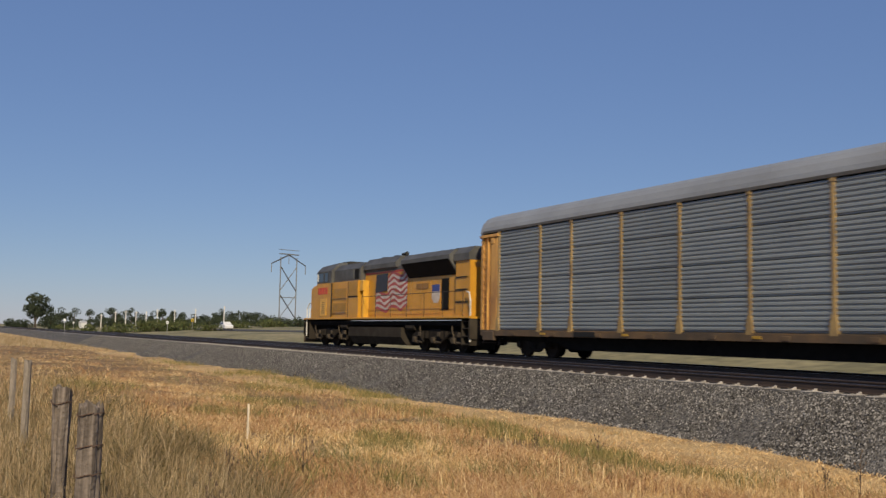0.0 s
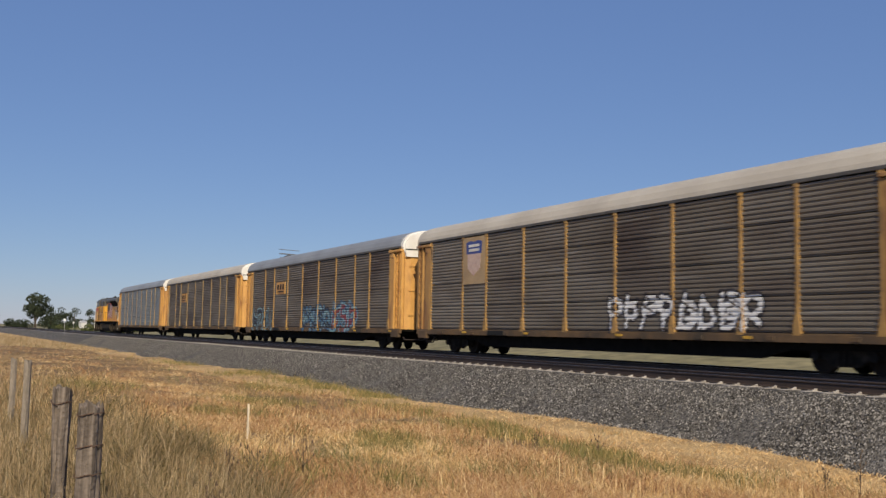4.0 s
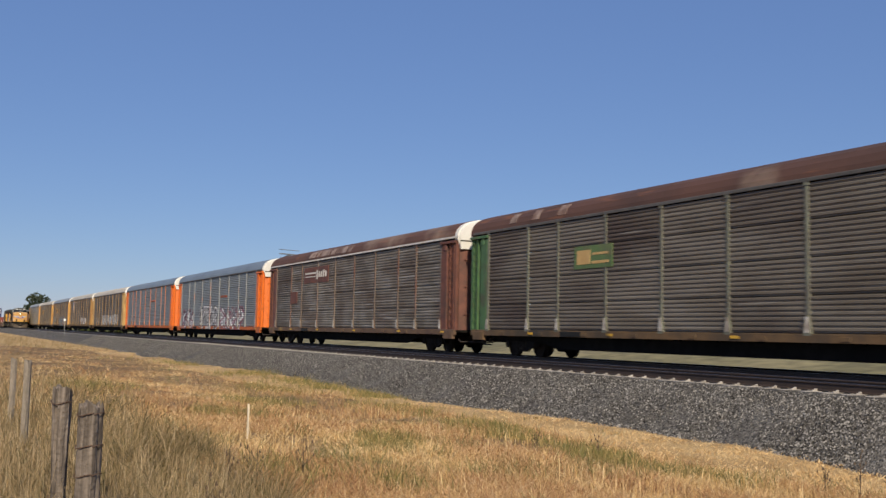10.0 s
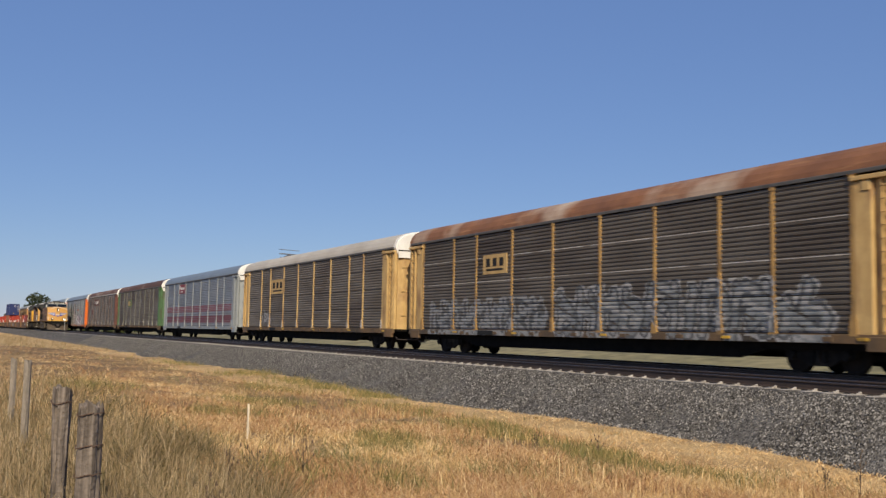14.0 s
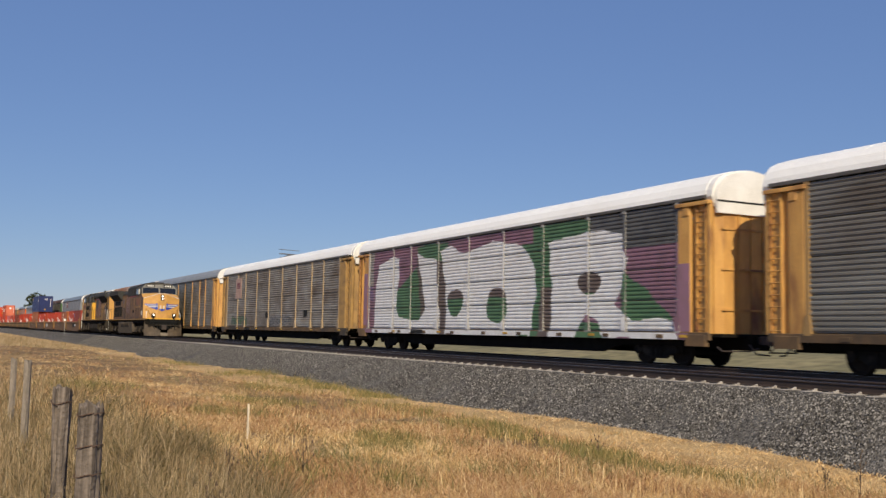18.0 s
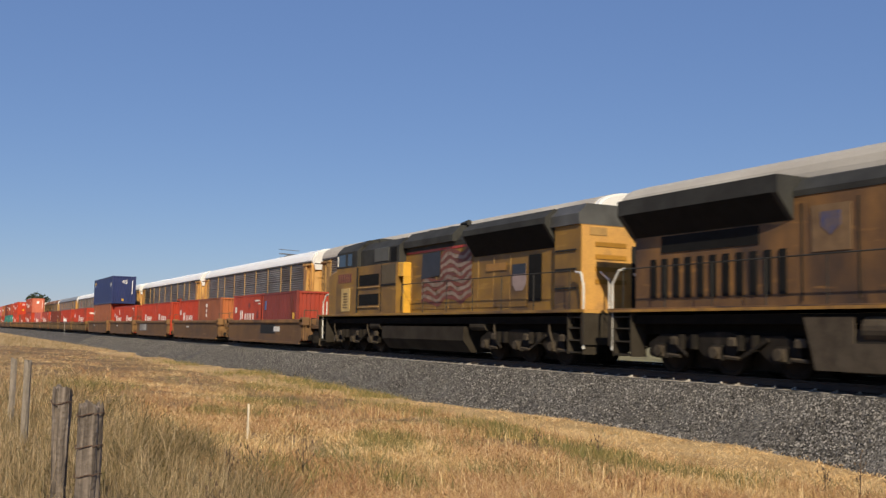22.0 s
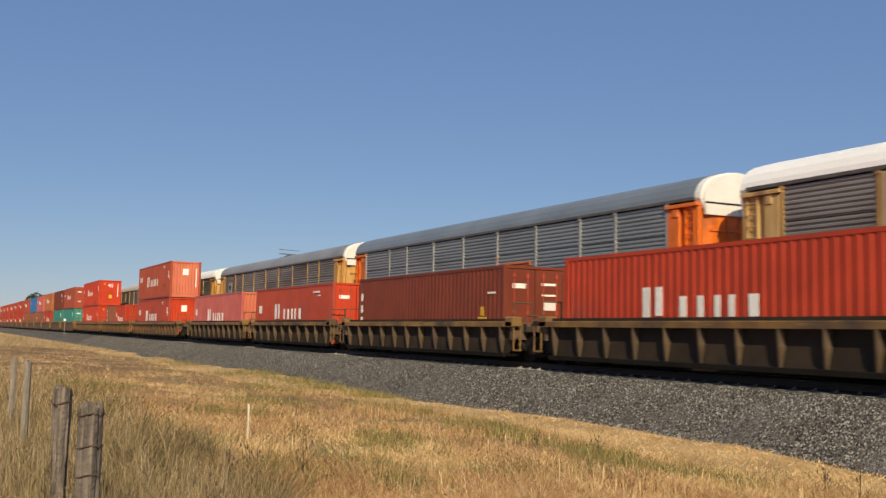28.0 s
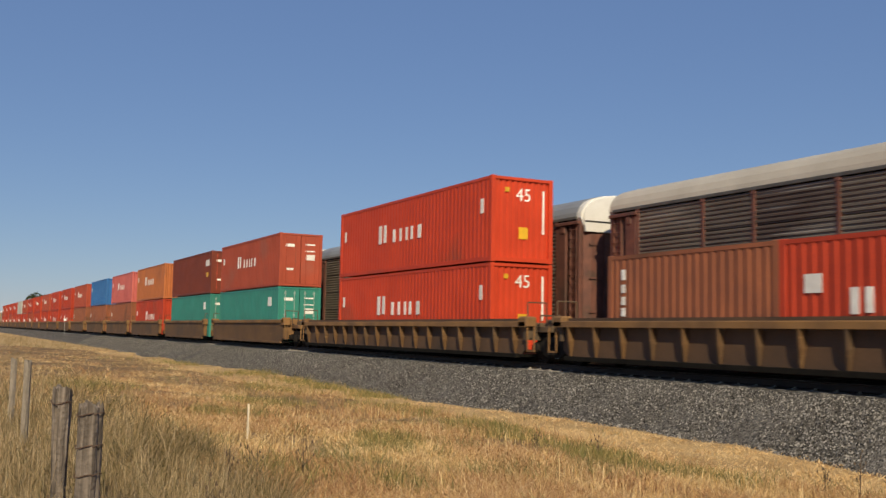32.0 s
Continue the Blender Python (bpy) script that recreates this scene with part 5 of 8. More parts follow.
    for i in range(8):
        x = -1.4 + i * 1.05
        part("hood_door", Geo().box(x, x + 1.0, -1.072, -1.048, 1.75, 2.75 if x > 2.6 else 2.1, 0.005), body, loco)
        part("door_seam", Geo().box(x - 0.035, x - 0.01, -1.068, -1.04, 1.75, 3.4), OCHRE, loco)
    flag(loco, -0.5, 3.4, 2.0, 3.82, -1.086, True, red, white)
    shield = part("shield_emblem", Geo().prism_y([(6.1, 3.10), (6.9, 3.10), (6.9, 2.45), (6.7, 2.25), (6.3, 2.25), (6.1, 2.45)], -1.086, -1.078), F_WHITE if not dusty else paint("dusty_mauve", (0.34, 0.26, 0.25), rough=0.7), loco, "small shield emblem")
    part("shield_top", Geo().box(6.1, 6.9, -1.092, -1.087, 2.78, 3.10), NAVY if not dusty else F_BLUE, shield)
    part("number_bar", Geo().box(4.4, 5.7, -1.084, -1.076, 2.95, 3.2), paint("number_shadow_brown", (0.32, 0.16, 0.03), rough=0.5), loco)
    for i in range(4):
        part("end_louvre", Geo().box(10.05, 10.09, -0.75, 0.35, 2.35 + i * 0.36, 2.48 + i * 0.36), paint("shaded_yellow", (0.42, 0.21, 0.03), rough=0.5), loco)
    # Dusty engine: end face and sill get a brighter yellow as painted sunlight.
    part("rear_face", Geo().box(10.045, 10.06, -1.22, 1.22, 1.62, 4.03), L_NOSE if dusty else body, loco, "yellow hood end, sunlight painted in on the dusty engine")
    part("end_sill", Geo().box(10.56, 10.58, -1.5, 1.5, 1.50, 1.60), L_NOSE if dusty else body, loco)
    part("end_number_board", Geo().box(10.055, 10.08, -0.95, -0.35, 3.75, 3.98), OCHRE, loco)
    lamp_box = part("end_lamp_box", Geo().box(10.04, 10.12, 0.62, 1.16, 3.66, 3.92), INK, loco)
    for k in (0.78, 1.0):
        part("end_lamp", Geo().tube((10.11, k, 3.79), (10.15, k, 3.79), 0.08, 12), L_RAIL, lamp_box)
    part("end_door", Geo().box(10.055, 10.08, 0.55, 1.15, 1.7, 3.5, 0.01), INK if dusty else OCHRE, loco, "dark end door")
    for k in (-1, 1):
        railing(loco, [(10.48, k * 1.45, 0.5), (10.48, k * 1.45, 2.25), (10.35, k * 1.45, 2.62), (10.05, k * 1.42, 2.66)], 0.034)
        railing(loco, [(10.52, k * 0.6, 1.6), (10.52, k * 0.6, 2.45), (10.1, k * 0.6, 2.7)], 0.028)
        railing(loco, [(-10.12, k * 1.45, 0.5), (-10.12, k * 1.45, 2.15), (-9.85, k * 1.42, 2.5), (-9.6, k * 1.38, 2.54)], 0.034)
        railing(loco, [(-9.62, k * 1.46, 1.6), (-9.62, k * 1.46, 2.2)], 0.034)
        railing(loco, [(-1.4, k * 1.5, 2.70), (9.9, k * 1.5, 2.70)], 0.016, posts=[(-1.4 + i * 1.88, k * 1.5, 2.70) for i in range(7)], label="dark thin handrail", material=L_DARK)
    steps(loco, 10.1, 1, L_TANK)
    steps(loco, -10.0, -1, L_TANK)
    part("front_plow", Geo().loft([[(-10.56, -1.45, 0.16), (-10.56, 1.45, 0.16), (-10.56, 1.45, 0.95), (-10.56, -1.45, 0.95)], [(-10.85, -1.3, 0.14), (-10.85, 1.3, 0.14), (-10.62, 1.3, 0.9), (-10.62, -1.3, 0.9)]]), L_PLOW, loco)
    for x in (-4.3, 4.3):
        part("air_reservoir", Geo().tube((x - 0.5, -1.2, 1.12), (x + 0.5, -1.2, 1.12), 0.16, 12), L_TANK, loco)
    for x in (-8.9, -5.1, 5.4, 8.6):
        part("sand_pipe", Geo().pipe([(x, -1.3, 1.42), (x, -1.32, 1.0), (x + 0.1, -1.25, 0.62)], 0.035), L_BEIGE, loco)
    rolling(loco, u, y)


def ge_loco(u, y):
    """Six-axle diesel with its cab at +x: the leader of the near train."""
    body = L_SOOTY
    loco = thing("diesel_locomotive", "sooty yellow diesel locomotive leading, headlamps lit", "locomotive", "locomotives")
    loco_base(loco, body, 1)
    g = Geo()
    g.loft([[(8.37, -1.55, 1.62), (8.37, -1.55, 3.80), (8.37, -0.4, 3.92), (8.37, 0.4, 3.92), (8.37, 1.55, 3.80), (8.37, 1.55, 1.62)], [(9.48, -1.55, 1.62), (9.45, -1.55, 3.38), (9.78, -0.36, 3.80), (9.78, 0.36, 3.80), (9.45, 1.55, 3.38), (9.48, 1.55, 1.62)]], True, False)
    g.quad((9.48, -1.55, 1.62), (9.45, -1.55, 3.38), (9.78, -0.36, 3.80), (9.86, -0.36, 1.62))
    g.quad((9.86, -0.36, 1.62), (9.78, -0.36, 3.80), (9.78, 0.36, 3.80), (9.86, 0.36, 1.62))
    g.quad((9.86, 0.36, 1.62), (9.78, 0.36, 3.80), (9.45, 1.55, 3.38), (9.48, 1.55, 1.62))
    g.quad((9.48, -1.55, 1.62), (9.86, -0.36, 1.62), (9.86, 0.36, 1.62), (9.48, 1.55, 1.62))
    # Sunlight on the nose is partly painted: brighter yellow than the sooty sides.
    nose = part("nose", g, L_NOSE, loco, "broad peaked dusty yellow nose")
    part("nose_edge", Geo().pipe([(9.46, -1.54, 3.39), (9.79, -0.36, 3.81), (9.79, 0.36, 3.81), (9.46, 1.54, 3.39)], 0.022), CREAM, nose, "pale worn edge of the nose")
    for k in (-1, 1):
        part("nose_side", Geo().prism_y([(8.4, 1.64), (9.44, 1.64), (9.42, 3.34), (8.4, 3.72)], *sorted((k * 1.548, k * 1.556))), body, nose, "sooty side of the nose")
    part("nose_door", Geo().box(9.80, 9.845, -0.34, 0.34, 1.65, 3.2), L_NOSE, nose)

    def face(y0, z0, d):
        """A point on the nose's faceted front, d ahead of it."""
        x = 9.86 - (z0 - 1.62) * 0.036 - max(0.0, abs(y0) - 0.36) * 0.29
        return (x + d, y0, z0)

    # winged emblem on the nose: plain shapes
    wing = part("winged_emblem", Geo().loft([[face(-0.50, 2.96, 0.03), face(0.50, 2.96, 0.03), face(0.46, 2.48, 0.03), face(0, 2.26, 0.03), face(-0.46, 2.48, 0.03)], [face(-0.50, 2.96, 0), face(0.50, 2.96, 0), face(0.46, 2.48, 0), face(0, 2.26, 0), face(-0.46, 2.48, 0)]]), BLUE, nose, "blue shield with spread wings")
    for k in (-1, 1):
        for i, (a, b) in enumerate(((1.46, 2.90), (1.40, 2.83), (1.26, 2.76), (1.12, 2.69), (0.95, 2.62), (0.78, 2.55), (0.60, 2.48))):
            g = Geo()
            for p, q in ((0.38, 0.7), (0.7, a)) if a > 0.75 else ((0.34, a),):
                g.loft([[face(k * yy, b - 0.07, d), face(k * yy, b, d), face(k * yy, b, d + 0.012), face(k * yy, b - 0.07, d + 0.012)] for yy, d in ((p, 0.006), (q, 0.006))])
            part("emblem_wing", g, CREAM if i in (1, 3) else BLUE, wing)
        part("shield_bar", Geo().loft([[face(k * 0.14 - 0.05, 2.46, d), face(k * 0.14 + 0.05, 2.46, d), face(k * 0.14 + 0.05, 2.78, d), face(k * 0.14 - 0.05, 2.78, d)] for d in (0.034, 0.045)]), CREAM, wing)
    lamp_box = part("headlamp_box", Geo().box(9.74, 9.86, -0.15, 0.15, 3.22, 3.72, 0.04), L_PLOW, nose)
    for z in (3.35, 3.57):
        part("headlamp", Geo().tube((9.855, 0, z), (9.89, 0, z), 0.048, 14), L_LAMP, lamp_box, "lit headlamp")
    for k in (-1, 1):
        box = part("ditch_light_box", Geo().box(10.58, 10.72, k * 0.88 - 0.16, k * 0.88 + 0.16, 1.72, 2.06, 0.05), INK, loco)
        part("ditch_light", Geo().tube((10.715, k * 0.88, 1.93), (10.75, k * 0.88, 1.93), 0.05, 14), L_LAMP, box, "lit ditch light")
        part("light_bracket", Geo().box(10.52, 10.62, k * 0.88 - 0.1, k * 0.88 + 0.1, 1.5, 1.75), INK, loco)
    cab = part("cab", Geo().prism_x([(-1.54, 1.62), (1.54, 1.62), (1.54, 3.72), (-1.54, 3.72)], 5.6, 8.368), body, loco, "sooty yellow cab")
    part("cab_top", Geo().loft([[(5.6, -1.54, 3.722), (5.6, 1.54, 3.722), (5.6, 1.54, 4.30), (5.6, 1.15, 4.72), (5.6, -1.15, 4.72), (5.6, -1.54, 4.30)], [(8.36, -1.54, 3.722), (8.36, 1.54, 3.722), (8.18, 1.54, 4.36), (8.02, 1.15, 4.72), (8.02, -1.15, 4.72), (8.18, -1.54, 4.36)]]), L_DARK, cab, "sooty dark upper cab")
    part("cab_front", Geo().loft([[(8.365, -1.52, 3.82), (8.365, 1.52, 3.82), (8.20, 1.52, 4.36), (8.06, 1.14, 4.71), (8.06, -1.14, 4.71), (8.20, -1.52, 4.36)], [(8.395, -1.52, 3.82), (8.395, 1.52, 3.82), (8.23, 1.52, 4.36), (8.09, 1.14, 4.71), (8.09, -1.14, 4.71), (8.23, -1.52, 4.36)]]), paint("pale_grey_green_frame", (0.20, 0.195, 0.17), (0.13, 0.125, 0.11), rough=0.6), cab, "dusty grey frame round the windshield")
    part("cab_roof", Geo().loft([[(5.5, -1.35, 4.60), (5.5, 1.35, 4.60), (5.5, 1.0, 4.80), (5.5, -1.0, 4.80)], [(8.12, -1.22, 4.66), (8.12, 1.22, 4.66), (8.02, 0.95, 4.80), (8.02, -0.95, 4.80)]]), L_TANK, cab, "dusty dark cab roof")
    part("air_conditioner", Geo().box(6.3, 7.5, -0.55, 0.55, 4.78, 4.92, 0.05), L_DARK, cab)

    def pane(a, b, z0, z1, d):
        x = lambda z: 8.395 - (z - 3.82) * 0.31 + d
        return [(x(z0), a, z0), (x(z0), b, z0), (x(z1), b, z1), (x(z1), a, z1)]

    for a, b in ((-1.44, -0.07), (0.07, 1.44)):
        part("windshield", Geo().loft([pane(a, b, 3.87, 4.36, 0.0), pane(a, b, 3.87, 4.36, 0.012)]), L_GLASS, cab)
        part("wiper", Geo().tube((8.37, a + 0.2, 3.94), (8.29, a + 0.75, 4.24), 0.012, 5), INK, cab)
        m = (a + b) / 2
        board = part("number_board", Geo().loft([pane(m - 0.36, m + 0.36, 4.42, 4.66, 0.0), pane(m - 0.32, m + 0.32, 4.44, 4.64, 0.04)]), INK, cab)
        for i in range(4):
            part("number_bar", Geo().loft([pane(m - 0.26 + i * 0.14, m - 0.16 + i * 0.14, 4.48, 4.60, 0.042), pane(m - 0.26 + i * 0.14, m - 0.16 + i * 0.14, 4.48, 4.60, 0.052)]), L_RAIL, board)
    for a, b in ((5.85, 6.7), (6.85, 7.85)):
        part("side_window", Geo().box(a, b, -1.556, -1.52, 3.80, 4.28, 0.02), L_GLASS, cab)
    part("window_shade", Geo().box(7.28, 7.52, -1.64, -1.575, 3.80, 4.24), L_RAIL, cab, "white wind deflector beside the cab window")
    part("arm_rest", Geo().box(5.85, 7.85, -1.60, -1.54, 3.70, 3.77, 0.02), L_DARK, cab)
    for i in range(4):
        part("number_bar", Geo().box(5.95 + i * 0.45, 6.28 + i * 0.45, -1.558, -1.54, 2.85, 3.45), paint("faded_maroon_number", (0.17, 0.075, 0.045), rough=0.7), cab)
    part("grille_ledge", Geo().box(5.75, 7.75, -1.60, -1.53, 2.62, 2.68), OCHRE, cab)
    for a in (5.85, 6.85):
        part("cab_grille", Geo().box(a, a + 0.85, -1.56, -1.535, 1.80, 2.52), paint("shaded_brown", (0.13, 0.065, 0.03), rough=0.7, bump=0.6, fine=60), cab)
    part("cab_plate", Geo().box(8.62, 9.12, -1.566, -1.554, 1.90, 2.28), CREAM, nose, "small pale plate")
    part("equipment_cabinet", Geo().prism_x([(-1.4, 1.6), (1.4, 1.6), (1.4, 3.72), (-1.4, 3.72)], 1.75, 5.598), body, loco)
    part("cabinet_top", hull(0.78, 5.598, 1.46, 3.722, 4.70, 0.22), L_DARK, loco, "sooty black upper cabinet")
    for i in range(2):
        part("number_bar", Geo().box(3.1 + i * 1.1, 3.55 + i * 1.1, -1.475, -1.455, 4.0, 4.25), L_TANK, loco)
    part("red_line", Geo().box(1.9, 5.5, -1.418, -1.39, 3.63, 3.72), L_RED, loco)
    for x in (2.37, 3.14, 4.48):
        part("hood_door", Geo().box(x, x + (0.72 if x < 3 else 1.25), -1.425, -1.395, 1.75, 3.48, 0.008), body, loco)
        part("door_seam", Geo().box(x - 0.05, x - 0.015, -1.415, -1.39, 1.75, 3.48), L_TANK, loco)
    for x in (3.57, 4.89):
        part("door_vent", Geo().box(x, x + 0.6, -1.435, -1.42, 2.14, 2.42), L_GRILLE, loco)
    part("dark_patch", Geo().prism_y([(4.85, 2.72), (5.57, 2.72), (5.57, 3.62), (5.3, 3.60), (5.0, 3.40), (4.86, 3.1)], -1.43, -1.415), L_TANK, loco, "soot-grey repainted patch")
    part("hood", Geo().prism_x([(-1.05, 1.6), (1.05, 1.6), (1.05, 3.95), (-1.05, 3.95)], -9.95, 1.748), body, loco, "sooty engine hood")
    part("hood_top", hull(-4.6, 1.748, 1.07, 3.952, 4.36, 0.28), L_DARK, loco)
    part("exhaust", Geo().box(-2.6, -1.1, -0.35, 0.35, 4.34, 4.68, 0.03), L_DARK, loco)
    part("air_horn", Geo().tube((0.0, 0.1, 4.34), (0.0, 0.1, 4.55), 0.04, 6).tube((-0.4, 0.1, 4.58), (0.5, 0.1, 4.58), 0.08, 8, 0.12), L_DARK, loco)
    flag(loco, -2.2, 1.5, 2.1, 3.70, -1.072, False, F_REDD, F_WHITED)
    part("radiator", Geo().prism_x([(-1.05, 3.45), (1.05, 3.45), (1.54, 4.02), (1.54, 4.42), (-1.54, 4.42), (-1.54, 4.02)], -10.1, -4.6), L_DARK, loco, "wide sooty radiator hood")
    part("radiator_screen", Geo().loft([[(-9.9, -1.07, 3.46), (-4.75, -1.07, 3.46), (-4.75, -1.555, 4.03), (-9.9, -1.555, 4.03)], [(-9.9, -1.04, 3.46), (-4.75, -1.04, 3.46), (-4.75, -1.5, 4.03), (-9.9, -1.5, 4.03)]]), L_GRILLE, loco)
    part("dark_panel", Geo().box(-8.9, -5.6, -1.075, -1.04, 3.0, 3.42), L_GRILLE, loco)
    for i in range(11):
        x = -9.3 + i * 0.43
        part("radiator_slat", Geo().box(x, x + 0.19, -1.085, -1.04, 1.85, 2.85), L_GRILLE, loco)
    for i in range(5):
        part("door_seam", Geo().box(-4.4 + i * 1.45, -4.36 + i * 1.45, -1.064, -1.04, 1.7, 3.8), L_TANK, loco)
    patch = part("shield_plate", Geo().box(-4.1, -3.1, -1.075, -1.045, 2.72, 3.70), paint("pale_brown_patch", (0.22, 0.135, 0.065), (0.15, 0.09, 0.045), rough=0.7), loco, "faded square patch")
    part("shield_emblem", Geo().prism_y([(-3.85, 3.55), (-3.35, 3.55), (-3.35, 3.25), (-3.6, 3.05), (-3.85, 3.25)], -1.085, -1.074), paint("faded_emblem_blue", (0.06, 0.065, 0.14), (0.12, 0.09, 0.09), rough=0.7, scale=6.0), patch)
    part("rear_lamp_box", Geo().box(-10.0, -9.94, -0.3, 0.3, 3.0, 3.3), INK, loco)
    for x in (-1.52, 0.85):
        part("air_reservoir", Geo().tube((x - 1.02, -1.25, 1.10), (x + 1.02, -1.25, 1.10), 0.27, 18), L_BEIGE, loco, "dusty beige air tank")
    part("side_skirt", Geo().prism_y([(-4.0, 1.34), (-2.75, 1.34), (-2.75, 0.82), (2.05, 0.82), (2.05, 1.34), (3.5, 1.34), (3.95, 0.26), (-3.7, 0.26)], -1.47, -1.43), L_BEIGE, loco, "dusty tank skirt")
    part("skirt_edge", Geo().prism_y([(3.48, 1.34), (3.62, 1.34), (4.02, 0.40), (3.86, 0.40)], -1.48, -1.0), L_PLOW, loco, "pale worn end of the tank")
    part("yellow_edge", Geo().box(-10.5, 10.5, -1.552, -1.541, 1.50, 1.565), paint("worn_stripe_yellow", (0.40, 0.21, 0.04), (0.20, 0.11, 0.035), rough=0.6, scale=2.5), loco, "worn yellow walkway edge stripe")
    for k in (-1, 1):
        railing(loco, [(10.50, k * 1.45, 0.5), (10.50, k * 1.45, 1.95), (10.3, k * 1.4, 2.25)], 0.03, label="pale handrail", material=CREAM)
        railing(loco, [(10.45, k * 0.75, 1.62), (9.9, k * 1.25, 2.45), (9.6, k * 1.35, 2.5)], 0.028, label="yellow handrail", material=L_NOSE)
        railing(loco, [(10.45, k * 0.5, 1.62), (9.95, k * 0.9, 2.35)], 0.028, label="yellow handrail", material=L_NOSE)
        railing(loco, [(-10.42, k * 1.45, 0.5), (-10.42, k * 1.45, 2.25), (-10.15, k * 1.45, 2.6), (-9.95, k * 1.40, 2.64)], 0.034)
        railing(loco, [(-10.46, k * 0.6, 1.6), (-10.2, k * 0.62, 2.5)], 0.03)
        railing(loco, [(-9.9, k * 1.5, 2.62), (1.6, k * 1.5, 2.62)], 0.016, posts=[(-9.9 + i * 1.64, k * 1.5, 2.62) for i in range(8)], label="dark thin handrail", material=L_DARK)
    steps(loco, -10.0, -1, L_TANK)
    steps(loco, 10.05, 1, L_PLOW)
    part("front_sill", Geo().box(10.54, 10.62, -1.5, 1.5, 1.56, 1.68, 0.01), L_GOLD, loco, "yellow front sill")
    part("anticlimber", Geo().box(10.56, 10.86, -1.15, 1.15, 1.12, 1.55, 0.04).box(10.6, 10.92, -1.1, 1.1, 1.28, 1.36).box(10.6, 10.9, -0.35, 0.35, 0.7, 1.15, 0.04), L_GRILLE, loco, "black anticlimber")
    for i in range(7):
        yy = -0.95 + i * 0.29
        part("air_hose", Geo().pipe([(10.75, yy, 1.25), (10.98, yy + 0.05, 0.98), (10.95, yy + 0.16, 0.72), (10.75, yy + 0.2, 0.92)], 0.034), INK, loco)
    part("shelf", Geo().box(10.55, 10.95, -1.35, 1.35, 1.0, 1.08, 0.02), L_TANK, loco)
    for k in (-1, 1):
        g = Geo()
        g.loft([[(10.66, k * 1.60, 0.13), (10.62, k * 1.60, 0.62), (10.60, k * 1.56, 1.14), (10.54, k * 1.56, 1.14), (10.55, k * 1.58, 0.62), (10.54, k * 1.58, 0.13)], [(10.96, k * 1.18, 0.11), (10.80, k * 1.18, 0.5), (10.78, k * 1.18, 1.0), (10.70, k * 1.18, 1.0), (10.72, k * 1.18, 0.5), (10.86, k * 1.18, 0.11)], [(11.18, k * 0.75, 0.10), (10.98, k * 0.75, 0.45), (10.92, k * 0.75, 0.86), (10.84, k * 0.75, 0.86), (10.90, k * 0.75, 0.45), (11.08, k * 0.75, 0.10)], [(11.28, k * 0.30, 0.12), (11.10, k * 0.30, 0.34), (11.04, k * 0.30, 0.58), (10.95, k * 0.30, 0.58), (11.0, k * 0.30, 0.34), (11.18, k * 0.30, 0.12)]])
        part("front_plow", g, L_PLOW, loco, "scuffed brown plow wing")
    part("plow_plate", Geo().box(11.12, 11.19, -0.33, 0.33, 0.12, 0.40, 0.01), paint("pale_scuffed_steel", (0.24, 0.20, 0.155), (0.16, 0.13, 0.10), rough=0.7), loco, "pale bare patch of the plow")
    rolling(loco, u, y)


sd_loco(-261.10 - 5 * 28.62 - 0.55 - 11.0 + 0.2, FAR_Y, L_YELLOW, False, "bright yellow diesel locomotive with a painted flag")
ge_loco(77.4, NEAR_Y)
sd_loco(55.2, NEAR_Y, L_DUSTY, True, "dusty yellow diesel locomotive with a faded flag")

# ---- the near train's well cars ----
W_BROWN = paint("dusty_brown_well_paint", (0.165, 0.085, 0.032), (0.115, 0.060, 0.026), rough=0.8, scale=0.9, dirt=(0.09, 0.055, 0.032), dirt_amount=0.4, scuff=(0.29, 0.17, 0.08), scuff_amount=0.2, vary=0.06)
W_DARK = paint("grimy_dark_well_paint", (0.13, 0.10, 0.08), (0.085, 0.07, 0.06), rough=0.8, scale=0.9, dirt=(0.30, 0.20, 0.09), dirt_amount=0.12, vary=0.06)
W_CHORD = paint("ochre_well_chord", (0.28, 0.145, 0.05), (0.18, 0.095, 0.038), rough=0.75, scale=1.2, dirt=(0.11, 0.06, 0.032), dirt_amount=0.4, vary=0.06)
# Near-black for the set-back side plates of the grimy ribbed cars.
W_BLACK = paint("near_black_well_side", (0.055, 0.040, 0.029), (0.034, 0.026, 0.02), rough=0.9, scale=1.2, dirt=(0.10, 0.065, 0.04), dirt_amount=0.12, vary=0.05)
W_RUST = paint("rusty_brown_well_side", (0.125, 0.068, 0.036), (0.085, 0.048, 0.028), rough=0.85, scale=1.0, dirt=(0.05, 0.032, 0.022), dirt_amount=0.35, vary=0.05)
W_OCHRE = paint("dull_ochre_chord", (0.27, 0.145, 0.04), (0.15, 0.08, 0.03), rough=0.75, scale=1.5, dirt=(0.06, 0.04, 0.028), dirt_amount=0.45, scuff=(0.40, 0.25, 0.10), scuff_amount=0.3, vary=0.06)
W_RIB = paint("dark_brown_rib", (0.13, 0.085, 0.05), (0.075, 0.05, 0.032), rough=0.8, scale=1.5, vary=0.1)
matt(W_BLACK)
truck_meshes("well", 1.78, 0.46, 1.0, 0.69)


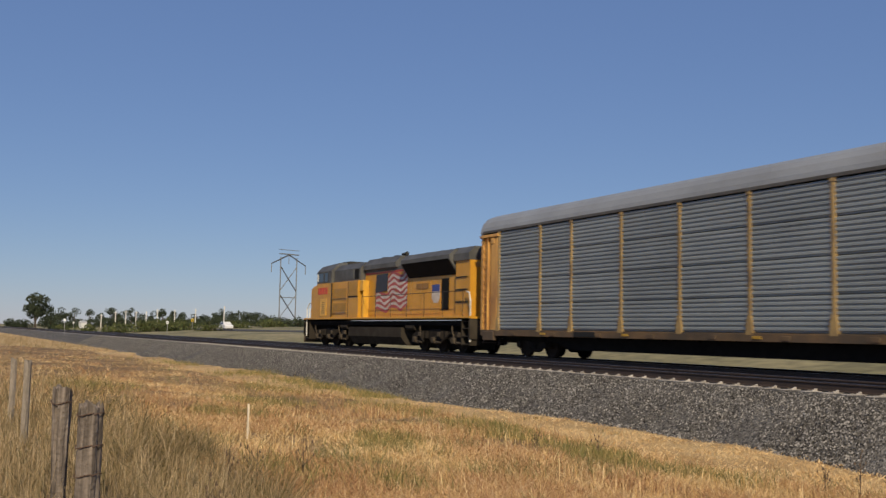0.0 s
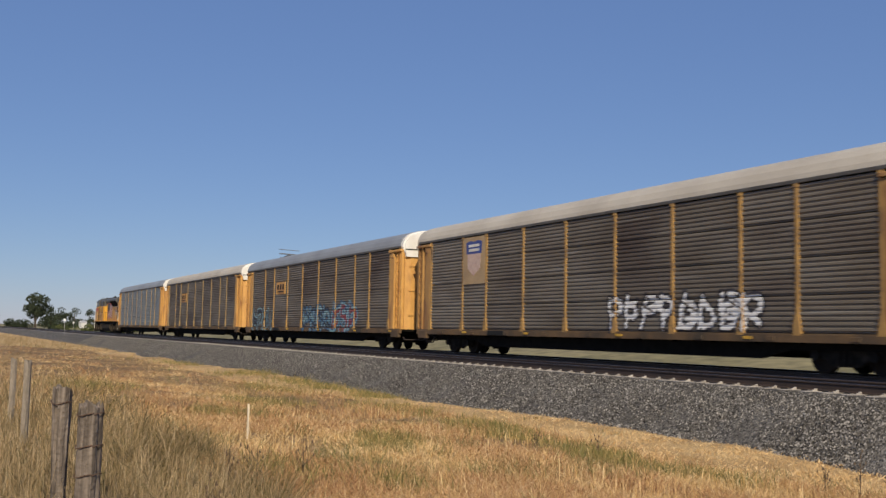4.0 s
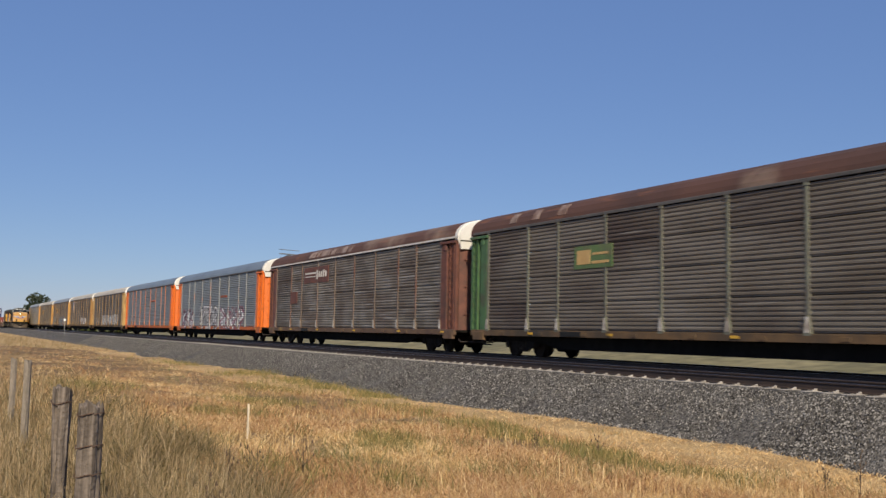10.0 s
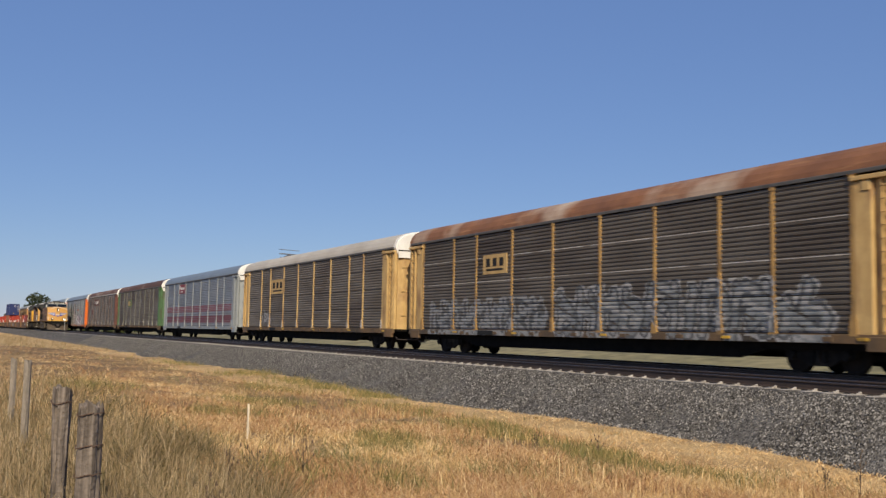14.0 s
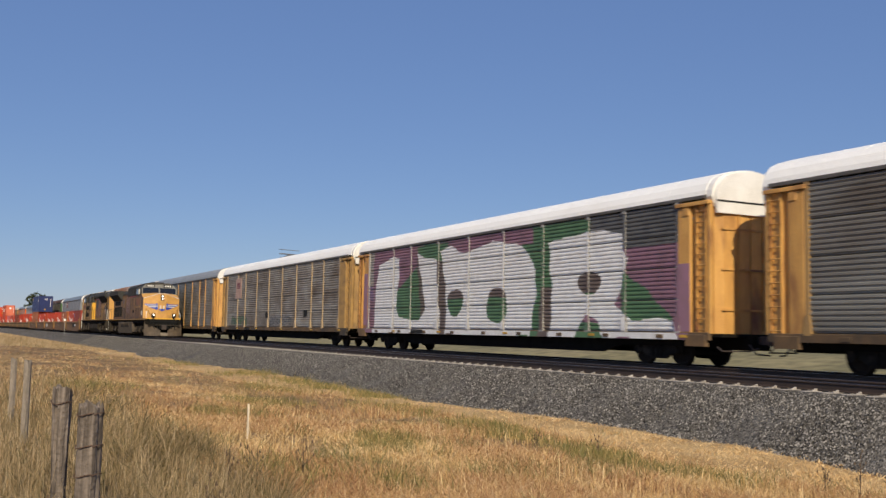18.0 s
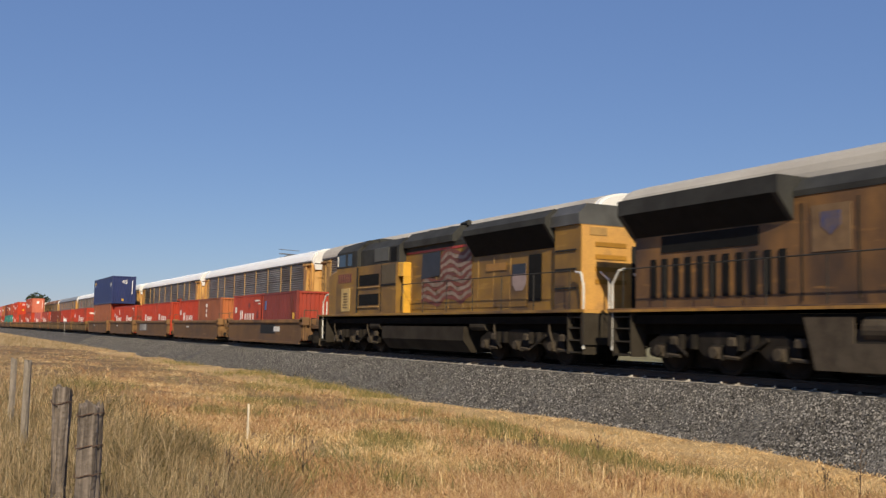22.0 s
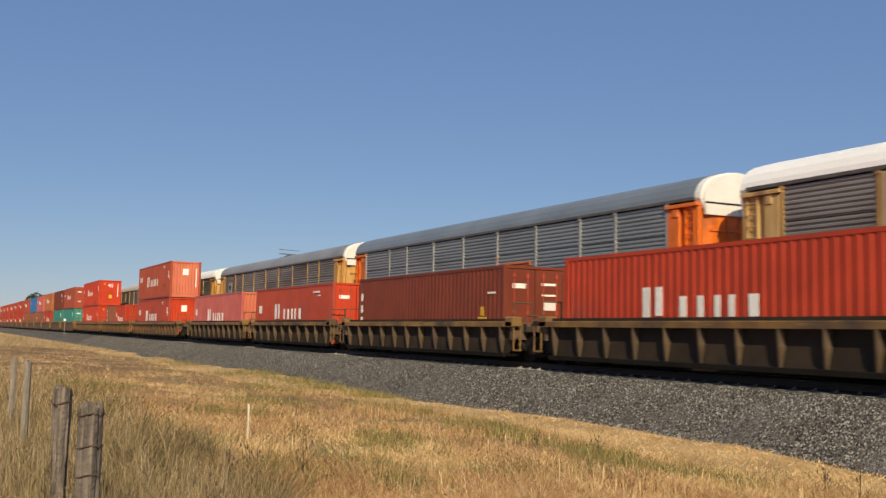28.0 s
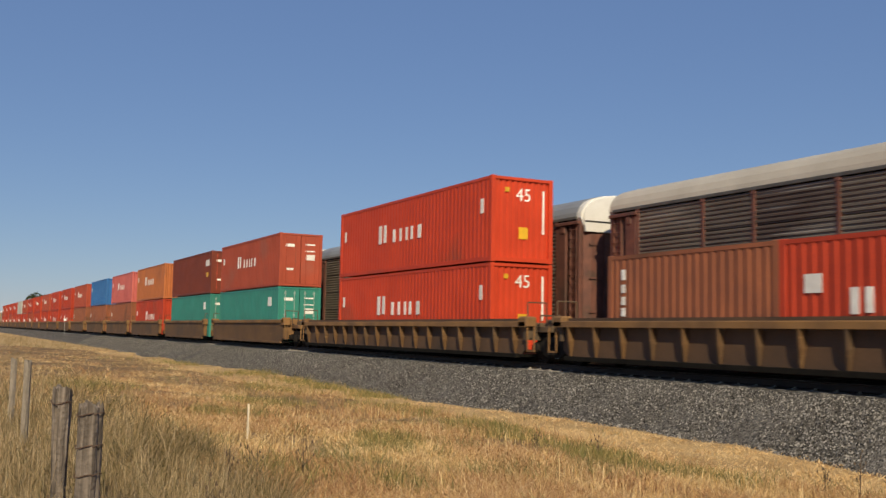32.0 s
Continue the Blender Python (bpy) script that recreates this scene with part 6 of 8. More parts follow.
def well_car(u0, u1, ribbed, body, chord, words, truck_low=True, truck_high=False, marks=()):
    """One unit of an articulated well car between the joints u0 < u1."""
    L = u1 - u0
    h = L / 2
    car = thing("well_car", words, "railcar", "well cars of the near train")
    inset = 1.0 if ribbed else 1.35
    a, b = -h + inset, h - inset
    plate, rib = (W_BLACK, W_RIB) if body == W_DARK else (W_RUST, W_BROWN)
    for s in (-1, 1):
        g = Geo()
        lo, hi = sorted((s * 1.36, s * 1.42)) if not ribbed else sorted((s * 1.24, s * 1.29))
        g.prism_y([(a, 0.45), (a + 0.35, 0.20), (b - 0.35, 0.20), (b, 0.45), (b, 1.36), (a, 1.36)], lo, hi)
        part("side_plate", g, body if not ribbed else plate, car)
        g = Geo()
        g.box(a - 0.25, b + 0.25, *sorted((s * 1.36, s * 1.50)), 1.24 if not ribbed else 1.10, 1.40 if not ribbed else 1.27, 0.02)
        part("top_chord", g, chord, car)
        part("bottom_chord", Geo().box(a + 0.3, b - 0.3, *sorted((s * 1.34, s * 1.48)), 0.16, 0.28, 0.01), M_UNDER if ribbed else body, car)
        if ribbed and s < 0:
            n = int((b - a - 1.0) / 1.15)
            for i in range(n + 1):
                x = a + 0.5 + (b - a - 1.0) * i / n
                part("side_rib", Geo().loft([[(x - 0.03, -1.50, 1.10), (x + 0.03, -1.50, 1.10), (x + 0.03, -1.25, 1.10), (x - 0.03, -1.25, 1.10)], [(x - 0.045, -1.47, 0.70), (x + 0.015, -1.47, 0.70), (x + 0.015, -1.25, 0.70), (x - 0.045, -1.25, 0.70)], [(x - 0.14, -1.34, 0.27), (x - 0.08, -1.34, 0.27), (x - 0.08, -1.25, 0.27), (x - 0.14, -1.25, 0.27)]]), rib, car)
    part("well_floor", Geo().box(a + 0.1, b - 0.1, -1.36, 1.36, 0.18, 0.26), M_UNDER, car)
    for s, edge in ((-1, a), (1, b)):
        X = lambda p, q: (min(s * p, s * q), max(s * p, s * q))
        e = abs(edge)
        plat = part("end_platform", Geo().box(*X(e, h - 0.1), -1.0, 1.0, 0.95, 1.12, 0.02).box(*X(e - 0.05, e + 0.12), -1.38, 1.38, 0.4 if not ribbed else 0.7, 1.42 if not ribbed else 1.24, 0.02).box(*X(h - 0.5, h + 0.0), -0.45, 0.45, 0.75, 1.25, 0.04), W_RIB if ribbed else chord, car)
        part("corner_bracket", Geo().box(*X(e - 0.2, e + 0.3), -1.50, -1.1, 1.12, 1.50 if not ribbed else 1.42, 0.05), chord, plat)
        part("bulkhead_rail", Geo().pipe([(s * (e + 0.2), -1.38, 1.1), (s * (e + 0.2), -1.38, 1.85), (s * (e + 0.2), -0.7, 1.85), (s * (e + 0.2), -0.7, 1.1)], 0.022), W_RIB, plat)
        part("brake_rod", Geo().pipe([(s * (e + 0.5), -1.1, 1.12), (s * (e + 0.5), -1.1, 1.45), (s * (e + 0.85), -0.9, 1.45), (s * (e + 0.85), -0.9, 1.1)], 0.025).box(*X(e + 0.35, e + 0.7), -0.8, -0.4, 1.12, 1.34, 0.04), W_RIB, plat)
        part("end_step", Geo().box(*X(e + 0.2, e + 0.62), -1.42, -1.36, 0.35, 0.4).box(*X(e + 0.2, e + 0.24), -1.42, -1.38, 0.35, 1.1).box(*X(e + 0.58, e + 0.62), -1.42, -1.38, 0.35, 1.1), chord, plat)
    for x, yes in ((-h, truck_low), (h, truck_high)):
        if yes:
            add_truck(car, x * 0.985, "well", radius=0.46)
    for k, (x, z, w, hh, m) in enumerate(marks):
        part("painted_mark", Geo().box(x - w / 2, x + w / 2, -1.427 - 0.004 * k, -1.42, z - hh / 2, z + hh / 2), m, car)
    rolling(car, (u0 + u1) / 2, NEAR_Y)
    return car


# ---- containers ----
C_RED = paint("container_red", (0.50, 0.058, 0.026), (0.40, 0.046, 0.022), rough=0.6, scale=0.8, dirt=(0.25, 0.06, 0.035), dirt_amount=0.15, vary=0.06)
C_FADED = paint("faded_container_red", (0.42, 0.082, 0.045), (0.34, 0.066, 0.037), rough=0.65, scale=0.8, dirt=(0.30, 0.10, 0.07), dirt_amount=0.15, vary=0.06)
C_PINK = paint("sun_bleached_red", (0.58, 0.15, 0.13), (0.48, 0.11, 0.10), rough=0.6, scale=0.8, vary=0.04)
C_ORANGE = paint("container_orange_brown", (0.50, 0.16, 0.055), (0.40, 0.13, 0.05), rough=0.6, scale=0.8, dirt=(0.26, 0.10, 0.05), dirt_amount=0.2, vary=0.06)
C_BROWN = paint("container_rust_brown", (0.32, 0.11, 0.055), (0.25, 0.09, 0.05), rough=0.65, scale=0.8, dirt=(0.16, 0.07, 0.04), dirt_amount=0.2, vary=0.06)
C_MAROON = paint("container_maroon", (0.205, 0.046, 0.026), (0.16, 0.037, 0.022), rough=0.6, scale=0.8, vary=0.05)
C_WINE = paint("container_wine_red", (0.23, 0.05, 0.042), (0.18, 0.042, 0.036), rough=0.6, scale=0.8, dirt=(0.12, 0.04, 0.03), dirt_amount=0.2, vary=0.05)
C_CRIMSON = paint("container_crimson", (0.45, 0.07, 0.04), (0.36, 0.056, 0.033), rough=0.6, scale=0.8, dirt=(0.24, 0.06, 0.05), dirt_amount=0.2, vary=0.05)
C_TEAL = paint("container_teal", (0.03, 0.24, 0.19), (0.03, 0.19, 0.155), rough=0.55, scale=0.8, vary=0.05)
C_NAVY = paint("container_navy", (0.022, 0.035, 0.13), (0.02, 0.03, 0.105), rough=0.45, scale=0.8, vary=0.03)
C_BLUE = paint("container_mid_blue", (0.03, 0.16, 0.42), (0.03, 0.13, 0.35), rough=0.5, scale=0.8, vary=0.03)
C_PALE = paint("container_pale_grey", (0.50, 0.49, 0.44), (0.42, 0.41, 0.37), rough=0.6, scale=0.8, vary=0.05)
C_MARK = paint("container_white_mark", (0.90, 0.88, 0.84), (0.80, 0.77, 0.73), rough=0.6, scale=5.0)
C_GALV = paint("pale_green_bar", (0.30, 0.42, 0.38), rough=0.6)
# Lighter red for ends that face the sun: painted sunlight.
C_SALMON = paint("sun_brightened_salmon", (0.66, 0.19, 0.11), (0.56, 0.15, 0.085), rough=0.6, scale=0.8, vary=0.04)
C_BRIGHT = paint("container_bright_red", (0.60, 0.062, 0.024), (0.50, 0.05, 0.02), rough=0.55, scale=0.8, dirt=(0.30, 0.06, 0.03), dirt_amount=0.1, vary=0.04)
for m in (C_RED, C_FADED, C_PINK, C_ORANGE, C_BROWN, C_MAROON, C_WINE, C_CRIMSON, C_BRIGHT):
    matt(m, 0.25)
C_AMBER = paint("container_yellow_mark", (0.80, 0.45, 0.03), rough=0.5)


def container_meshes(L, H):
    key = "box%.2f%.2f" % (L, H)
    if key + "side" in RACK:
        return key
    h = L / 2
    n = int(round((L - 0.5) / 0.28))
    step = (L - 0.44) / n
    pts = [(-h + 0.2, -1.176)]
    for i in range(n):
        x = -h + 0.22 + i * step
        pts += [(x + step * 0.06, -1.186), (x + step * 0.24, -1.208), (x + step * 0.56, -1.208), (x + step * 0.74, -1.186)]
    pts.append((h - 0.2, -1.176))
    g = Geo()
    g.loft([[(x, y, z) for x, y in pts] for z in (0.14, H - 0.10)], False, False, closed=False)
    RACK[key + "side"] = g.mesh("side_wall", C_RED)
    g = Geo()
    for sx in (-1, 1):
        for sy in (-1, 1):
            g.box(*sorted((sx * (h - 0.2), sx * h)), *sorted((sy * 1.06, sy * 1.22)), 0.0, H, 0.015)
    for sy in (-1, 1):
        g.box(-h + 0.15, h - 0.15, *sorted((sy * 1.12, sy * 1.215)), 0.02, 0.17)
        g.box(-h + 0.15, h - 0.15, *sorted((sy * 1.14, sy * 1.215)), H - 0.12, H - 0.02)
    RACK[key + "frame"] = g.mesh("frame", C_RED)
    RACK[key + "roof"] = Geo().box(-h + 0.1, h - 0.1, -1.16, 1.16, H - 0.06, H - 0.015).mesh("roof", C_RED)
    RACK[key + "far"] = Geo().box(-h + 0.1, h - 0.1, 1.16, 1.20, 0.1, H - 0.1).mesh("far_wall", C_RED)
    # plain end with upright ribs, at +x; and a pair of doors with lock bars
    g = Geo()
    pts = [(h - 0.10, -1.08)]
    for i in range(9):
        y = -1.04 + i * 0.232
        pts += [(h - 0.10, y), (h - 0.055, y + 0.04), (h - 0.055, y + 0.13), (h - 0.10, y + 0.17)]
    pts.append((h - 0.10, 1.08))
    g.loft([[(x, y, z) for x, y in pts] for z in (0.12, H - 0.10)], False, False, closed=False)
    g.box(h - 0.16, h - 0.11, -1.08, 1.08, 0.1, H - 0.1)
    g.box(h - 0.12, h - 0.01, -1.08, 1.08, 0.02, 0.16).box(h - 0.12, h - 0.01, -1.08, 1.08, H - 0.12, H - 0.02)
    RACK[key + "end"] = g.mesh("end_wall", C_RED)
    g = Geo()
    g.box(h - 0.10, h - 0.04, -1.08, -0.015, 0.15, H - 0.12, 0.01)
    RACK[key + "doorn"] = g.mesh("door", C_RED)
    g = Geo()
    g.box(h - 0.10, h - 0.04, 0.015, 1.08, 0.15, H - 0.12, 0.01)
    g.box(h - 0.12, h - 0.01, -1.08, 1.08, 0.02, 0.14).box(h - 0.12, h - 0.01, -1.08, 1.08, H - 0.11, H - 0.02)
    RACK[key + "doorp"] = g.mesh("door", C_RED)
    g = Geo()
    g.tube((h - 0.01, 0, 0.2), (h - 0.01, 0, H - 0.2), 0.022, 8)
    for z in (0.35, H * 0.45, H - 0.4):
        g.box(h - 0.04, h + 0.005, -0.05, 0.05, z, z + 0.12)
    RACK[key + "bar"] = g.mesh("lock_bar", C_MARK)
    RACK[key + "back"] = Geo().box(-h + 0.02, -h + 0.10, -1.08, 1.08, 0.05, H - 0.05).mesh("back_wall", C_RED)
    return key


WORD_BLOCKS = ((-1.95, -1.62, 0.0, 0.90), (-1.36, -1.06, 0.04, 0.90), (-0.30, -0.02, 0.0, 0.60), (0.44, 0.68, 0.0, 0.60), (1.12, 1.34, 0.0, 0.60), (1.66, 1.88, 0.0, 0.60), (2.40, 2.74, 0.0, 0.60))


def wordmark(box, L, z, s, x=0.0, m=None):
    """The line's white wordmark as plain blocks."""
    for a, b, z0, z1 in WORD_BLOCKS:
        part("wordmark_bar", Geo().box(x + a * s, x + b * s, -1.225, -1.212, z + z0 * s, z + z1 * s), m or C_MARK, box)


# Some ends take a brighter tone than the sides, as painted sunlight.
def container(u, L, z, H, colour, end, words, logo=None, doors=False, marks=(), digits=False, end_marks=()):
    key = container_meshes(L, H)
    h = L / 2
    box = thing("shipping_container", words, "container", "shipping containers of the near train")
    part("side_wall", RACK[key + "side"], colour, box)
    part("frame", RACK[key + "frame"], colour, box)
    part("roof", RACK[key + "roof"], colour, box)
    part("far_wall", RACK[key + "far"], colour, box)
    part("back_wall", RACK[key + "back"], colour, box)
    if doors:
        part("door", RACK[key + "doorn"], end, box)
        part("door", RACK[key + "doorp"], end, box)
        for yy in (-0.82, -0.30, 0.30, 0.82):
            part("lock_bar", RACK[key + "bar"], C_FADED if end in (C_RED, C_FADED, C_BRIGHT) else C_CRIMSON if end == C_MAROON else C_GALV, box, at=pose(0, yy, 0))
        for yy, zz, w, hh in ((-0.62, H * 0.74, 0.5, 0.16), (0.55, H * 0.78, 0.6, 0.08), (0.55, H * 0.66, 0.6, 0.06), (0.55, H * 0.5, 0.55, 0.3), (-0.6, H * 0.3, 0.4, 0.12)):
            part("door_marking", Geo().box(h - 0.038, h - 0.030, yy - w / 2, yy + w / 2, zz, zz + hh), C_MARK, box)
    else:
        part("end_wall", RACK[key + "end"], end, box)
    if logo:
        wordmark(box, L, logo[0], logo[1], logo[2] if len(logo) > 2 else 0.0)
    for x, zz, w, hh, m in marks:
        part("painted_mark", Geo().box(x - w / 2, x + w / 2, -1.225, -1.211, zz - hh / 2, zz + hh / 2), m, box)
    for yy, zz, w, hh, m in end_marks:
        part("painted_mark", Geo().box(h - 0.055, h - 0.045, yy - w / 2, yy + w / 2, zz - hh / 2, zz + hh / 2), m, box)
    if digits:
        me = letters("45", 0.62, 0.006)
        me.materials.append(C_MARK)
        part("painted_number", me, C_MARK, box, "white digits 45", at=pose(h - 0.048, 0.05, H * 0.72, 0, 0, 90))
    rolling(box, u, NEAR_Y, z)
    return box


SET1 = (43.4, 27.1, 11.3, -4.2, -19.9, -36.6)
for i, (b, a) in enumerate(zip(SET1, SET1[1:])):
    well_car(a, b, False, W_BROWN, W_CHORD, "smooth-sided dusty brown well car carrying containers", True, i == 0,
             marks=((1.2, 0.9, 2.6, 0.5, INK), (2.8, 0.9, 1.0, 0.26, CREAM)) if i == 0 else ((-3.4, 0.85, 3.6, 0.62, SPRAY["brown"]), (-4.8, 0.85, 0.42, 0.52, SPRAY["grey"]), (-4.2, 0.83, 0.42, 0.5, SPRAY["grey"]), (-3.6, 0.87, 0.42, 0.52, SPRAY["grey"]), (-3.0, 0.85, 0.42, 0.48, SPRAY["grey"]), (-2.4, 0.85, 0.42, 0.52, SPRAY["grey"])) if i == 2 else ((-2.0, 0.95, 0.8, 0.1, CREAM),))
SET2 = (-37.2, -52.9, -69.3, -85.2, -99.6, -115.2)
for i, (b, a) in enumerate(zip(SET2, SET2[1:])):
    well_car(a, b, True, W_DARK, W_OCHRE, "ribbed grimy well car carrying one container", True, i == 0)
SET3 = (-117.6, -138.4, -158.0, -180.0)
for i, (b, a) in enumerate(zip(SET3, SET3[1:])):
    well_car(a, b, True, W_BROWN, W_CHORD, "long ribbed brown well car carrying containers", True, i == 0)
SET4 = (-181.0, -198.2, -213.4, -228.6, -243.9, -259.6)
for i, (b, a) in enumerate(zip(SET4, SET4[1:])):
    well_car(a, b, False, W_BROWN, W_CHORD, "smooth-sided dusty brown well car with stacked containers", True, i == 0)
far_joints = [-260.4 - 15.5 * i for i in range(14)]
for b, a in zip(far_joints, far_joints[1:]):
    well_car(a, b, False, W_BROWN, W_CHORD, "dusty brown well car far down the train", True, False)

LOW = 0.30
TWENTY, FORTY, FORTYFIVE = 6.06, 12.19, 13.716
CODE = lambda x, z: ((x, z, 0.9, 0.08, C_MARK), (x + 0.4, z - 0.18, 0.4, 0.06, C_MARK))
container(37.5, TWENTY, LOW, 2.59, C_WINE, C_CRIMSON, "short dark red container, sunlight painted on its end", marks=((-2.2, 1.9, 0.22, 0.5, C_BLUE), (2.3, 1.9, 0.5, 0.9, C_MAROON), (2.6, 1.3, 0.3, 0.3, C_AMBER)))
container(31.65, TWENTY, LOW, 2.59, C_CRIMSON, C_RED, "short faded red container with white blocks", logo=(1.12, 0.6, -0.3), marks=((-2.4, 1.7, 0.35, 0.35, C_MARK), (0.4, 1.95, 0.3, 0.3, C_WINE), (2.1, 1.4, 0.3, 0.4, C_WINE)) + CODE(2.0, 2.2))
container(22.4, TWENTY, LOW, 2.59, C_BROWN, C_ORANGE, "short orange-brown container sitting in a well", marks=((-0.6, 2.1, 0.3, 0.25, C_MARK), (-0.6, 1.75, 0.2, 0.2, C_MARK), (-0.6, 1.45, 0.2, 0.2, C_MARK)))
container(16.3, TWENTY, LOW, 2.59, C_RED, C_RED, "short red container with white blocks", logo=(1.12, 0.6, -0.3), marks=((-2.4, 1.7, 0.35, 0.35, C_MARK),))
container(7.3, TWENTY, LOW, 2.59, C_RED, C_RED, "short red container with white blocks", logo=(1.12, 0.6, -0.5), marks=((2.2, 1.0, 0.4, 0.8, C_RED),))
container(1.15, TWENTY, LOW, 2.59, C_RED, C_RED, "short red container with white blocks", logo=(1.12, 0.6, -0.3))
container(-8.5, TWENTY, LOW, 2.59, C_RED, C_RED, "short red container with white blocks", logo=(1.12, 0.6, -0.3), marks=CODE(1.9, 2.3))
container(-14.6, TWENTY, LOW, 2.59, C_RED, C_RED, "short red container with white blocks", logo=(1.12, 0.6, -0.3), marks=((-2.4, 1.7, 0.35, 0.35, C_MARK), (0.3, 2.0, 0.12, 0.5, C_MARK)))
container(-26.7, FORTY, LOW + 0.1, 2.9, C_BROWN, C_RED, "rust-brown container low in its well", marks=((-5.2, 1.9, 0.12, 0.4, C_MARK),), end_marks=((-0.5, 1.4, 0.5, 0.4, C_AMBER), (0.5, 1.1, 0.2, 0.2, C_AMBER)))
container(-26.6, FORTYFIVE, LOW + 3.005, 2.95, C_NAVY, C_NAVY, "dark blue container stacked on a brown one", digits=True, marks=((-5.6, 2.45, 1.1, 0.26, C_AMBER), (-5.6, 2.15, 1.0, 0.08, C_MARK), (5.9, 2.0, 0.22, 0.5, C_MARK), (5.9, 2.0, 0.5, 0.1, C_MARK)), end_marks=((-0.1, 0.4, 0.2, 0.2, C_AMBER), (0.85, 1.75, 0.08, 1.5, C_MARK)))

container(-45.2, FORTY, LOW - 0.08, 2.9, C_RED, C_RED, "red container with white blocks and a barred end", logo=(1.15, 0.95, 0.6), doors=True, marks=((-5.3, 1.95, 0.6, 0.45, C_MARK),))
container(-61.5, FORTY, LOW - 0.08, 2.9, C_RED, C_RED, "red container with white blocks", logo=(1.15, 0.85, -0.9), marks=(), end_marks=((0.8, 1.6, 0.08, 1.4, C_MARK), (0.0, 1.9, 0.2, 0.2, C_AMBER)))
container(-77.1, FORTY, LOW - 0.08, 2.9, C_MAROON, C_MAROON, "dark maroon container with barred doors", doors=True, marks=((-5.7, 2.1, 0.2, 0.32, C_MARK), (-5.7, 1.6, 0.2, 0.32, C_MARK), (-5.7, 1.1, 0.2, 0.32, C_MARK), (4.7, 1.05, 0.55, 0.32, C_AMBER), (4.7, 1.4, 0.22, 0.3, C_AMBER), (5.3, 2.0, 0.5, 0.06, C_MARK)), end_marks=((-0.6, 2.1, 0.7, 0.4, C_MARK), (-0.6, 1.05, 0.5, 0.34, C_AMBER), (0.55, 2.3, 0.7, 0.09, C_MARK), (0.4, 1.2, 0.3, 0.5, C_MARK), (0.85, 1.2, 0.2, 0.5, C_MARK)))
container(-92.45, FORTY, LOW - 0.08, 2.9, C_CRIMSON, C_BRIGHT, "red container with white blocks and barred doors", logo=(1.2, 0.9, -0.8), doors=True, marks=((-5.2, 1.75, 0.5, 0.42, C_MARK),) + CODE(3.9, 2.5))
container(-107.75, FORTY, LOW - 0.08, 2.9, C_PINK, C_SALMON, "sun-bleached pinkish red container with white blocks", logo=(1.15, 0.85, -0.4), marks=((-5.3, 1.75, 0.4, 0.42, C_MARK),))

for z, low in ((LOW + 0.05, True), (LOW + 2.98, False)):
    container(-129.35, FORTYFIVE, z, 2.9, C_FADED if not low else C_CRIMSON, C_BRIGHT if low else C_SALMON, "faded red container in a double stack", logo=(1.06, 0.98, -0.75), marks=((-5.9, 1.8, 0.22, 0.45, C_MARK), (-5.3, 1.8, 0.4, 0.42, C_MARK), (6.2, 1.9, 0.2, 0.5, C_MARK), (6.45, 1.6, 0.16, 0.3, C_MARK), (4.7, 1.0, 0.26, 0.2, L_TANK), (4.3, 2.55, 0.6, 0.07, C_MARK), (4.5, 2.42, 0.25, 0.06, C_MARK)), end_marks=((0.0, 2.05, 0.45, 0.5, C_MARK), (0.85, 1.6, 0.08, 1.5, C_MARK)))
    container(-168.2, FORTYFIVE, z, 2.9, C_BRIGHT, C_BRIGHT, "bright red container in a double stack", logo=(1.2, 0.85, -0.8), marks=((-6.2, 1.8, 0.2, 0.45, C_MARK), (6.2, 1.9, 0.2, 0.5, C_MARK)), digits=True, end_marks=((0.05, 1.0, 0.35, 0.4, C_AMBER), (0.85, 1.75, 0.08, 1.5, C_MARK), (-0.6, 2.45, 0.16, 0.16, C_AMBER)))
container(-145.95, TWENTY, LOW + 0.15, 2.59, C_RED, C_RED, "short bright red container with white blocks", logo=(0.95, 0.6, 0.0), marks=((-2.1, 1.6, 0.45, 0.4, C_MARK),), end_marks=((0.5, 1.6, 0.1, 1.0, C_MARK),))
container(-152.0, TWENTY, LOW + 0.15, 2.59, C_BROWN, C_BROWN, "short rust-brown container sitting in a well", marks=((-2.35, 2.05, 0.16, 0.28, C_MARK), (-2.35, 1.68, 0.16, 0.22, C_MARK), (-2.35, 1.36, 0.16, 0.22, C_MARK), (-2.35, 1.06, 0.16, 0.22, C_MARK)))

PAIRS = (
    (-190.1, C_TEAL, C_FADED, True), (-204.9, C_TEAL, C_MAROON, True), (-220.4, C_RED, C_ORANGE, False), (-235.3, C_BROWN, C_PINK, False), (-251.2, C_BROWN, C_BLUE, False),
    (-267.8, C_BROWN, C_FADED, False), (-283.6, C_RED, C_RED, False), (-299.2, C_RED, C_RED, False), (-314.6, C_RED, C_FADED, False), (-330.2, C_RED, C_RED, True), (-345.8, C_FADED, C_RED, False),
    (-361.2, C_RED, C_FADED, False), (-376.8, C_RED, C_PALE, False), (-392.2, C_RED, C_RED, False), (-407.8, C_FADED, C_RED, False), (-423.2, C_RED, C_RED, False), (-438.8, C_RED, C_FADED, False))
NAMES = {C_TEAL.name: "teal", C_FADED.name: "faded red", C_MAROON.name: "dark maroon", C_RED.name: "red", C_ORANGE.name: "orange-red", C_BROWN.name: "rust-brown", C_PINK.name: "pinkish red", C_BLUE.name: "mid-blue", C_PALE.name: "pale grey"}
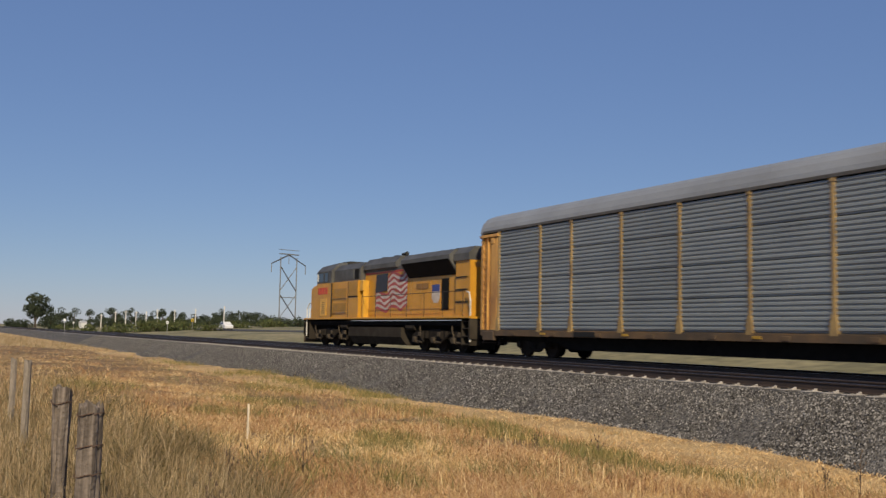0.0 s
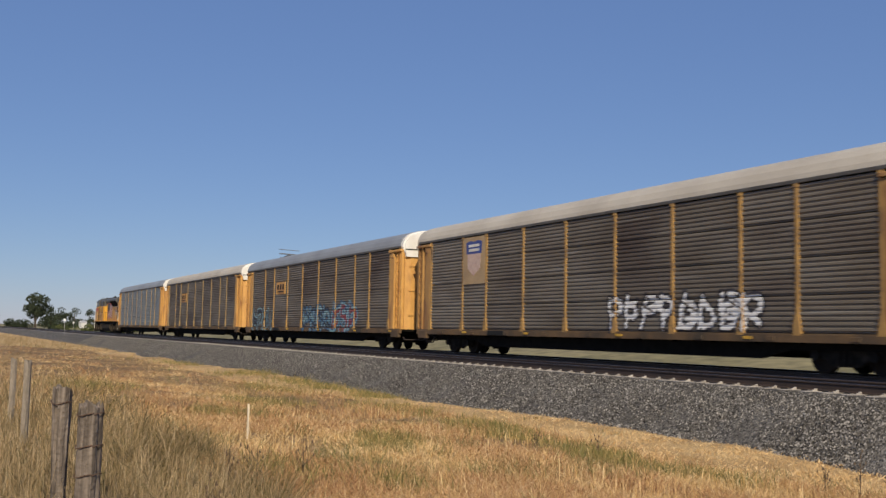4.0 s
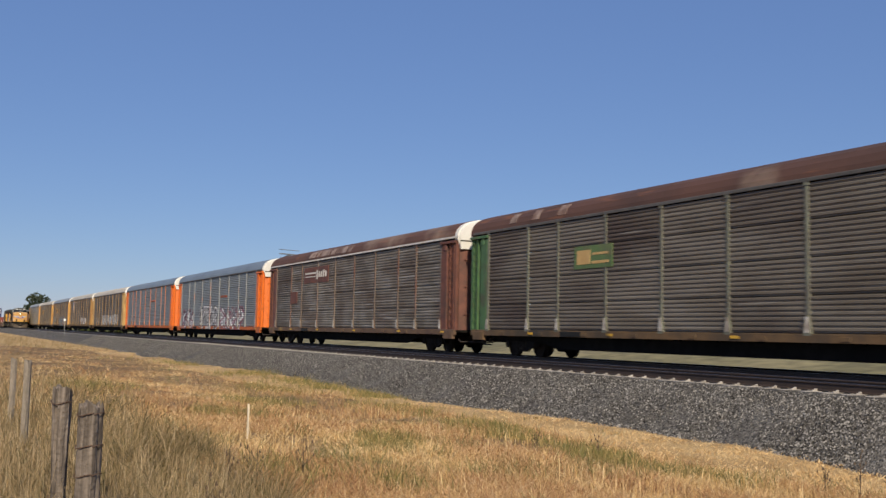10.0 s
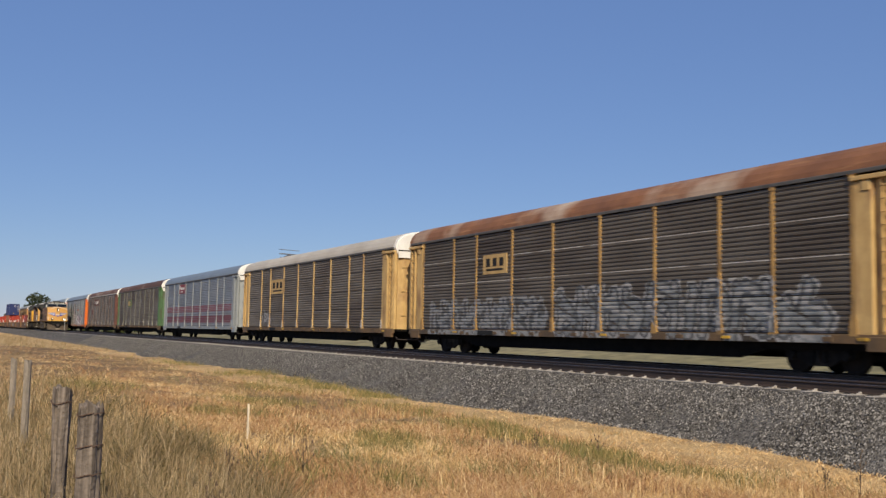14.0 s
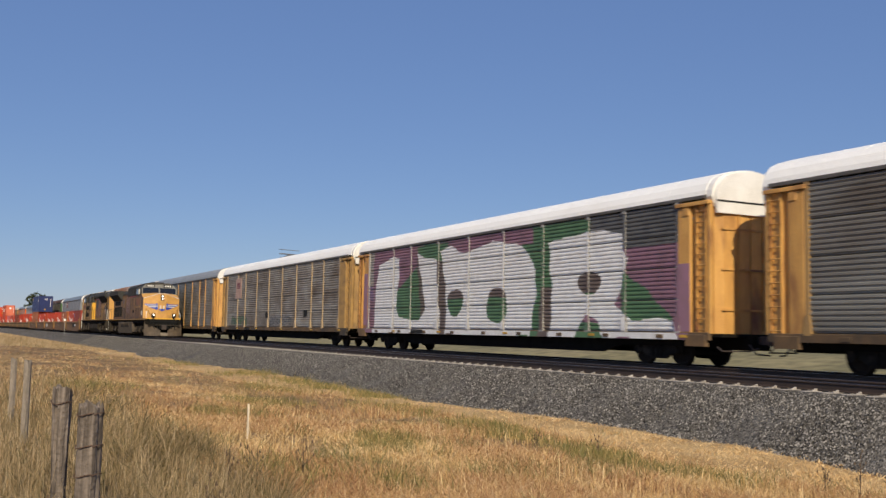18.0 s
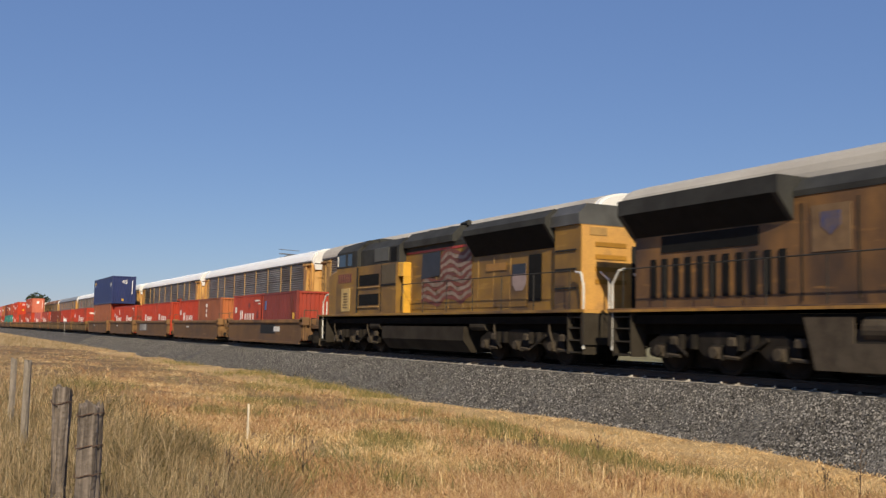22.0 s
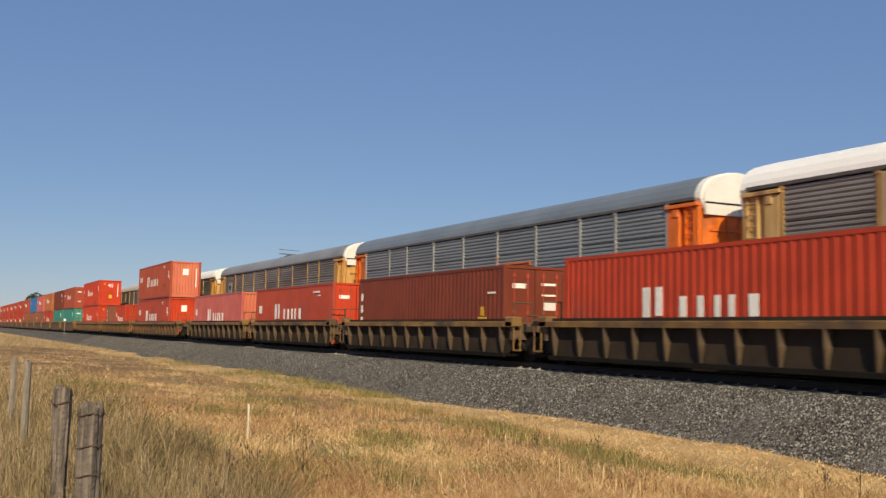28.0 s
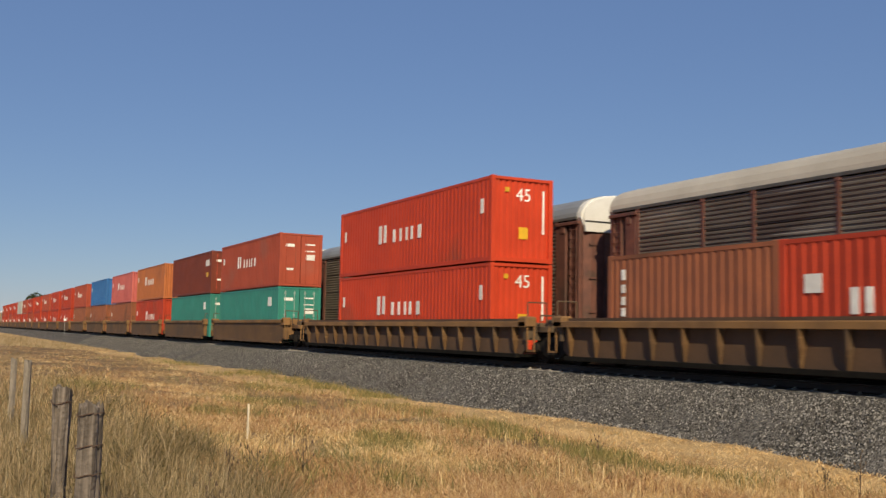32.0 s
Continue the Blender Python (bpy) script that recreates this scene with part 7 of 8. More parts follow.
for u, low, high, doors in PAIRS:
    plain = (C_TEAL, C_BROWN, C_MAROON, C_BLUE, C_PALE)
    container(u, FORTY, LOW, 2.9, low, low, NAMES[low.name] + " container at the foot of a stack", logo=None if low in plain else (1.2, 0.8, 0.4), doors=doors, marks=((4.6, 2.1, 0.6, 0.5, C_MARK),) if low == C_TEAL else ((-5.4, 1.8, 0.3, 0.4, C_MARK),))
    container(u, FORTY, LOW + 2.93, 2.9, high, high, NAMES[high.name] + " container on top of a stack", logo=None if high in plain else (1.3, 0.8, -0.6), doors=doors, marks=((5.0, 2.1, 1.0, 0.42, C_MARK), (5.0, 1.3, 0.6, 0.3, C_AMBER)) if high == C_MAROON else ((-5.4, 1.9, 0.3, 0.4, C_MARK),))

# ---- beyond the tracks ----
def spot(bearing, far):
    """A place at a bearing (degrees from the tracks' far end) and a distance from the camera."""
    a = radians(bearing)
    x, y = -math.cos(a) * far, math.sin(a) * far
    return x, y, land(x, y)


M_ASPHALT = ground_material("road_asphalt", ((0.045, 0.045, 0.045), (0.06, 0.058, 0.056), (0.075, 0.072, 0.07)), 0.5, 0.3)
g = Geo()
g.loft([[(x, 51.5, land(x, 51.5) + 0.06), (x, 58.5, land(x, 58.5) + 0.06)] for x in range(-1500, 901, 60)], False, False, closed=False)
me = g.mesh("road", M_ASPHALT)
if sum(p.normal.z for p in me.polygons) < 0:
    me.flip_normals()
tagged(new("road", me), "grey two-lane road beside the railway", "road", kind="structure")

M_BARK = paint("tree_bark", (0.10, 0.075, 0.05), (0.06, 0.045, 0.03), rough=0.95, scale=6)
M_LEAF = blades_material("dark_tree_leaves", ((0.022, 0.032, 0.018), (0.035, 0.048, 0.026), (0.05, 0.064, 0.036), (0.07, 0.08, 0.048)))
M_SCRUB = blades_material("olive_scrub_leaves", ((0.045, 0.06, 0.02), (0.075, 0.09, 0.03), (0.11, 0.115, 0.045)))


def tree(x, y, z, height, width, seed, leaves, material, words, name="tree", trunk=0.22):
    """A tapered trunk with limbs, and a crown of many small leaf sprays in uneven clumps."""
    rng = np.random.default_rng(seed)
    t = thing(name, words, name, "trees along the horizon" if name == "tree" else "bushes", at=pose(x, y, z - 0.1))
    g = Geo()
    top = height * 0.62
    g.tube((0, 0, 0), (width * 0.02, 0, top), width * 0.035 + 0.06, 8, width * 0.015 + 0.03)
    clumps = []
    n = 11
    for i in range(n):
        a = 6.283 * i / n + rng.uniform(-0.3, 0.3)
        r = width * 0.5 * rng.uniform(0.25, 0.78)
        cz = height * rng.uniform(trunk + 0.14, 0.84)
        c = np.array((math.cos(a) * r, math.sin(a) * r, cz))
        clumps.append((c, width * rng.uniform(0.13, 0.25)))
        g.tube((0, 0, height * rng.uniform(trunk * 0.8, 0.5)), tuple(c), width * 0.012 + 0.02, 5, 0.015)
    clumps.append((np.array((0, 0, height * 0.86)), width * 0.2))
    part("trunk", g, M_BARK, t)
    per = leaves // len(clumps)
    vs = []
    for c, r in clumps:
        d = rng.normal(size=(per, 3))
        d /= np.linalg.norm(d, axis=1)[:, None]
        p = c + d * (r * rng.uniform(0.45, 1.12, per) ** 0.6)[:, None] * (1, 1, 0.85)
        u = rng.normal(size=(per, 3))
        u /= np.linalg.norm(u, axis=1)[:, None]
        w = rng.normal(size=(per, 3))
        w /= np.linalg.norm(w, axis=1)[:, None]
        s = width * rng.uniform(0.022, 0.05, per)[:, None]
        vs.append(np.stack([p - u * s, p + w * s * 0.7, p + u * s, p - w * s * 0.7], 1).reshape(-1, 3))
    vs = np.concatenate(vs)
    me = bpy.data.meshes.new("crown")
    me.from_pydata(vs.tolist(), [], [(i, i + 1, i + 2, i + 3) for i in range(0, len(vs), 4)])
    me.materials.append(material)
    part("crown", me, material, t)
    return t


# bearing, distance, height, width
TREES = ((4.61, 300, 11.6, 8.2), (3.41, 420, 4.0, 7), (4.0, 360, 3.4, 8), (5.35, 380, 6.2, 8))
for i, (b, far, h, w) in enumerate(TREES):
    x, y, z = spot(b, far)
    tree(x, y, z, h, w, 100 + i, 3000 if i == 0 else 1300, M_LEAF, "dark green leafy tree on the horizon" if i else "tall dark tree standing apart beside the tracks", trunk=0.06 if i else 0.16)
SKYLINE = ((5.4, 6.4), (5.9, 7.4), (6.6, 7.6), (7.4, 7.0), (8.0, 5.2), (8.6, 7.8), (9.1, 6.0), (9.6, 8.0), (10.2, 5.6), (10.8, 6.4), (11.3, 8.1), (11.9, 6.6), (12.4, 6.4), (13.0, 5.6), (13.6, 5.4), (14.2, 6.6), (14.55, 8.4), (15.1, 7.4), (15.5, 7.6), (16.0, 6.8), (16.5, 7.2), (17.0, 6.2), (17.5, 5.6), (18.1, 4.8), (18.7, 4.2), (19.4, 4.0))
rng = random.Random(8)
for i, (b, h) in enumerate(SKYLINE):
    far = rng.uniform(380, 430)
    x, y, z = spot(b, far)
    tree(x, y, z - 0.4, (h + 1.0) * far / 400 - z, rng.uniform(5.0, 7.5), 130 + i, 1500, M_LEAF, "dark green leafy tree on the horizon", trunk=0.05)
for i in range(22):
    x, y, z = spot(5.5 + i * 0.64 + rng.uniform(-0.1, 0.1), rng.uniform(340, 370))
    tree(x, y, z - 0.3, rng.uniform(2.2, 3.6), rng.uniform(6, 9), 170 + i, 800, M_LEAF, "low dark thicket below the trees", "bush", 0.03)
BUSHES = ((6.0, 250, 1.4, 7), (7.3, 240, 1.5, 8), (8.9, 230, 1.4, 9), (10.4, 220, 1.9, 7), (11.0, 215, 2.2, 6), (11.6, 220, 1.9, 8), (12.3, 230, 1.6, 7), (13.9, 210, 1.0, 6), (15.4, 260, 1.0, 8), (17.4, 280, 1.1, 9))
for i, (b, far, h, w) in enumerate(BUSHES):
    x, y, z = spot(b, far)
    tree(x, y, z, h, w, 200 + i, 700, M_SCRUB, "low olive-green bush in the field", "bush", 0.05)

M_GALVA = paint("pylon_steel", (0.20, 0.205, 0.21), (0.16, 0.165, 0.17), rough=0.6)
M_DARKSTEEL = paint("dark_pylon_steel", (0.10, 0.11, 0.13), rough=0.6)
M_POLE = paint("pale_pole_wood", (0.68, 0.65, 0.60), (0.56, 0.53, 0.48), rough=0.85)


def pylon():
    x, y, z = spot(18.3, 366)
    p = thing("power_pylon", "steel power pylon with two legs and cross bracing", "pylon", at=pose(x, y, z, 0, 0, -72))
    for s in (-1, 1):
        part("leg", Geo().tube((s * 3.7, 0, 0), (s * 3.7, 0, 26.0), 0.24, 8, 0.19), M_GALVA, p)
        part("arm", Geo().tube((0, 0, 27.0), (s * 7.8, 0, 23.3), 0.28, 6, 0.2), M_DARKSTEEL, p)
        part("insulator", Geo().tube((s * 7.8, 0, 23.4), (s * 7.8, 0, 20.0), 0.16, 6), M_GALVA, p)
        part("brace", Geo().tube((s * 3.7, 0, 22.5), (-s * 3.7, 0, 13.4), 0.22 if s > 0 else 0.15, 6), M_DARKSTEEL if s > 0 else M_GALVA, p)
        part("brace", Geo().tube((s * 3.7, 0, 12.0), (-s * 3.7, 0, 3.2), 0.22 if s > 0 else 0.15, 6), M_DARKSTEEL if s > 0 else M_GALVA, p)
    part("cross_bar", Geo().tube((-4.4, 0, 27.2), (4.4, 0, 27.2), 0.24, 6), M_GALVA, p)
    part("cross_bar", Geo().tube((-4.6, 0, 28.8), (4.6, 0, 28.8), 0.13, 6), M_GALVA, p)
    part("cross_bar", Geo().tube((-3.7, 0, 11.0), (3.7, 0, 11.0), 0.15, 6), M_GALVA, p)
    part("insulator", Geo().tube((0, 0, 27.1), (0, 0, 23.6), 0.14, 6), M_GALVA, p)


pylon()
for b, far, h in ((8.0, 330, 4.6), (8.75, 330, 5.4), (9.3, 330, 5.6), (9.85, 328, 5.4), (10.4, 326, 5.4), (11.0, 322, 6.2), (11.95, 318, 6.0), (13.1, 312, 6.0), (14.7, 305, 6.6)):
    x, y, z = spot(b, far)
    pole = thing("utility_pole", "pale wooden utility pole with a crossarm", "utility pole", "utility poles along the road", at=pose(x, y, z - 0.2, 0, 0, 75))
    part("shaft", Geo().tube((0, 0, 0), (0, 0, h), 0.17, 8, 0.13), M_POLE, pole)
    part("crossarm", Geo().box(-0.5, 0.5, -0.06, 0.06, h - 0.5, h - 0.38), M_POLE, pole)

M_SIGNWHITE = paint("sign_white", (0.78, 0.78, 0.76), rough=0.5)
M_SIGNYELLOW = paint("sign_yellow", (0.72, 0.50, 0.03), rough=0.5)
M_STEELPOST = paint("post_steel", (0.38, 0.38, 0.37), rough=0.6, metal=0.4)


def marker(x, y, z, h, w, plate, words, dark=False):
    m = thing("track_sign", words, "sign", at=pose(x, y, z, 0, 0, 62))
    part("post", Geo().tube((0, 0, 0), (0, 0, h), 0.035, 8), M_STEELPOST, m)
    p = part("plate", Geo().box(-w / 2, w / 2, -0.05, -0.035, h - w * 1.15, h, 0.0), plate, m)
    if dark:
        part("sign_bar", Geo().box(-w * 0.3, w * 0.3, -0.056, -0.05, h - w * 0.75, h - w * 0.4), INK, p)


marker(-139.0, 14.9, -0.75, 2.5, 0.26, M_SIGNWHITE, "white marker plate on a post beside the ballast")
marker(-124.0, 25.4, -1.25, 2.9, 0.30, M_SIGNWHITE, "white track sign on a steel post", True)
marker(-230.0, 26.5, -1.25, 3.0, 0.4, M_SIGNWHITE, "small white track sign far along the line")
x, y, z = spot(12.95, 190)
marker(x, y, z, 2.4, 0.5, M_SIGNYELLOW, "yellow road sign with a dark bar", True)

# a white farm shed far off
x, y, z = spot(7.05, 320)
shed = thing("farm_shed", "small white shed far off among the trees", "shed", at=pose(x, y, z, 0, 0, 10))
part("wall", Geo().box(-1.2, 1.2, -0.9, 0.9, 0, 1.7), M_SIGNWHITE, shed)
part("roof", Geo().prism_y([(-1.35, 1.7), (1.35, 1.7), (0, 2.3)], -1.0, 1.0), paint("shed_roof_grey", (0.5, 0.5, 0.5), rough=0.6), shed)

# a white car driving on the road
suv = thing("sport_utility_car", "white car driving along the far road", "car")
M_CARWHITE = paint("car_white", (0.80, 0.80, 0.80), rough=0.25, bump=0.0)
part("body", Geo().prism_y([(-2.35, 0.35), (2.3, 0.35), (2.4, 0.75), (2.2, 1.0), (1.2, 1.12), (-2.2, 1.15), (-2.4, 0.8)], -0.92, 0.92), M_CARWHITE, suv)
part("cabin", Geo().loft([[(-2.1, -0.86, 1.1), (1.1, -0.86, 1.1), (1.1, 0.86, 1.1), (-2.1, 0.86, 1.1)], [(-1.8, -0.72, 1.72), (0.4, -0.72, 1.72), (0.4, 0.72, 1.72), (-1.8, 0.72, 1.72)]]), M_CARWHITE, suv)
for a, b in ((-1.75, -0.75), (-0.62, 0.45)):
    part("side_window", Geo().loft([[(a, -0.855, 1.2), (b + 0.2, -0.855, 1.2), (b, -0.76, 1.6), (a + 0.1, -0.76, 1.6)], [(a, -0.80, 1.2), (b + 0.2, -0.80, 1.2), (b, -0.70, 1.6), (a + 0.1, -0.70, 1.6)]]), L_GLASS, suv)
for wx in (-1.45, 1.45):
    for wy in (-0.8, 0.8):
        w = part("wheel", Geo().tube((wx, wy - 0.1, 0.34), (wx, wy + 0.1, 0.34), 0.34, 18), INK, suv)

# ---- this side of the tracks ----
M_POST = paint("weathered_post_wood", (0.25, 0.205, 0.17), (0.055, 0.044, 0.037), rough=0.95, scale=2.6, streak=13.0, bump=0.8, fine=30.0, dirt=(0.07, 0.055, 0.045), dirt_amount=0.35)
M_PALEPOST = paint("bleached_post_wood", (0.30, 0.255, 0.21), (0.20, 0.17, 0.135), rough=0.9, scale=7.0, streak=3.0, bump=0.8)
M_WIRE = paint("rusty_wire", (0.16, 0.10, 0.07), rough=0.7, metal=0.5)


def fence_post(x, y, top, wide, lean, material, words, seed, bands=(), broken=False):
    """A weathered, split, slightly leaning wooden post."""
    rng = random.Random(seed)
    foot = land(x, y) - 0.15
    p = thing("fence_post", words, "fence post", "old fence posts", at=pose(x, y, foot, lean[0], lean[1], rng.uniform(0, 40)))
    h = top - foot
    k, rings = 26, []
    prof = [1 + rng.uniform(-0.09, 0.08) - (0.22 if i in (3, 8, 13, 20) else 0) for i in range(k)]
    for j in range(15):
        z = h * j / 14
        slim = 1.0 if not broken or j > 12 else 0.52 + 0.036 * j
        off = 0.0 if not broken else (1 - slim) * wide * 0.4
        ring = []
        for i, q in enumerate(prof):
            rr = wide / 2 * q * slim * (1 + rng.uniform(-0.05, 0.05))
            ring.append((rr * math.cos(6.283 * i / k) + off, rr * math.sin(6.283 * i / k) + off, z + (rng.uniform(-0.05, 0.03) if j == 14 else 0)))
        rings.append(ring)
    part("shaft", Geo().loft(rings), material, p)
    for z in bands:
        n = 14
        tagged(part("wire_wrap", Geo().pipe([(wide * 0.56 * math.cos(6.283 * i / n), wide * 0.56 * math.sin(6.283 * i / n), h - z + 0.012 * math.sin(i)) for i in range(n + 1)], 0.004, 5), M_WIRE, p), kind="stuff")
    return p


fence_post(-6.54, 0.885, 0.379, 0.15, (0, 0), M_POST, "thick split grey fence post bound with wire", 1, (0.06, 0.26, 0.44))
fence_post(-7.56, 0.79, 0.425, 0.135, (0, 2), M_POST, "broken grey fence post with a notched top", 2, (0.1,), True)
fence_post(-12.96, 0.99, 0.425, 0.085, (0, 0), M_PALEPOST, "thin bleached fence post in tall grass", 3)
fence_post(-15.97, 1.02, 0.353, 0.085, (0, 1), M_PALEPOST, "thin bleached fence post in tall grass", 4)
part_stake = thing("survey_stake", "thin pale wooden stake standing in dry grass", "stake", at=pose(-14.4, 4.2, -0.93, 0, 1.5, 0))
part("shaft", Geo().loft([[(-0.022, -0.012, 0), (0.022, -0.012, 0), (0.022, 0.012, 0), (-0.022, 0.012, 0)], [(-0.022, -0.012, 0.62), (0.022, -0.012, 0.62), (0.022, 0.012, 0.62), (-0.022, 0.012, 0.62)], [(-0.008, -0.01, 0.68), (0.004, -0.01, 0.68), (0.004, 0.01, 0.68), (-0.008, 0.01, 0.68)]]), paint("pale_stake_wood", (0.66, 0.56, 0.42), rough=0.8), part_stake)

G_STRAW = blades_material("straw_grass", ((0.33, 0.20, 0.085), (0.50, 0.32, 0.14), (0.66, 0.455, 0.22), (0.80, 0.62, 0.36)))
G_HAY = blades_material("cut_hay", ((0.52, 0.33, 0.14), (0.68, 0.45, 0.205), (0.80, 0.57, 0.29), (0.90, 0.70, 0.42)))
G_RUST = blades_material("rusty_dry_grass", ((0.22, 0.11, 0.052), (0.36, 0.195, 0.092), (0.50, 0.29, 0.14), (0.62, 0.41, 0.225)))
G_GREEN = blades_material("green_grass", ((0.09, 0.105, 0.035), (0.14, 0.145, 0.05), (0.20, 0.19, 0.075), (0.30, 0.26, 0.12)))
G_PALE = blades_material("pale_seed_grass", ((0.20, 0.14, 0.07), (0.30, 0.215, 0.115), (0.42, 0.31, 0.18), (0.54, 0.42, 0.27), (0.15, 0.13, 0.055)))


def grass(name, words, count, material, seed, pick, r0, r1, b0=1.5, b1=54.0, lean=(0.15, 0.9), thin=1.0, spots=(), per=7, spread=1.0):
    """Bent blades in tufts; pick(x, y, rng) gives a tuft's height, or 0 for none there. Far blades are single slivers."""
    rng = np.random.default_rng(seed)
    vs, fs = [], []
    i1, i0 = 1.0 / r0, 1.0 / r1
    for _ in range(count // per):
        if spots:
            cx, cy, sr = spots[int(rng.random() * len(spots))]
            tx, ty = cx + rng.normal() * sr * 0.9, cy + rng.normal() * sr * 0.5
            r = math.hypot(tx, ty)
        else:
            r = 1.0 / (i0 + (i1 - i0) * rng.random())
            a = radians(b0 + (b1 - b0) * rng.random())
            tx, ty = -math.cos(a) * r, math.sin(a) * r
        if ty > 13.6:
            continue
        tall = pick(tx, ty, rng) * rng.uniform(0.65, 1.2)
        if tall <= 0:
            continue
        z = land(tx, ty) - 0.02
        size = (0.025 + 0.004 * r) * spread
        q = rng.random((per, 7))
        off = rng.normal(size=(per, 2)) * size
        sway = rng.uniform(0, 6.283)
        for (k1, k2, k3, k4, k5, k6, k7), (ox, oy) in zip(q, off):
            h = tall * (0.55 + 0.6 * k1)
            x, y = tx + ox, ty + oy
            w = (0.0008 + 0.00019 * r) * thin * (0.6 + 0.9 * k2)
            d = k3 * 6.283
            c, t = math.cos(d) * w, math.sin(d) * w
            e = sway + (k4 - 0.5) * 4.4
            bend = h * (lean[0] + (lean[1] - lean[0]) * k5)
            lx, ly = math.cos(e) * bend, math.sin(e) * bend
            k = len(vs)
            if r > 24:
                vs += [(x - c, y - t, z), (x + c, y + t, z), (x + lx, y + ly, z + h * (0.8 + 0.2 * k6))]
                fs.append((k, k + 1, k + 2))
            else:
                vs += [(x - c, y - t, z), (x + c, y + t, z), (x + lx * 0.4 - c * 0.8, y + ly * 0.4 - t * 0.8, z + h * 0.6), (x + lx * 0.4 + c * 0.8, y + ly * 0.4 + t * 0.8, z + h * 0.6), (x + lx, y + ly, z + h * (0.8 + 0.2 * k6))]
                fs += [(k, k + 1, k + 3, k + 2), (k + 2, k + 3, k + 4)]
    me = bpy.data.meshes.new(name)
    me.from_pydata(vs, [], fs)
    me.materials.append(material)
    tagged(new(name, me), words, "grass", kind="stuff")


def patchy(x, y, s, q):
    return noise.noise((x * s, y * s * 1.8, q))


def mown(x, y):
    """How far a place lies inside the cut strip along the ballast."""
    return y - (10.9 + 0.7 * noise.noise((x * 0.15, 2.0, 8.0)))


def hay(x, y, rng):
    m = mown(x, y)
    if m > 0:
        return rng.uniform(0.03, 0.10)
    return rng.uniform(0.05, 0.16) if patchy(x, y, 0.22, 15.0) > 0.12 else 0.0


def straw(x, y, rng):
    if mown(x, y) > 0:
        return rng.uniform(0.05, 0.12) if rng.random() < 0.3 else 0.0
    t = patchy(x, y, 0.35, 2.0)
    return rng.uniform(0.07, 0.21) * (1.0 if t > -0.1 else 0.5)


def rust(x, y, rng):
    if mown(x, y) > 0:
        return 0.0
    return rng.uniform(0.09, 0.24) if patchy(x, y, 0.26, 6.0) > -0.08 else 0.0


def green(x, y, rng):
    t = patchy(x, y, 0.42, 11.0)
    if mown(x, y) > 0:
        return rng.uniform(0.05, 0.16) if t > 0.30 else 0.0
    near_posts = y < 1.8 and x > -16
    return rng.uniform(0.10, 0.30) if t > (0.0 if near_posts else 0.20) else 0.0


def seedy(x, y, rng):
    edge = 2.2 + 0.8 * noise.noise((x * 0.3, 5.0, 3.0)) + (-x - 6) * 0.03
    return rng.uniform(0.25, 0.72) if y < edge else 0.0


def stems(x, y, rng):
    return rng.uniform(0.18, 0.38) if y < 9.5 and patchy(x, y, 0.5, 41.0) > 0.05 else 0.0


def weedy(x, y, rng):
    edge = 2.6 + 0.9 * noise.noise((x * 0.5, 9.0, 3.0)) + (-x - 5) * 0.05
    return rng.uniform(0.15, 0.60) if y < edge and patchy(x, y, 0.9, 31.0) > -0.2 else 0.0


def distant(x, y, rng):
    return rng.uniform(0.10, 0.32) if y < 13.2 else 0.0


grass("hay", "pale cut hay along the foot of the ballast", 250000, G_HAY, 5, hay, 8.5, 110, 1.5, 54.0, (1.0, 3.2), 1.3, (), 7, 1.6)
grass("dry_grass", "golden straw grass in uneven tufts", 190000, G_STRAW, 1, straw, 7.5, 110, lean=(0.35, 1.9), spread=1.7)
grass("meadow_grass", "short straw grass all over the open ground", 60000, G_STRAW, 21, straw, 1.2, 60, 54.0, 361.0, (0.15, 0.9), 3.0)
grass("far_grass", "straw grass far along the line", 26000, G_PALE, 22, distant, 85, 330, 1.5, 10.0, (0.15, 0.9), 1.6)
grass("rusty_grass", "reddish brown dry grass in patches", 240000, G_RUST, 2, rust, 7.5, 110, lean=(0.35, 1.9), spread=1.8)
grass("green_grass", "dull green tufts among dry grass", 80000, G_GREEN, 3, green, 7.5, 90, lean=(0.3, 1.4), spread=1.4)
grass("stem_grass", "thin pale upright stems above the dry grass", 9000, G_HAY, 24, stems, 8.0, 40, 2.0, 54.0, (0.05, 0.35), 1.0, (), 4, 2.5)
grass("seed_grass", "tall pale seeding grass round the old posts", 34000, G_PALE, 4, seedy, 4.2, 45, 0.3, 22.0, (0.05, 0.4), 0.9, (), 5, 1.5)

G_WEED = blades_material("grey_green_weed", ((0.06, 0.054, 0.022), (0.13, 0.10, 0.045), (0.21, 0.155, 0.072), (0.33, 0.235, 0.125), (0.47, 0.35, 0.21)))
grass("weeds", "grey-green weeds crowding round the old posts", 110000, G_WEED, 6, weedy, 4.2, 30, 0.3, 21.0, (0.2, 1.3), 1.1, spread=1.6)

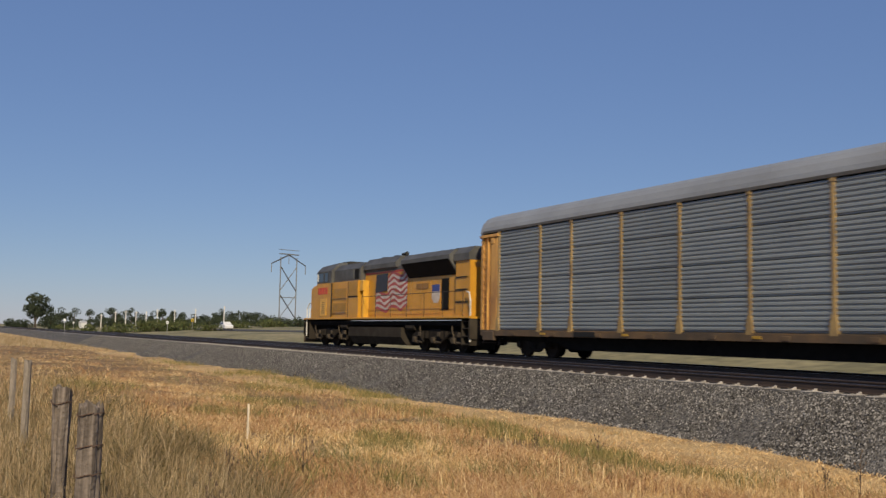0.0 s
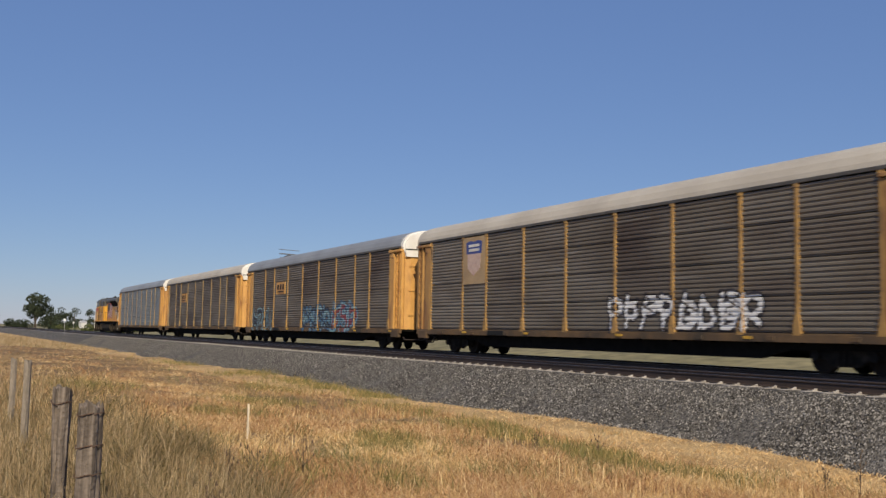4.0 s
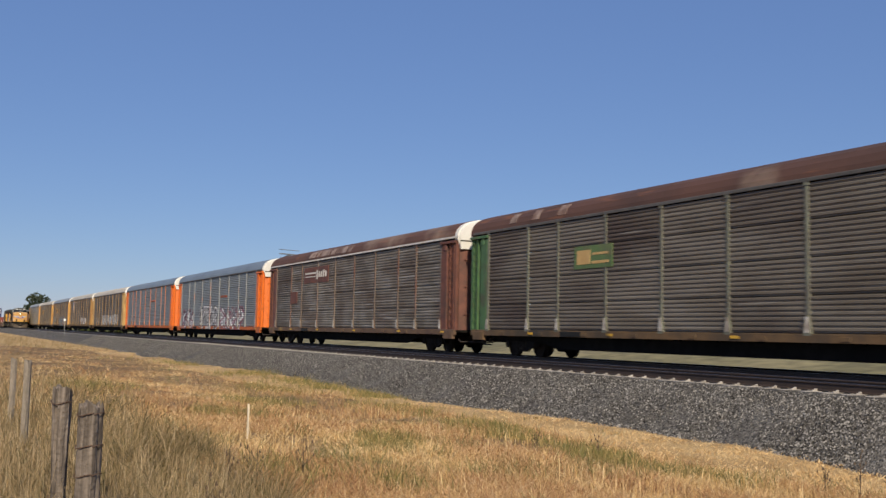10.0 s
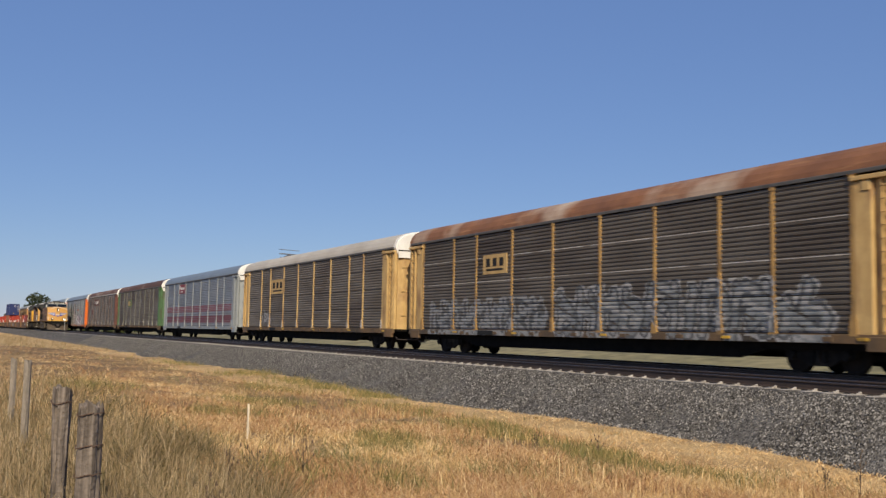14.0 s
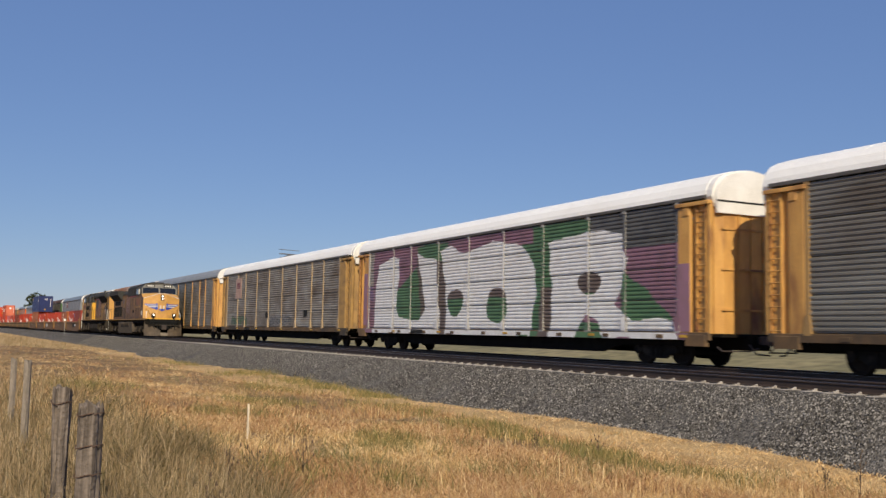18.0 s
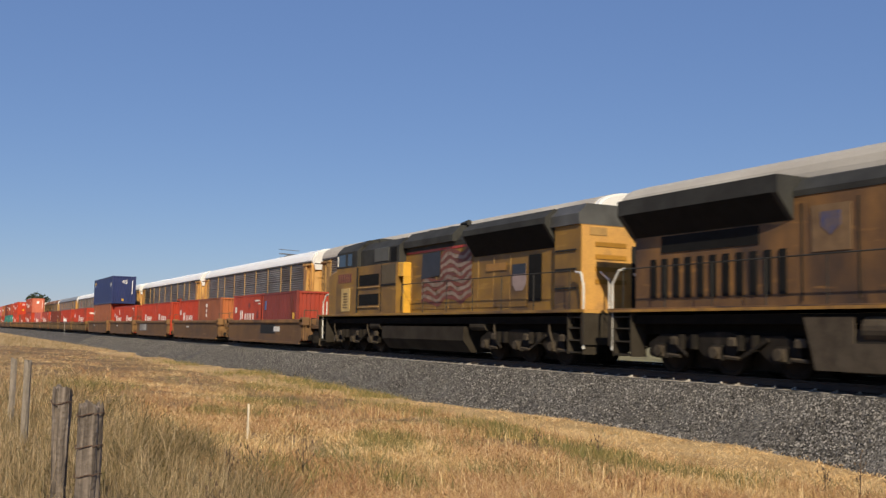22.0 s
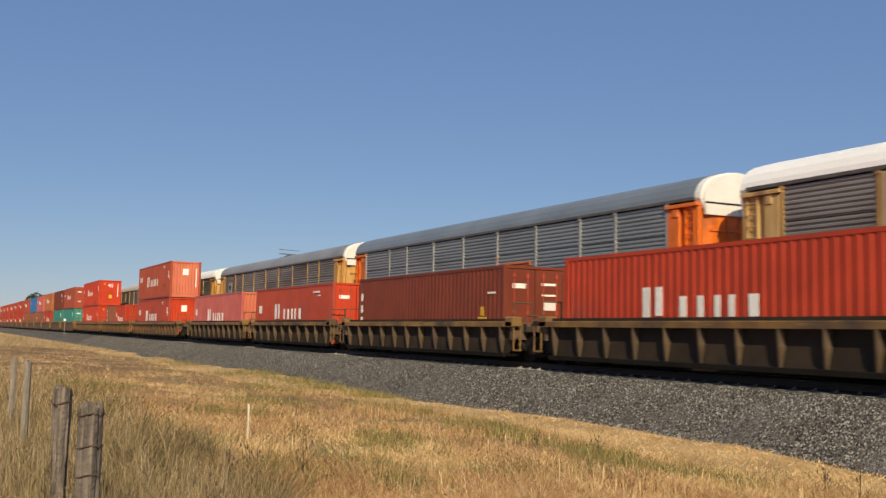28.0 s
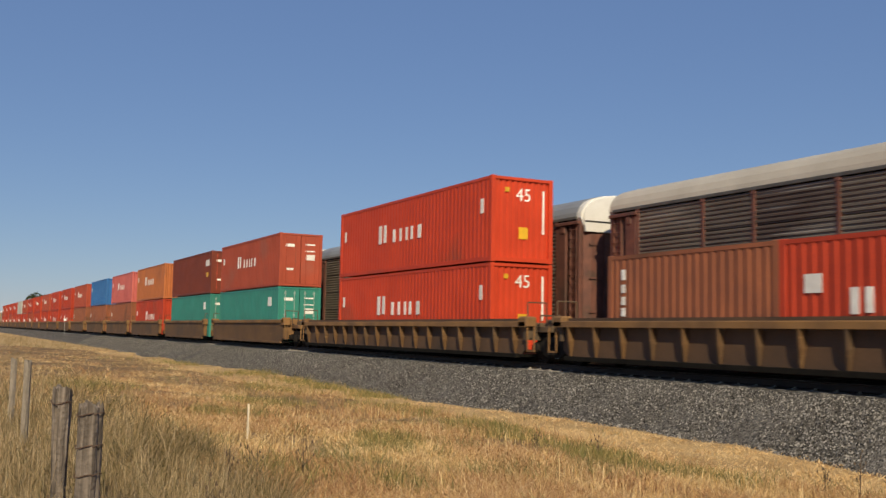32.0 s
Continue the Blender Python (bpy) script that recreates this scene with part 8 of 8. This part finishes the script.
TUFTS = ((-7.2, 1.5, 0.4), (-8.0, 1.1, 0.4), (-10.2, 1.7, 0.6), (-12.0, 2.2, 0.7), (-8.9, 1.9, 0.5), (-8.3, 1.75, 0.35), (-10.6, 3.4, 0.5), (-13.2, 6.0, 0.6), (-14.6, 6.6, 0.5), (-11.6, 8.9, 0.7), (-12.8, 9.5, 0.6), (-15.5, 9.4, 0.8), (-17.0, 9.9, 0.6), (-10.4, 9.6, 0.5), (-19.5, 5.2, 0.9), (-24.0, 7.4, 1.0), (-9.3, 4.4, 0.4), (-22.0, 10.2, 1.2), (-30.0, 9.6, 1.4), (-27.0, 3.4, 1.2), (-37.0, 12.9, 1.3), (-33.0, 12.8, 1.1), (-44.0, 13.0, 1.6), (-29.0, 12.6, 0.8), (-58.0, 12.9, 3.0))


def tufty(x, y, rng):
    return rng.uniform(0.10, 0.30) if y > 1.2 else 0.0


G_OLIVE = blades_material("olive_grass", ((0.10, 0.105, 0.035), (0.15, 0.15, 0.05), (0.24, 0.20, 0.075), (0.34, 0.25, 0.10), (0.42, 0.30, 0.13)))
grass("olive_tufts", "olive green tufts standing in the dry grass", 34000, G_OLIVE, 9, tufty, 7.0, 34, 3.0, 50.0, (0.2, 0.9), 1.3, TUFTS)


def bushy(x, y, rng):
    return rng.uniform(0.22, 0.52)


grass("olive_weed", "dark olive weed standing above the dry grass", 9000, G_WEED, 12, bushy, 7.0, 34, 3.0, 50.0, (0.2, 0.8), 1.5, ((-11.2, 2.3, 0.24), (-11.7, 2.7, 0.2), (-10.6, 1.9, 0.2), (-9.2, 1.2, 0.2)))


def dead_weed(x, y, h, seed):
    rng = random.Random(seed)
    w = thing("dead_weed", "dry dark branching weed stalk in the grass", "weed", "dead weeds", at=pose(x, y, land(x, y) - 0.05))
    g = Geo()
    g.tube((0, 0, 0), (0.02, 0.01, h), 0.007, 5, 0.003)
    for i in range(9):
        z = h * rng.uniform(0.3, 0.95)
        a, ln = rng.uniform(0, 6.28), rng.uniform(0.06, 0.16)
        q = (math.cos(a) * ln * 0.8, math.sin(a) * ln * 0.8, z + ln * 0.8)
        g.tube((0.01, 0, z), q, 0.004, 4, 0.002)
        g.tube(q, (q[0], q[1], q[2] + 0.035), 0.011, 5, 0.004)
    part("stalk", g, M_WEED, w)


M_WEED = paint("dead_weed_brown", (0.13, 0.085, 0.05), (0.09, 0.06, 0.04), rough=0.9)
for i, (x, y, h) in enumerate(((-8.7, 10.6, 0.62), (-8.5, 10.9, 0.5), (-9.0, 10.3, 0.42), (-12.4, 9.2, 0.34), (-13.4, 8.7, 0.3), (-6.4, 1.5, 0.5), (-7.0, 1.75, 0.62), (-7.6, 2.0, 0.5), (-6.2, 1.25, 0.42), (-8.8, 2.4, 0.6), (-9.6, 2.9, 0.5), (-6.0, 0.72, 0.7), (-10.2, 3.6, 0.42))):
    dead_weed(x, y, h, 300 + i)

# ---- ties of the tracks, the nearest as pieces of their own ----
for y, track, count in ((NEAR_Y, tracks[0], 200), (FAR_Y, tracks[1], 110)):
    rest = Geo()
    for i in range(720):
        x = -4.0 - i * 0.5545
        if i < count:
            tie = part("tie", tie_mesh, M_TIE, track, at=pose(x, 0, 0))
            if y < 19 and i < 120:
                part("rail_clip", clip_mesh, M_CLIP, tie)
        else:
            rest.box(x - 0.12, x + 0.12, -1.3, 1.3, -0.36, -0.195)
    tagged(part("far_ties", rest, M_TIE, track, "row of concrete ties far along the line"), kind="stuff")


motions()
